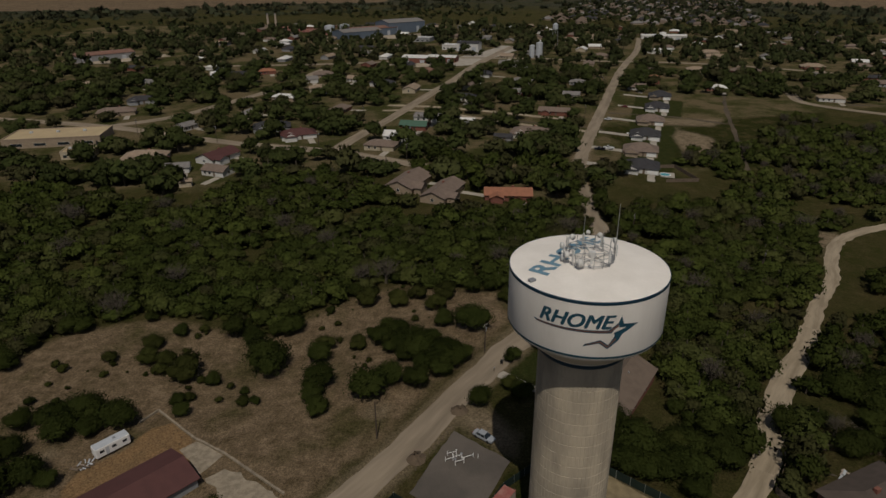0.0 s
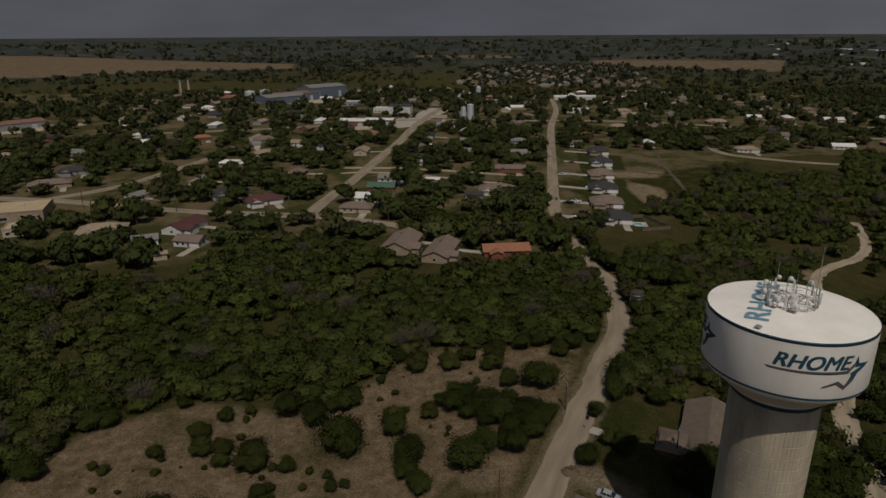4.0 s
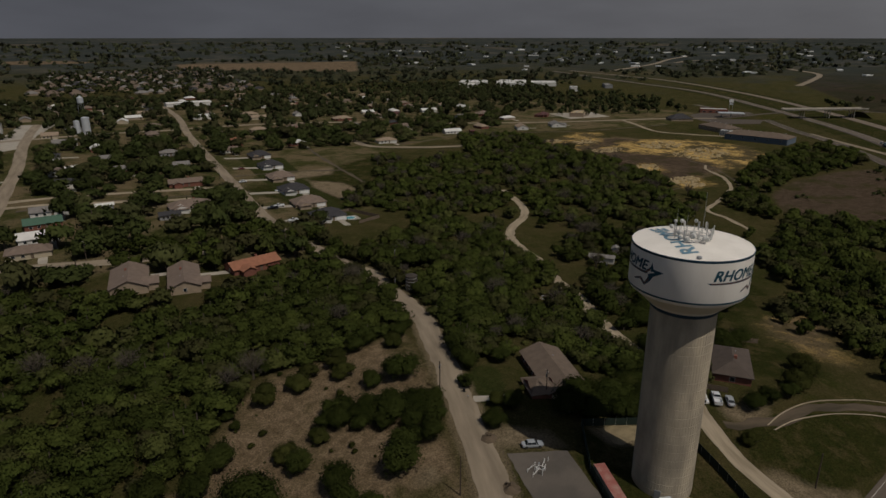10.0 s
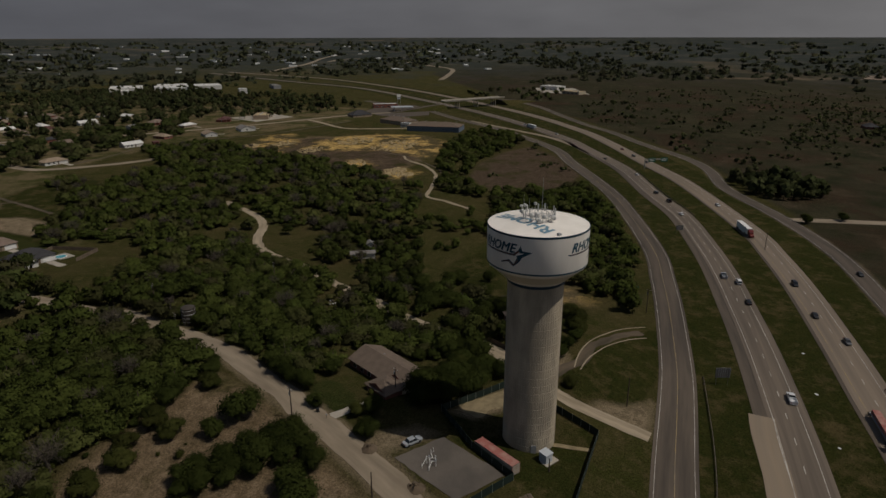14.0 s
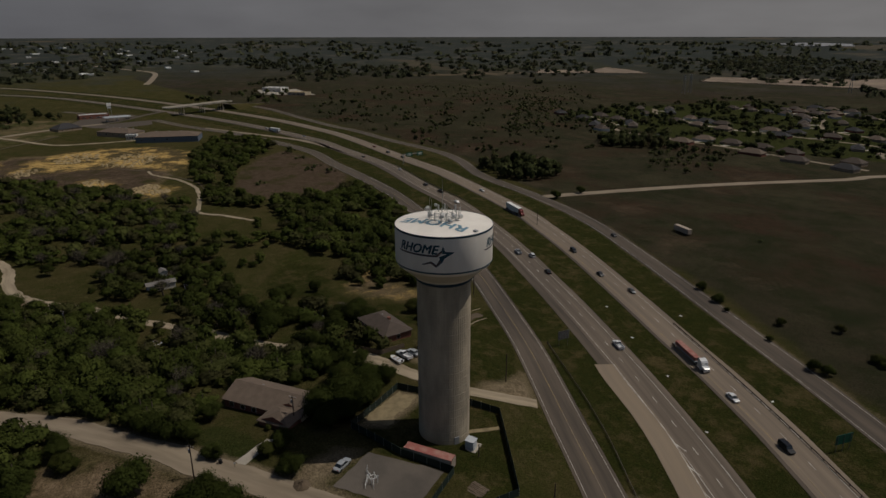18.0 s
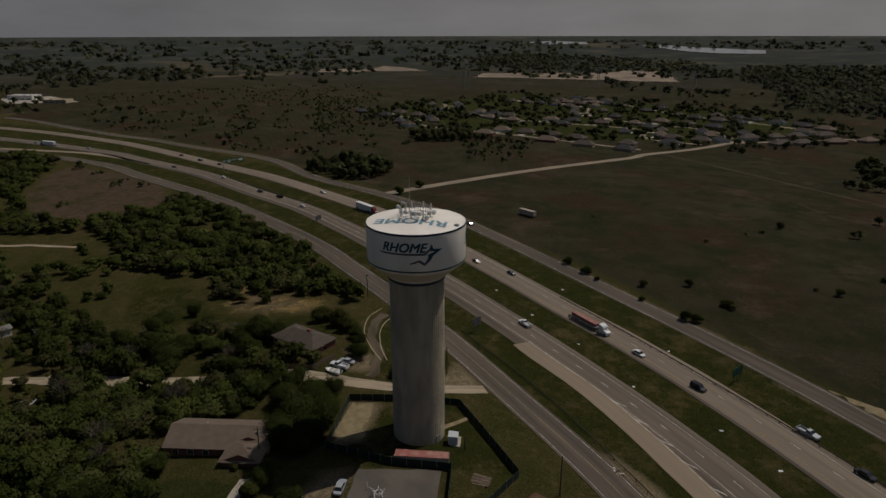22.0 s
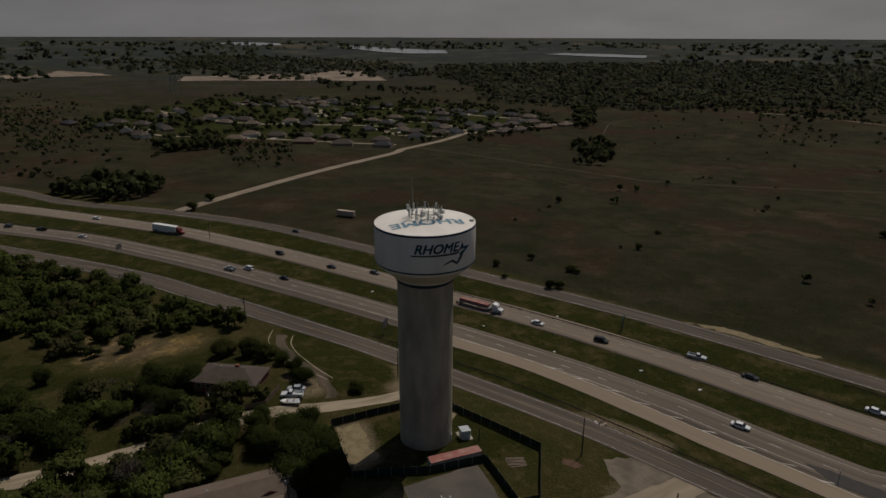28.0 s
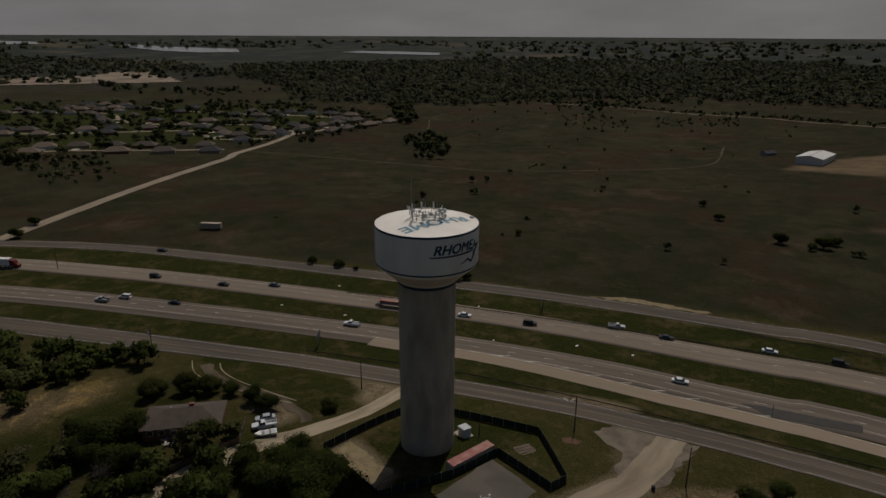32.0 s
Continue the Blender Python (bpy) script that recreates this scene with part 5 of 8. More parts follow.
def equipment_shed():
    x, y = -7.6, -5.2
    s = holder("equipment_shed", pose(x, y, H(x, y), 0, 0, 55), "small pale grey metal equipment shed on a slab", "shed")
    part("slab", box(B(), -0.2, -0.6, -0.1, 3.0, 4.0, 0.22, 0, 0.02), M["concrete"], s)
    part("body", box(B(), 0, 0, 0.12, 2.1, 2.1, 2.3, 0, 0.02), M["pale_grey"], s)
    bm = box(B(), 0, 0, 2.42, 2.4, 2.4, 0.08)
    for v in bm.verts:
        v.co.z += 0.18 * v.co.x / 2.4
    part("roof", bm, M["pale_grey"], s, "low pitched pale roof")
    d = part("door", box(B(), -1.06, 0, 0.15, 0.05, 0.95, 2.0, 0, 0.01), M["pale_grey"], s)
    part("handle", box(B(), -1.1, 0.35, 1.1, 0.05, 0.12, 0.04), M["metal"], d)
    part("vent", box(B(), 0, -1.07, 1.5, 0.5, 0.04, 0.4), M["metal"], s)
    return s


equipment_shed()


def piping(x, y, turn):
    """White risers, elbows and valves on the yard."""
    p = holder("pipe_manifold", pose(x, y, H(x, y) + 0.05, 0, 0, turn), "white painted pipe manifold standing on the gravel yard", "pipework")
    for i, (a, b, h) in enumerate(((-0.9, -0.7, 1.5), (0.9, -0.7, 1.4), (-0.9, 0.7, 1.7), (0.9, 0.7, 1.2), (0, 1.3, 2.0))):
        part("riser", rod(B(), (a, b, -0.2), (a, b, h), 0.075, 10), M["white_paint"], p)
        part("flange", rod(B(), (a, b, h - 0.1), (a, b, h), 0.14, 12), M["white_paint"], p)
    for a, b in (((-0.9, -0.7, 1.0), (0.9, -0.7, 1.0)), ((-0.9, 0.7, 1.0), (0.9, 0.7, 1.0)), ((-0.9, -0.7, 1.3), (-0.9, 0.7, 1.3)), ((0.9, -0.7, 0.8), (0.9, 0.7, 0.8)), ((0.9, 0, 0.8), (3.2, 0.2, 0.8)), ((-0.9, 0.2, 1.3), (-2.4, 0.9, 0.5)), ((0, 1.3, 1.6), (-1.5, 2.4, 0.6))):
        part("pipe", rod(B(), a, b, 0.065, 10), M["white_paint"], p)
    for a, b in ((3.2, 0.2), (-2.4, 0.9), (-1.5, 2.4), (4.0, -0.4)):
        part("bollard", rod(B(), (a, b, -0.2), (a, b, 1.2), 0.06, 8), M["white_paint"], p)
    for a, b, h in ((-0.9, -0.7, 1.5), (0.9, 0.7, 1.2)):
        part("valve_wheel", rod(B(), (a, b, h + 0.1), (a, b, h + 0.16), 0.24, 14), M["metal"], p)
    return p


piping(-17.9, 18.4, 20)


def utility_pole(x, y, high=10.5, arm=True, turn=60, label="tall dark wooden utility pole", group="utility poles"):
    p = holder("utility_pole", pose(x, y, H(x, y), 0, 0, turn), label, "pole", group)
    part("shaft", rod(B(), (0, 0, -0.5), (0, 0, high), 0.17, 8, 0.11), M["pole"], p)
    if arm:
        part("crossarm", box(B(), 0, 0, high - 0.7, 2.2, 0.1, 0.12), M["pole"], p)
        for a in (-0.95, -0.4, 0.4, 0.95):
            part("insulator", rod(B(), (a, 0, high - 0.58), (a, 0, high - 0.38), 0.05, 6), M["plastic"], p)
        part("transformer", rod(B(), (0.28, 0, high - 2.2), (0.28, 0, high - 1.3), 0.24, 10), M["metal"], p, "grey transformer can")
    return p


for x, y, h, arm in ((-35.0, 25.6, 9.5, False), (-11.6, 56.5, 8.5, True), (26.3, -22.5, 9.0, False), (-32.4, -17.3, 10.2, False), (-57.3, -2.5, 10.2, False), (100.5, -28.2, 9.5, True), (7.4, 36.5, 8, True), (24, 118, 9, True), (47, 146, 9, True), (52, 215, 9, False), (-46, 236, 9, True), (-98, 268, 9, True), (-160, 280, 10, True), (-214, 296, 10, True), (-82, 330, 9, True), (62, 340, 9, True), (96, 455, 9, True), (196, -84, 9, False), (110, 84, 8, True), (84, 118, 9, True)):
    utility_pole(x, y, h, arm)
utility_pole(-10.9, -6.4, 3.4, False, 0, "short dark post beside the shed", "posts")


def timber_stack(x, y, turn, n=7):
    p = holder("timber_stack", pose(x, y, H(x, y), 0, 0, turn), "low stack of weathered grey planks on the grass", "timber")
    rng = random.Random(n)
    for i in range(n):
        part("plank", box(B(), rng.uniform(-0.2, 0.2), (i - n / 2) * 0.5, 0.05 + 0.06 * (i % 2), 4.2, 0.36, 0.12, rng.uniform(-4, 4)), M["wood"], p)
    for s in (-1.2, 1.2):
        part("bearer", box(B(), s, 0, -0.02, 0.14, n * 0.5, 0.1), M["wood"], p)
    return p


timber_stack(-22.4, -3.4, 40)


def brush_pile(x, y, size, seed):
    """Cut branches thrown on a heap."""
    rng = random.Random(seed)
    p = holder("brush_pile", pose(x, y, H(x, y)), "heap of cut grey branches on the grass", "brush pile", "brush piles")
    for i in range(34):
        a, r, t = rng.uniform(0, 6.28), rng.random() ** 0.7 * size * 0.7, rng.uniform(0, 6.28)
        L, z = rng.uniform(0.9, 2.0), 0.1 + 0.35 * rng.random() * (size - r)
        c = Vector((r * math.cos(a), r * math.sin(a), z))
        d = Vector((math.cos(t), math.sin(t), rng.uniform(-0.25, 0.25))) * L * 0.5
        part("branch", rod(B(), c - d, c + d, rng.uniform(0.04, 0.09), 5, 0.02), M["bark"] if i % 3 else M["twig"], p)
    return p


def wheeled_bin(x, y, turn):
    b = holder("wheeled_bin", pose(x, y, H(x, y), 0, 0, turn), "dark plastic wheeled bin at the roadside", "bin", "roadside bins")
    bm = box(B(), 0, 0, 0.08, 0.62, 0.62, 0.95, 0, 0.03)
    for v in bm.verts:
        if v.co.z < 0.5:
            v.co.x, v.co.y = v.co.x * 0.8, v.co.y * 0.8
    part("body", bm, M["black"], b)
    part("lid", box(B(), 0.02, 0, 1.03, 0.70, 0.68, 0.07, 0, 0.02), M["black"], b)
    for s in (-0.27, 0.27):
        part("wheel", rod(B(), (-0.28, s - 0.04, 0.13), (-0.28, s + 0.04, 0.13), 0.13, 12), M["black"], b)
    part("handle", rod(B(), (-0.38, -0.25, 1.0), (-0.38, 0.25, 1.0), 0.025, 6), M["black"], b)
    return b


def letter_box(x, y, turn):
    m = holder("letter_box", pose(x, y, H(x, y), 0, 0, turn), "dark roadside letter box on a wooden post", "letter box")
    part("post", box(B(), 0, 0, -0.2, 0.1, 0.1, 1.25, 0, 0.01), M["wood"], m)
    bm = box(B(), 0, 0, 1.05, 0.5, 0.2, 0.15, 0, 0.01)
    rod(bm, (-0.25, 0, 1.2), (0.25, 0, 1.2), 0.1, 12)
    part("box", bm, M["metal"], m)
    part("flag", box(B(), 0.1, 0.11, 1.2, 0.12, 0.015, 0.1), M["rust_red"], m)
    return m


def rubbish_heap(x, y, size, seed, label):
    rng = random.Random(seed)
    p = holder("debris_pile", pose(x, y, H(x, y)), label, "debris")
    for i in range(16):
        a, r = rng.uniform(0, 6.28), rng.random() ** 0.6 * size
        L = rng.uniform(0.8, 2.2)
        b = box(B(), 0, 0, 0, L, rng.uniform(0.12, 0.5), rng.uniform(0.06, 0.25))
        bmesh.ops.transform(b, matrix=pose(r * math.cos(a), r * math.sin(a), 0.02 + 0.2 * rng.random() * (size - r), rng.uniform(-12, 12), rng.uniform(-14, 14), rng.uniform(0, 180)), verts=b.verts)
        part("scrap", b, rng.choice((M["wood"], M["wood"], M["pale_grey"], M["bark"], M["tan_steel"])), p)
    return p


wheeled_bin(-50.5, 1.0, 40)
wheeled_bin(-7.6, 51.6, 60)
letter_box(-9.6, 48.2, 60)
brush_pile(95, 24.3, 3.0, 1)
brush_pile(69.9, 35.7, 2.4, 4)
brush_pile(75.5, 36.5, 3.0, 5)
brush_pile(72, 32.4, 2.8, 8)
rubbish_heap(76.2, 31.2, 3.0, 2, "loose pile of broken timber in the grass")
rubbish_heap(81.6, 29.3, 2.4, 3, "loose pile of stones and timber in the grass")
rubbish_heap(57.3, 17.4, 2.4, 4, "clutter of boxes and boards beside the house")
rubbish_heap(-95.4, 20.4, 2.2, 5, "clutter of boards and boxes beside the travel trailer")
rubbish_heap(-29.6, -36.9, 1.1, 6, "broken white barrier pieces on the verge")
rubbish_heap(69.2, 85.1, 2.6, 7, "pale scrap heap beside the gravel lane")


# ---- vehicles ----
def paint(name, color, rough=0.3, metal=0.2):
    return mat(name, color, rough, metal, vary=0.05, scale=2, spec=0.5)


PAINT = dict(white=paint("white_car_paint", (0.72, 0.72, 0.72)), silver=paint("silver_car_paint", (0.36, 0.375, 0.39), 0.5, 0.2), black=paint("black_car_paint", (0.012, 0.012, 0.014)),
             red=paint("dark_red_car_paint", (0.16, 0.025, 0.02)), blue=paint("blue_car_paint", (0.03, 0.05, 0.10)), grey=paint("grey_car_paint", (0.11, 0.115, 0.12), 0.3, 0.5))


def loft(bm, sections):
    """A closed body through cross-sections, each (x, half width, bottom, top, half width at the top)."""
    rings = []
    for x, w, z0, z1, wt in sections:
        zm = z0 + (z1 - z0) * 0.55
        rings.append([bm.verts.new((x, y, z)) for y, z in ((-w * 0.92, z0), (w * 0.92, z0), (w, zm), (wt, z1), (-wt, z1), (-w, zm))])
    for a, b in zip(rings, rings[1:]):
        for i in range(6):
            bm.faces.new((a[i], a[(i + 1) % 6], b[(i + 1) % 6], b[i]))
    bm.faces.new(rings[0]), bm.faces.new(rings[-1][::-1])
    return bm


def wheel(parent, x, y, r):
    w = part("wheel", rod(B(), (x, y - 0.11, r), (x, y + 0.11, r), r, 14), M["black"], parent, "black tyre")
    s = 0.12 if y > 0 else -0.12
    part("rim", rod(B(), (x, y + s * 0.6, r), (x, y + s, r), r * 0.6, 10), M["chrome"], w)


def vehicle(x, y, heading, kind="sedan", color="white", label="", z=None, group="vehicles on the highway"):
    names = dict(sedan="car", suv="suv", pickup="pickup_truck", van="van")
    v = holder(names[kind], pose(x, y, (H(x, y) + 0.14) if z is None else z, 0, 0, heading), label or f"{color} {names[kind].replace('_', ' ')} driving on the highway", names[kind].replace("_", " "), group)
    c = PAINT[color]
    L, W, T = dict(sedan=(4.9, 1.86, 1.45), suv=(5.0, 1.98, 1.8), pickup=(5.9, 2.03, 1.9), van=(5.6, 2.05, 2.4))[kind]
    h, w, r = L / 2, W / 2, 0.34 if kind == "sedan" else 0.4
    belt = T * 0.60
    if kind == "pickup":
        loft(bm := B(), [(h, w * 0.86, 0.45, 0.95, w * 0.8), (h - 0.15, w * 0.97, 0.35, 1.1, w * 0.9), (h - 1.7, w, 0.33, 1.2, w * 0.93), (-0.45, w, 0.33, 1.25, w * 0.95)])
        part("body", bm, c, v)
        bed = B()
        for sx, sy, lx, ly in ((-h / 2 - 0.25, w - 0.06, h - 0.45, 0.1), (-h / 2 - 0.25, -w + 0.06, h - 0.45, 0.1), (-h + 0.06, 0, 0.1, W - 0.1)):
            box(bed, sx, sy, 0.42, lx, ly, 0.85)
        box(bed, -h / 2 - 0.25, 0, 0.4, h - 0.45, W - 0.1, 0.3)
        part("load_bed", bed, c, v, "open load bed")
        x1, x0 = h - 1.65, -0.35
    else:
        loft(bm := B(), [(h, w * 0.80, 0.42, 0.72, w * 0.74), (h - 0.18, w * 0.95, 0.28, 0.84, w * 0.86), (h - 1.35, w, 0.25, belt, w * 0.92), (-h + 1.0, w, 0.25, belt + 0.03, w * 0.92), (-h + 0.15, w * 0.95, 0.3, belt - 0.02, w * 0.86), (-h, w * 0.84, 0.45, belt - 0.1, w * 0.8)])
        part("body", bm, c, v)
        x1, x0 = (h - 1.2, -h + 0.75) if kind == "sedan" else (h - 1.2, -h + 0.08)
    zb = belt - 0.02 if kind != "pickup" else 1.2
    lean0, lean1 = (0.62, 0.78) if kind == "sedan" else (0.2, 0.6)
    cab = B()
    q = [cab.verts.new(p) for p in ((x0, -w * 0.9, zb), (x1, -w * 0.9, zb), (x1, w * 0.9, zb), (x0, w * 0.9, zb), (x0 + lean0, -w * 0.72, T - 0.05), (x1 - lean1, -w * 0.72, T - 0.05), (x1 - lean1, w * 0.72, T - 0.05), (x0 + lean0, w * 0.72, T - 0.05))]
    for f in ((0, 1, 5, 4), (1, 2, 6, 5), (2, 3, 7, 6), (3, 0, 4, 7), (0, 3, 2, 1), (4, 5, 6, 7)):
        cab.faces.new([q[i] for i in f])
    part("window", cab, M["glass"], v, "dark glass cabin")
    roof = box(B(), (x0 + lean0 + x1 - lean1) / 2, 0, T - 0.06, x1 - x0 - lean0 - lean1 + 0.08, W * 0.74, 0.06, 0, 0.02)
    part("roof", roof, c, v)
    for xa in (x0 + lean0 * 0.5, (x0 + x1) / 2 - 0.1, x1 - lean1 * 0.5):
        for s in (-1, 1):
            part("pillar", rod(B(), (xa, s * w * 0.9, zb), (xa + (0 if abs(xa - (x0 + x1) / 2) < 0.3 else (0.3 * lean0 if xa < 0 else -0.3 * lean1)), s * w * 0.73, T - 0.04), 0.045, 4), c, v)
    for xa in (h - 0.95, -h + 1.0):
        for s in (-1, 1):
            wheel(v, xa, s * (w - 0.1), r)
    for s in (-1, 1):
        part("headlight", box(B(), h - 0.08, s * w * 0.62, 0.6 if kind != "pickup" else 0.8, 0.1, 0.35, 0.14), M["chrome"], v)
        part("tail_light", box(B(), -h + 0.03, s * w * 0.7, 0.72 if kind != "pickup" else 0.9, 0.08, 0.22, 0.16), M["taillight"], v)
    return v


M["taillight"] = mat("red_lens", (0.25, 0.01, 0.01), 0.3, vary=0.1)


def lorry(x, y, heading, box_color="white", cab="red", flat=False):
    label = "long flatbed truck loaded with red steel on the highway" if flat else "long white semi-trailer truck with a dark red cab"
    v = holder("semi_truck", pose(x, y, H(x, y) + 0.15, 0, 0, heading), label, "truck", "vehicles on the highway")
    if flat:
        part("deck", box(B(), -2, 0, 1.2, 13.5, 2.5, 0.25, 0, 0.02), M["metal"], v)
        part("load", box(B(), -2, 0, 1.45, 12.5, 2.0, 1.1, 0, 0.06), M["rust_red"], v, "red steel load")
    else:
        t = part("trailer", box(B(), -2, 0, 1.15, 16.1, 2.6, 2.9, 0, 0.04), M["white_paint"], v, "white box trailer")
        for s in (-1, 1):
            part("rear_door", box(B(), -10.06, s * 0.64, 1.25, 0.04, 1.24, 2.7, 0, 0.01), M["pale_grey"], t)
            part("side_skirt", box(B(), -2.5, s * 1.25, 0.55, 7.5, 0.05, 0.6), M["white_paint"], t)
    part("chassis", box(B(), 4, 0, 0.7, 9, 1.0, 0.3), M["black"], v)
    c = PAINT[cab]
    loft(bm := B(), [(10.2, 0.95, 0.6, 1.55, 0.85), (9.9, 1.1, 0.5, 1.75, 1.0), (8.5, 1.15, 0.5, 1.95, 1.05)])
    part("bonnet", bm, c, v)
    loft(bm := B(), [(8.6, 1.2, 0.5, 2.5, 1.05), (8.1, 1.22, 0.5, 3.3, 1.1), (6.4, 1.22, 0.5, 3.7, 1.1)])
    part("cab", bm, c, v, "tall sleeper cab")
    part("windscreen", box(B(), 8.5, 0, 2.0, 0.12, 1.9, 0.75), M["glass"], v)
    for xa in (9.3, 5.6, 4.4, -8.2, -9.4):
        for s in (-1, 1):
            wheel(v, xa, s * 1.1, 0.52)
    for s in (-1, 1):
        part("exhaust", rod(B(), (6.3, s * 1.1, 1.0), (6.3, s * 1.1, 4.0), 0.09, 8), M["chrome"], v)
        part("fuel_tank", rod(B(), (6.2, s * 0.95, 0.75), (7.8, s * 0.95, 0.75), 0.32, 10), M["chrome"], v)
    return v


vehicle(-12.7, 24.9, -37, "sedan", "silver", "silver grey sedan parked in the tower's shadow", group="parked vehicles")
vehicle(40.9, 3.0, 34, "sedan", "silver", "pale silver car parked beside the brown house", group="parked vehicles")
vehicle(39.4, 5.9, 34, "pickup", "white", "white pickup truck parked beside the brown house", group="parked vehicles")


def boat(x, y, turn):
    b = holder("boat", pose(x, y, H(x, y), 0, 0, turn), "small white open boat on a trailer", "boat", "parked vehicles")
    loft(bm := B(), [(2.7, 0.15, 0.75, 1.1, 0.15), (1.6, 0.75, 0.55, 1.1, 0.85), (-2.4, 0.95, 0.5, 1.05, 1.0)])
    part("hull", bm, M["white_paint"], b)
    part("deck", box(B(), -0.4, 0, 1.06, 3.4, 1.4, 0.05, 0, 0.02), M["pale_grey"], b)
    for s in (-0.9, 0.7):
        part("seat", box(B(), s, 0, 1.1, 0.4, 1.2, 0.3, 0, 0.05), M["tan_steel"], b)
    part("outboard", box(B(), -2.55, 0, 0.9, 0.35, 0.4, 0.7, 0, 0.06), M["black"], b)
    for s in (-1, 1):
        wheel(b, -0.8, s * 0.95, 0.3)
    return b


boat(37.3, 8.4, 34)


def travel_trailer(x, y, turn):
    v = holder("travel_trailer", pose(x, y, H(x, y), 0, 0, turn), "old white travel trailer parked on bare soil", "trailer", "parked vehicles")
    part("body", box(B(), 0, 0, 0.5, 7.2, 2.4, 2.3, 0, 0.15), M["white_paint"], v)
    part("roof", box(B(), 0, 0, 2.78, 7.0, 2.2, 0.08, 0, 0.03), M["pale_grey"], v)
    part("roof_vent", box(B(), 0.8, 0, 2.86, 0.6, 0.6, 0.15, 0, 0.03), M["metal"], v)
    for s in (-2.3, 0.2, 2.4):
        part("window", box(B(), s, -1.2, 1.5, 0.9, 0.04, 0.6, 0, 0.01), M["glass"], v)
    part("door", box(B(), -1.2, -1.21, 0.6, 0.7, 0.04, 1.8, 0, 0.01), M["pale_grey"], v)
    for s in (-1, 1):
        wheel(v, -0.3, s * 1.1, 0.34)
    part("tow_bar", rod(B(), (3.6, 0, 0.5), (4.7, 0, 0.5), 0.06), M["metal"], v)
    return v


travel_trailer(-91.7, 25, 50)


def cattle_trailer(x, y, turn):
    v = holder("box_trailer", pose(x, y, H(x, y), 0, 0, turn), "old pale box trailer standing in the field", "trailer", "parked vehicles")
    part("box", box(B(), 0, 0, 0.9, 11, 2.5, 2.6, 0, 0.04), M["tan_steel"], v)
    part("roof", box(B(), 0, 0, 3.52, 11.1, 2.6, 0.08), M["tan_steel"], v)
    for i in range(9):
        part("rib", box(B(), -5 + i * 1.25, -1.27, 0.95, 0.1, 0.06, 2.5), M["pale_grey"], v)
    for xa in (-4, -2.8):
        for s in (-1, 1):
            wheel(v, xa, s * 1.0, 0.48)
    for s in (-0.8, 0.8):
        part("landing_leg", rod(B(), (4, s, 0), (4, s, 0.95), 0.07), M["metal"], v)
    return v


cattle_trailer(169.2, -156.3, 11)


EDGING = smooth([(39.4, -7.2), (47.7, -7.7), (58.7, -10), (68.3, -13.8), (78.7, -19.8), (85.7, -27.7)], 2)
tagged(ribbon("pavement_edging", EDGING, 0.3, M["gravel_road"], lift=0.09, cols=2), "thin pale edging of a dirt track", "edging", kind="structure")
EDGING_LOW = smooth([(39, -9), (46, -10.4), (53.4, -13), (62.1, -16.8), (71, -22.6), (76, -28.2)], 2)
tagged(ribbon("pavement_edging", EDGING_LOW, 0.3, M["gravel_road"], lift=0.09, cols=2), "thin pale edging round the green oval", "edging", kind="structure")
tagged(ribbon("road_track", smooth([(31.5, 0.2), (35.5, -3.6), (43, -8.2), (52, -10.6), (62, -13.8), (72, -19), (79.5, -26.5)], 2), 3.2, M["track"], lift=0.07, ragged=0.5), "worn dirt track round the green oval", "track", kind="structure")
TRACKS = [smooth([(400.8, 197.3), (382.7, 163.6), (356.3, 138.5), (335.4, 122.8), (316.6, 116.5)], 4), smooth([(72.2, -394.2), (-15.9, -434.4), (-108.3, -496.7), (-137.5, -615.8)], 10), smooth([(72.2, -394.2), (222.2, -414.6), (321.5, -425)], 10), smooth([(200.3, -632.5), (214.5, -687.7), (235, -767.4), (217.4, -855.9)], 8), smooth([(296, 146), (259.5, 156.6), (223.1, 177.8)], 5)]
for l in TRACKS:
    tagged(ribbon("road_track", l, 1.5, M["track"], lift=0.05, ragged=0.5), "pale worn field track", "track", kind="structure")


# ---- lines, rails and signs along the highway ----
def dashes(line, off, on=3.05, off_len=9.14, width=0.2, lift=0.165):
    """Painted lane dashes as thin raised strips."""
    l = side_step(line, off)
    seg = np.r_[0, np.cumsum(np.linalg.norm(np.diff(l, axis=0), axis=1))]
    verts, faces = [], []
    s = 0.0
    while s + on < seg[-1]:
        p, q = [np.array([np.interp(u, seg, l[:, 0]), np.interp(u, seg, l[:, 1])]) for u in (s, s + on)]
        if np.hypot(*p) < 520:
            d = (q - p) / np.linalg.norm(q - p)
            n = np.array([-d[1], d[0]]) * width / 2
            b = len(verts)
            for c in (p + n, q + n, q - n, p - n):
                verts.append((c[0], c[1], H(c[0], c[1]) + lift))
            faces.append((b + 3, b + 2, b + 1, b))
        s += on + off_len
    return verts, faces


def strip(line, off, width, material, parent, name="edge_line", lift=0.165):
    ob = ribbon(name, line, 0, material, lift=lift, parent=parent, left=off + width / 2, right=off - width / 2, cols=2)
    return ob


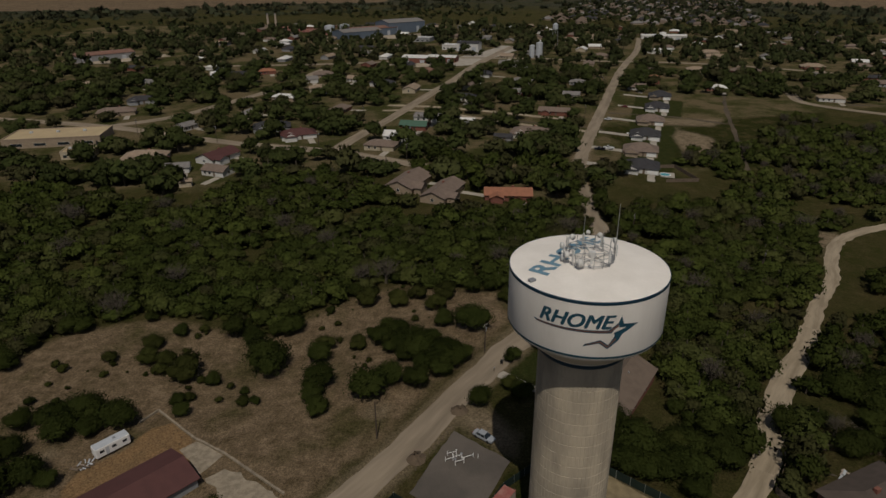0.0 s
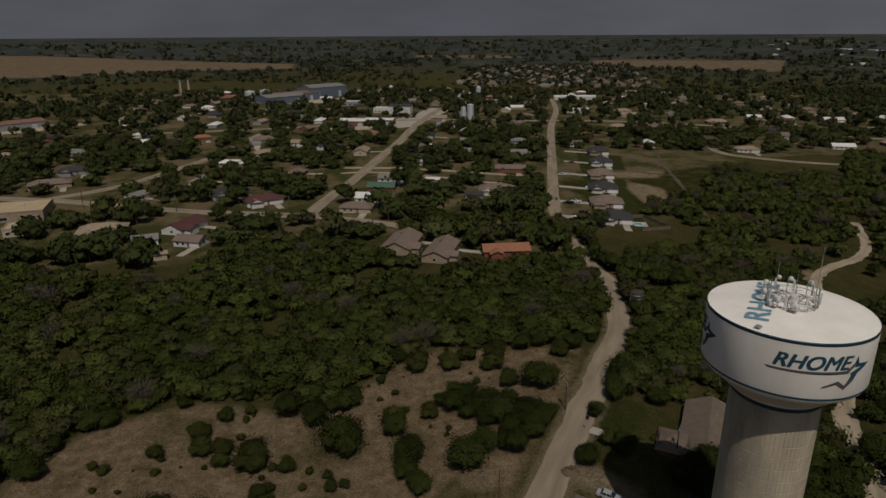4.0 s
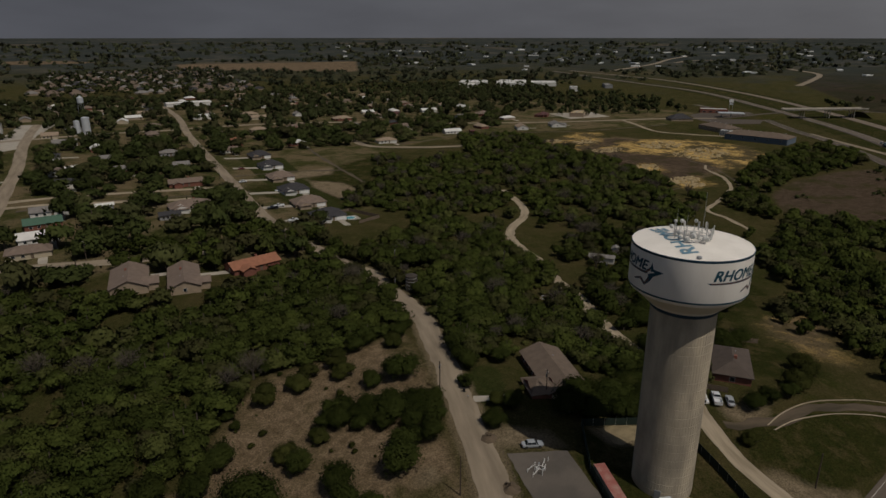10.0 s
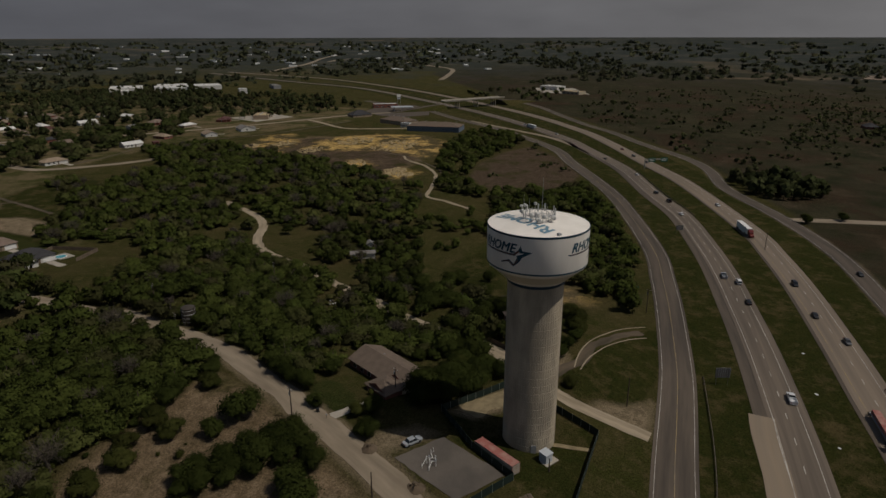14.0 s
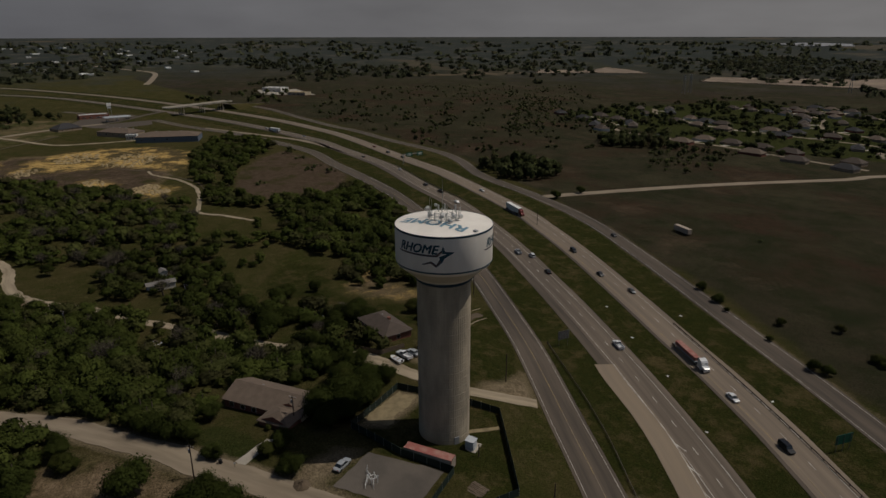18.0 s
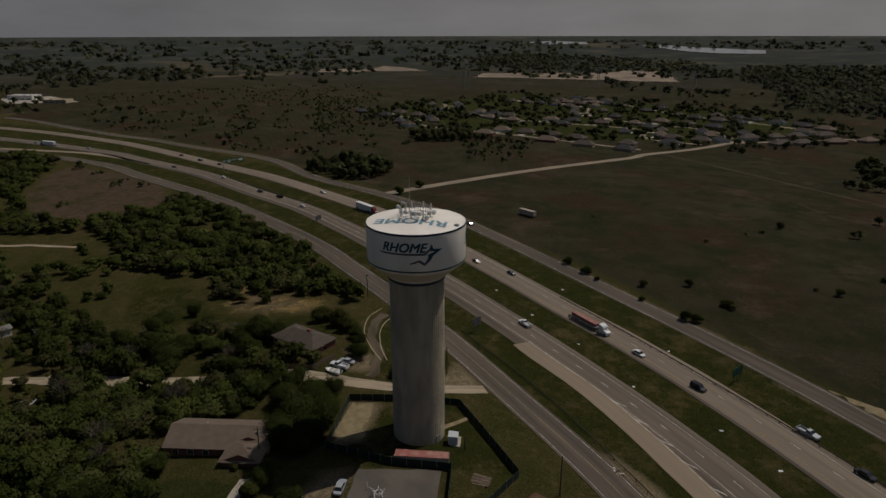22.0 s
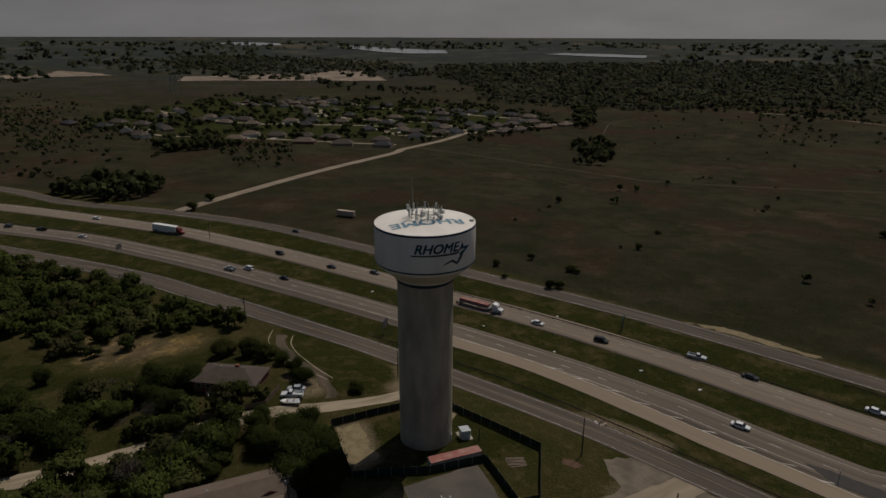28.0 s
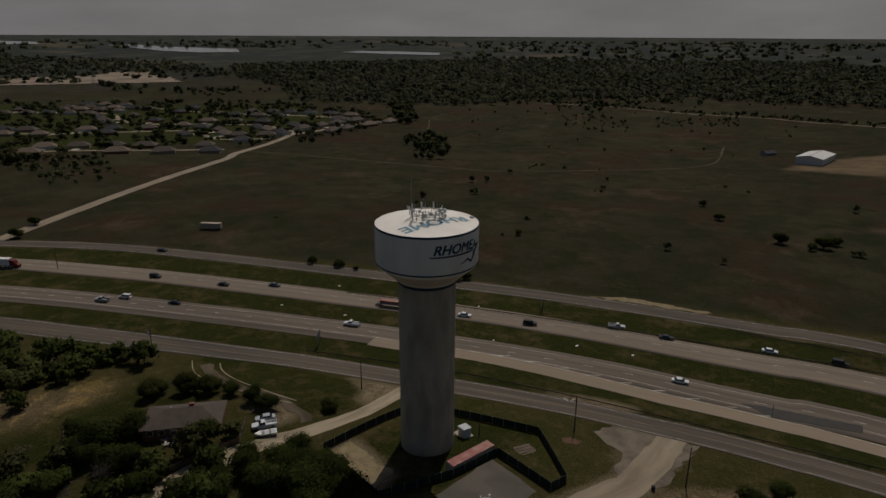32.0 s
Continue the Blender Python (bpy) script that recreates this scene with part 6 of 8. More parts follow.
for ob, line, lanes, edges in ((main_w, MAIN_W, (0.0,), (3.75, -3.75)), (main_e, MAIN_E, (-0.6,), (3.2, -4.4))):
    for o in lanes:
        v, f = dashes(line, o)
        tagged(mesh_object("lane_dashes", v, f, M["mark"], ob), "white dashed lane line", kind="stuff")
    strip(line, edges[1], 0.14, M["mark"], ob)
    strip(line, edges[0], 0.16, M["mark"] if ob is main_w else M["mark_y"], ob)
for o in (4.0, -4.0):
    strip(FRONT_W, o * 1.12, 0.12, M["mark"], front_w, lift=0.135)
    strip(FRONT_E, o * 0.93, 0.11, M["mark"], front_e, lift=0.135)
strip(FRONT_W, 0.0, 0.14, M["mark_y"], front_w, "centre_line", 0.135)
# worn wheel tracks and a pale ramp lane that joins the near carriageway
RAMP = smooth([(38, -58.2), (28, -57.4), (1.5, -56.8), (-15, -54.8), (-27, -53), (-42, -50.2), (-55, -47.9), (-70, -45.6), (-87, -42.6), (-102, -39.3), (-200, -12), (-330, 20)], 8)
ramp_road = ribbon("road_ramp", RAMP, 0, M["shoulder"], lift=0.15, left=3.3, right=-3.3, ragged=0.15)
tagged(ramp_road, "tan worn ramp lane beside the highway", "road", kind="structure")
strip(RAMP, 2.9, 0.2, M["mark"], ramp_road, lift=0.175)
# slanted bars of the painted gore
verts, faces = [], []
edge_a, edge_b = side_step(RAMP, 2.9), side_step(RAMP, 4.6)
seg = np.r_[0, np.cumsum(np.linalg.norm(np.diff(RAMP, axis=0), axis=1))]
for i in range(9):
    s = 42 + i * 9.5
    pa = [np.interp(s, seg, edge_a[:, k]) for k in (0, 1)]
    pb = [np.interp(s + 3.5, seg, edge_b[:, k]) for k in (0, 1)]
    b = len(verts)
    for (x, y), w in ((pa, 0.0), (pb, 0.0), (pb, 0.9), (pa, 0.9)):
        verts.append((x - w, y + 0.1 * w, H(x, y) + 0.18))
    faces.append((b, b + 1, b + 2, b + 3))
tagged(mesh_object("gore_bar", verts, faces, M["mark"], ramp_road), "white slanted gore bars", kind="stuff")
for nm, line, lo, hi in (("near", MAIN_W, 5.0, 8.6), ("far", MAIN_E, 5.2, 6.4)):
    tagged(ribbon(f"road_shoulder_{nm}", line, 0, M["asphalt"], lift=0.11, left=hi, right=lo - 0.1, cols=2), "dark paved shoulder of the highway", "road", kind="structure")


def guard_rail(line, off, a, b, label="long steel guard rail on dark posts"):
    """Posts each 3.8 m with a folded rail before them, from x = a to x = b."""
    l = side_step(line, off)
    l = l[(l[:, 0] > a) & (l[:, 0] < b)]
    l = smooth([tuple(p) for p in l[::2]], 3.8)
    x0, y0 = l[0]
    base = Vector((x0, y0, H(x0, y0)))
    g = holder("guard_rail", Matrix.Translation(base), label, "guard rail")
    pts = [Vector((x, y, H(x, y))) - base for x, y in l]
    bm = B()
    prev = None
    for i, p in enumerate(pts):
        part("post", box(B(), p.x, p.y, p.z - 0.1, 0.2, 0.2, 0.95), M["pole"], g)
        d = (pts[min(i + 1, len(pts) - 1)] - pts[max(i - 1, 0)]).normalized()
        n = Vector((-d.y, d.x, 0)) * 0.12
        ring = [bm.verts.new(p + n * k + Vector((0, 0, z))) for k, z in ((1, 0.44), (1.8, 0.52), (1, 0.61), (1.8, 0.70), (1, 0.79), (0.8, 0.79), (0.8, 0.44))]
        if prev:
            for k in range(7):
                bm.faces.new((prev[k], prev[(k + 1) % 7], ring[(k + 1) % 7], ring[k]))
        prev = ring
    part("rail", bm, M["rail_dull"], g, "dull weathered steel rail")
    return g


guard_rail(smooth([(64, -44.5), (9.7, -43.4), (-25.6, -39.4), (-48.6, -36.4), (-69, -32.8), (-100.1, -27.6), (-150, -14.5)], 8), 0, -150, 60)
guard_rail(smooth([(72, -95.2), (20.7, -94.4), (-16.3, -92.6), (-54.5, -89.8), (-88.2, -86.4), (-113.5, -83.9), (-160, -73.5)], 8), 0, -160, 70)
guard_rail(smooth([(-80, -100.6), (-84.6, -100.2), (-105.6, -97.4), (-130, -91.5), (-165, -83)], 8), 0, -165, -80)
guard_rail(MAIN_W, -6.8, 250, 390)

M.update(sign_green=mat("green_sign", (0.012, 0.085, 0.055), 0.5, vary=0.08, scale=1), sign_back=mat("sign_back", (0.17, 0.16, 0.15), 0.5, 0.4, vary=0.15, scale=2))


def road_sign(x, y, turn, wide, tall, foot, posts=3, lines=2, back=False, label="green highway sign on three steel posts"):
    s = holder("road_sign", pose(x, y, H(x, y), 0, 0, turn), label, "road sign", "highway signs")
    part("board", box(B(), 0, 0, foot, 0.08, wide, tall, 0, 0.02), M["sign_back"] if back else M["sign_green"], s)
    for i in range(posts):
        b = -wide * 0.4 + i * wide * 0.8 / max(1, posts - 1)
        part("post", rod(B(), (0.08, b, -0.3), (0.08, b, foot + tall * 0.9), 0.07, 6), M["sign_back"], s)
    for i in range(lines):
        part("text_bar", box(B(), -0.06, 0.05 * wide * (i - 1), foot + tall * (0.25 + 0.35 * i), 0.02, wide * (0.7 - 0.15 * i), tall * 0.16), M["white_paint"], s, "pale bar of writing")
    if back:
        for i in range(7):
            part("stiffener", box(B(), 0.06, -wide * 0.45 + i * wide * 0.15, foot + 0.05, 0.05, 0.05, tall - 0.1), M["pale_grey"], s)
    return s


road_sign(-13.4, -100.2, 190, 5.6, 2.8, 2.3)
road_sign(53, -49.4, 196, 4.4, 3.2, 2.4, 2, 0, True, "grey back of a highway sign on two posts")
road_sign(121.7, -24.7, 200, 1.2, 1.0, 1.6, 1, 1, False, "small green sign on a post")
road_sign(-83.2, -49.1, 170, 1.0, 1.0, 2.2, 1, 0, True, "small sign seen from behind on a single post")
road_sign(212.2, -45.4, 200, 3.6, 2.6, 2.2, 2, 0, True, "grey back of a highway sign on two posts")


def gantry():
    x, y = 389, -36.4
    g = holder("sign_gantry", pose(x, y, H(x, y), 0, 0, 24), "steel cantilever gantry with two green signs over the highway", "road sign", "highway signs")
    part("upright", rod(B(), (0, 9, -0.3), (0, 9, 8.2), 0.25, 10), M["galv"], g)
    part("arm", box(B(), 0, 0, 7.2, 0.35, 19, 0.7), M["galv"], g)
    for b in (3.5, -6.5):
        s = part("board", box(B(), -0.3, b, 5.6, 0.1, 5.6, 3.2, 0, 0.02), M["sign_green"], g)
        for k in (0.9, 1.9):
            part("text_bar", box(B(), -0.38, b, 5.6 + k, 0.03, 3.6, 0.4), M["white_paint"], s, "pale bar of writing")
    return g


gantry()

HEAD_W = [(-60, -59.1, 176, "sedan", "white"), (144.4, -65.7, 4, "suv", "white"), (150.6, -60.6, 2, "pickup", "silver"), (122.4, -66.5, 3, "sedan", "black"), (251.8, -48.5, 18, "sedan", "white"), (302.8, -35.4, 20, "suv", "grey"), (360, -22.8, 20, "sedan", "white"), (282, -42.7, 16, "pickup", "black"), (49.4, -67.6, 0, "pickup", "white"), (549.1, 59.6, 35, "sedan", "white"), (611.5, 103.3, 38, "suv", "white"), (419.3, 3.3, 24, "sedan", "black")]
for x, y, a, k, c in HEAD_W:
    vehicle(x, y, a, k, c)
HEAD_E = [(-11, -86.4, 181, "suv", "black"), (-40.7, -92.9, 181, "pickup", "silver"), (-57.3, -89.1, 178, "sedan", "black"), (115.6, -88.2, 181, "sedan", "black"), (95.1, -93.5, 180, "sedan", "grey"), (148.4, -87.8, 183, "suv", "black"), (279.7, -70.9, 197, "sedan", "white"), (411.8, -30.1, 204, "sedan", "black"), (13.1, -86.8, 179, "sedan", "white"), (-89.4, -88.6, 173, "sedan", "white"), (-109.2, -85.9, 170, "suv", "black"), (437.6, -19.7, 204, "suv", "black"), (470.9, -9.2, 204, "sedan", "red")]
for x, y, a, k, c in HEAD_E:
    vehicle(x, y, a, k, c)
vehicle(169, -117.5, 182, "sedan", "black", "black car driving on the far frontage road")
lorry(223.4, -78.8, 191)
lorry(38, -87.4, 180, cab="white", flat=True)
lorry(591, 93, 36, cab="grey")
for x, y in ((55.6, -75.5), (28.4, -74.6), (-28.5, -74.6), (82.7, -77.5), (-1.1, -70.4), (10.3, -97.6), (70, -101.6), (-46.4, -73.3)):
    bm = box(B(), x, y, H(x, y), random.uniform(0.5, 1.3), random.uniform(0.3, 0.6), 0.12, random.uniform(0, 90), 0.03)
    tagged(part("litter", bm, M["white_paint"]), "pale scrap of litter on the grass median", "litter", "litter on the median")


def overpass():
    o = holder("overpass", Matrix(), "concrete road bridge over the highway with railings", "bridge")
    l = OVERPASS[(OVERPASS[:, 0] > 746) & (OVERPASS[:, 0] < 836)]
    z = 6.6
    for name, a, b, z0, z1, m in (("deck", 6.5, -6.5, z - 1.3, z, M["concrete"]), ("parapet", 6.9, 6.5, z - 0.2, z + 1.0, M["concrete"]), ("parapet", -6.5, -6.9, z - 0.2, z + 1.0, M["concrete"])):
        p, q = side_step(l, a), side_step(l, b)
        bm, prev = B(), None
        for (x0, y0), (x1, y1) in zip(p, q):
            ring = [bm.verts.new(c) for c in ((x0, y0, z0), (x1, y1, z0), (x1, y1, z1), (x0, y0, z1))]
            if prev:
                for k in range(4):
                    bm.faces.new((prev[k], prev[(k + 1) % 4], ring[(k + 1) % 4], ring[k]))
            else:
                bm.faces.new(ring)
            prev = ring
        bm.faces.new(prev[::-1])
        part(name, bm, m, o)
    for i in range(3, len(l) - 2, 4):
        for off in (-4.5, 0, 4.5):
            x, y = side_step(l, off)[i]
            part("pier", rod(B(), (x, y, H(x, y) - 0.5), (x, y, z - 1.25), 0.6, 10), M["concrete"], o)
    return o


overpass()


def embankment(a, b, poly_top=6.5):
    """An earth ramp that carries the crossing road down from the bridge to the ground."""
    (x0, y0), (x1, y1) = a, b
    d = Vector((x1 - x0, y1 - y0)).normalized()
    n = Vector((-d.y, d.x))
    bm = B()
    rings = []
    for k in range(7):
        u = k / 6
        x, y, top = x0 + (x1 - x0) * u, y0 + (y1 - y0) * u, poly_top * (1 - ease(0, 1, u)) + 0.12
        g = H(x, y)
        rings.append([bm.verts.new((x + n.x * w, y + n.y * w, z)) for w, z in ((6.5 + 2 * top, g - 0.2), (6.0, g + float(top)), (-6.0, g + float(top)), (-6.5 - 2 * top, g - 0.2))])
    for p, q in zip(rings, rings[1:]):
        for k in range(3):
            bm.faces.new((p[k], p[k + 1], q[k + 1], q[k]))
    bm.faces.new(rings[0])
    e = tagged(part("road_embankment", bm, ground.data.materials[0]), "grassy road embankment up to the bridge", "embankment", kind="structure")
    verts, faces = [], []
    for k in range(7):
        u = k / 6
        x, y, top = x0 + (x1 - x0) * u, y0 + (y1 - y0) * u, poly_top * (1 - ease(0, 1, u)) + 0.17
        verts += [(x + n.x * w, y + n.y * w, H(x, y) + float(top)) for w in (4.2, -4.2)]
    faces = [(2 * k, 2 * k + 1, 2 * k + 3, 2 * k + 2) for k in range(6)]
    tagged(mesh_object("carriageway", verts, faces, M["asphalt"], e), "grey road surface")
    return e


embankment((750, 245), (690, 300))
embankment((832, 180), (920, 130))


# ---- houses ----
ROOF = dict(
    bark=mat("deep_brown_shingles", (0.088, 0.068, 0.055), 0.9, vary=0.18, scale=0.5, fine=6, bump=0.3),
    umber=mat("dark_brown_shingles", (0.150, 0.112, 0.084), 0.9, vary=0.18, scale=0.5, fine=6, bump=0.3),
    brown=mat("brown_shingles", (0.185, 0.138, 0.108), 0.9, vary=0.18, scale=0.5, fine=6, bump=0.3),
    grey=mat("grey_shingles", (0.20, 0.185, 0.17), 0.9, vary=0.18, scale=0.5, fine=6, bump=0.3),
    dark=mat("charcoal_shingles", (0.045, 0.043, 0.045), 0.9, vary=0.2, scale=0.5, fine=6, bump=0.3),
    tan=mat("tan_shingles", (0.29, 0.22, 0.155), 0.9, vary=0.16, scale=0.5, fine=6, bump=0.3),
    orange=mat("orange_roof", (0.30, 0.13, 0.075), 0.85, vary=0.18, scale=0.5, fine=6, bump=0.2),
    maroon=mat("maroon_roof", (0.095, 0.04, 0.035), 0.6, vary=0.15, scale=0.4, fine=4),
    white=mat("white_metal_roof", (0.66, 0.64, 0.60), 0.5, 0.0, vary=0.1, scale=0.4, fine=3),
    green=mat("green_metal_roof", (0.07, 0.13, 0.09), 0.6, vary=0.12, scale=0.5),
    gold=mat("sandy_flat_roof", (0.44, 0.34, 0.20), 0.9, vary=0.12, scale=0.15, fine=1.5),
    rust=mat("rusty_metal_roof", (0.22, 0.12, 0.085), 0.7, vary=0.25, scale=0.2, fine=2),
    blue=mat("blue_grey_metal", (0.13, 0.155, 0.18), 0.6, vary=0.12, scale=0.2, fine=2),
)
WALL = dict(
    brick=mat("red_brick", (0.21, 0.085, 0.06), 0.9, vary=0.2, scale=0.8, fine=9, bump=0.2),
    tan=mat("tan_brick", (0.33, 0.255, 0.18), 0.9, vary=0.16, scale=0.8, fine=9, bump=0.2),
    white=mat("white_siding", (0.62, 0.60, 0.56), 0.7, vary=0.1, scale=0.6, fine=5),
    grey=mat("grey_siding", (0.27, 0.27, 0.27), 0.8, vary=0.12, scale=0.6, fine=5),
    cream=mat("cream_siding", (0.46, 0.39, 0.28), 0.8, vary=0.12, scale=0.6, fine=5),
    blue=mat("blue_grey_wall", (0.12, 0.15, 0.19), 0.7, vary=0.12, scale=0.3, fine=3),
)
HOUSES = []
COLOUR = dict(bark="deep brown shingle", umber="dark brown shingle", brown="brown shingle", grey="grey shingle", dark="charcoal shingle", tan="tan shingle", orange="orange", maroon="maroon metal", white="white metal", green="green metal", gold="sandy flat", rust="rusty metal", blue="blue-grey metal")
SIDES = dict(brick="red brick", tan="tan brick", white="white sided", grey="grey sided", cream="cream sided", blue="blue-grey")


def roof_mesh(L, W, eave, rise, kind, over=0.5, thick=0.18):
    """A pitched roof with its overhang and a fascia all round."""
    bm = B()
    a, b = L / 2 + over, W / 2 + over
    drop = rise * over / (W / 2)
    ridge = 0.0 if kind == "gable" else min(W / 2, L / 2 - 0.4)
    rows = []
    for z in (eave - drop, eave - drop + thick):
        c = [bm.verts.new(p) for p in ((-a, -b, z), (a, -b, z), (a, b, z), (-a, b, z))]
        rx = a if kind == "gable" else L / 2 - ridge
        r = [bm.verts.new((-rx, 0, z + rise + drop)), bm.verts.new((rx, 0, z + rise + drop))]
        rows.append((c, r))
    (c0, r0), (c1, r1) = rows
    for c, r in rows:
        bm.faces.new((c[0], c[1], r[1], r[0])), bm.faces.new((c[2], c[3], r[0], r[1]))
        if kind != "gable":
            bm.faces.new((c[1], c[2], r[1])), bm.faces.new((c[3], c[0], r[0]))
    for i in range(4):
        j = (i + 1) % 4
        if kind == "gable" and i in (1, 3):
            k = 1 if i == 1 else 0
            bm.faces.new((c0[i], r0[k], r1[k], c1[i])), bm.faces.new((r0[k], c0[j], c1[j], r1[k]))
        else:
            bm.faces.new((c0[i], c0[j], c1[j], c1[i]))
    return bm


def wall_mesh(L, W, eave, rise, kind):
    bm = B()
    pts = [(-L / 2, -W / 2), (L / 2, -W / 2), (L / 2, W / 2), (-L / 2, W / 2)]
    lo, hi = [bm.verts.new((x, y, -0.6)) for x, y in pts], [bm.verts.new((x, y, eave)) for x, y in pts]
    for i in range(4):
        bm.faces.new((lo[i], lo[(i + 1) % 4], hi[(i + 1) % 4], hi[i]))
    if kind == "gable":
        for s, (i, j) in ((1, (1, 2)), (-1, (3, 0))):
            t = bm.verts.new((s * L / 2, 0, eave + rise))
            bm.faces.new((hi[i], hi[j], t))
    return bm


def opening(h, name, side, u, z, w, t, L, W, material, label=""):
    """A window or door let a little into a wall. side 0 to 3: front, right, back, left."""
    x, y, turn = ((u, -W / 2, 0), (L / 2, u, 90), (u, W / 2, 180), (-L / 2, u, 270))[side]
    fr = part(f"{name}_frame" if name == "window" else name, bmesh_turned(x, y, z - 0.06, w + 0.16, 0.10, t + 0.12, turn), M["white_paint"] if name == "window" else material, h, label)
    if name == "window":
        part("pane", bmesh_turned(x, y, z, w, 0.14, t, turn), M["glass"], fr)
    return fr


def bmesh_turned(x, y, z, sx, sy, sz, turn):
    return box(B(), x, y, z, sx, sy, sz, turn)


def house(x, y, turn, L, W, roof="brown", wall="tan", kind="hip", storeys=1, rise=None, detail=1, name="house", label="", garage=False, chimney=False, wing=None):
    eave = 2.75 * storeys
    rise = W * 0.21 if rise is None else rise
    g = min(H(x, y), H(x + 3, y), H(x - 3, y)) + 0.1
    text = label or f"{SIDES[wall]} house with a {COLOUR[roof]} {kind} roof"
    h = holder(name, pose(x, y, g, 0, 0, turn), text, name.replace("_", " "), "" if label else "houses of the town")
    HOUSES.append((x, y, max(L, W) * 0.62))
    part("wall", wall_mesh(L, W, eave, rise, kind), WALL[wall], h)
    part("roof", roof_mesh(L, W, eave, rise, kind), ROOF[roof], h)
    if wing:
        u, depth, w = wing[:3]
        wk = wall_mesh(depth, w, eave, w * 0.21, "gable")
        rk = roof_mesh(depth, w, eave, w * 0.21, "hip" if kind == "hip" or len(wing) > 3 else "gable")
        for bm in (wk, rk):
            bmesh.ops.transform(bm, matrix=pose(u, -W / 2 - depth * 0.2, 0.02, 0, 0, 90), verts=bm.verts)
        part("wing_wall", wk, WALL[wall], h)
        part("wing_roof", rk, ROOF[roof], h)
    if detail:
        opening(h, "door", 0, L * 0.08, 0.1, 1.0, 2.05, L, W, M["wood"])
        if garage:
            opening(h, "garage_door", 0, L * 0.32, 0.05, min(4.9, L * 0.3), 2.2, L, W, M["white_paint"], "white garage door")
        us = (-0.33, -0.12) if detail == 1 else (-0.40, -0.25, -0.10, 0.22)
        for s in range(storeys):
            for u in us:
                opening(h, "window", 0, L * u, 0.9 + 2.75 * s, 1.3, 1.2, L, W, None)
                opening(h, "window", 2, L * u * -1, 0.9 + 2.75 * s, 1.3, 1.2, L, W, None)
            opening(h, "window", 1, 0, 0.9 + 2.75 * s, 1.2, 1.2, L, W, None)
            opening(h, "window", 3, 0, 0.9 + 2.75 * s, 1.2, 1.2, L, W, None)
    if chimney:
        part("chimney", box(B(), L * 0.1, W * 0.08, eave + rise * 0.6, 1.1, 0.8, 1.5, 0, 0.03), WALL["brick"], h)
    if detail == 1 and not label:
        d = Vector((math.sin(radians(turn)), -math.cos(radians(turn))))
        n = Vector((-d.y, d.x))
        c = Vector((x, y)) + n * L * 0.3 + d * (W / 2 + 0.5)
        e = c + d * 11
        patch("pavement_drive", [tuple(c + n * 1.8), tuple(e + n * 1.8), tuple(e - n * 1.8), tuple(c - n * 1.8)], M["concrete"], "pale concrete driveway", "driveway", 0.08, 0.1)
    if detail:
        part("roof_vent", box(B(), -L * 0.18, W * 0.12, eave + rise * 0.72, 0.35, 0.35, 0.4), M["metal"], h)
    return h


def hall(x, y, turn, L, W, tall, roof, wall, kind="gable", label="", name="warehouse", doors=2, rise=None):
    """A long metal-clad hall with roller doors and roof ribs."""
    rise = W * 0.1 if rise is None else rise
    h = holder(name, pose(x, y, H(x, y), 0, 0, turn), label, name.replace("_", " "))
    HOUSES.append((x, y, max(L, W) * 0.6))
    part("wall", wall_mesh(L, W, tall, rise, kind), WALL[wall], h)
    part("roof", roof_mesh(L, W, tall, rise, kind, 0.4, 0.25), ROOF[roof], h)
    for i in range(doors):
        u = -L * 0.3 + i * L * 0.6 / max(1, doors - 1)
        opening(h, "roller_door", 0, u, 0.05, min(4.5, L * 0.2), tall * 0.6, L, W, M["pale_grey"], "pale roller door")
    for i in range(5):
        part("roof_rib", box(B(), -L * 0.4 + i * L * 0.2, 0, tall + rise + 0.1, 0.6, 1.2, 0.5), M["metal"], h)
        opening(h, "window", 2, -L * 0.4 + i * L * 0.2, tall * 0.45, 1.6, 1.1, L, W, None)
    return h


def flat_block(x, y, turn, L, W, tall, roof, wall, label, name="shop_building"):
    h = holder(name, pose(x, y, H(x, y), 0, 0, turn), label, name.replace("_", " "))
    HOUSES.append((x, y, max(L, W) * 0.6))
    part("wall", wall_mesh(L, W, tall, 0, "flat"), WALL[wall], h)
    part("roof", box(B(), 0, 0, tall - 0.35, L - 0.5, W - 0.5, 0.2), ROOF[roof], h)
    for s in range(4):
        a, b = ((0, -W / 2), (L / 2, 0), (0, W / 2), (-L / 2, 0))[s]
        part("parapet", box(B(), a, b, tall - 0.3, L + 0.3 if s % 2 == 0 else 0.3, 0.3 if s % 2 == 0 else W - 0.3, 0.6), WALL[wall], h)
    for i in range(4):
        opening(h, "window", 0, -L * 0.36 + i * L * 0.24, 0.9, L * 0.12, 1.5, L, W, None)
        opening(h, "window", 2, -L * 0.36 + i * L * 0.24, 0.9, L * 0.12, 1.5, L, W, None)
    opening(h, "door", 0, L * 0.46, 0.1, 1.0, 2.2, L, W, M["glass"])
    for i in range(3):
        part("roof_unit", box(B(), -L * 0.3 + i * L * 0.28, W * 0.1, tall - 0.15, 1.6, 1.4, 1.0, 0, 0.05), M["pale_grey"], h)
    return h


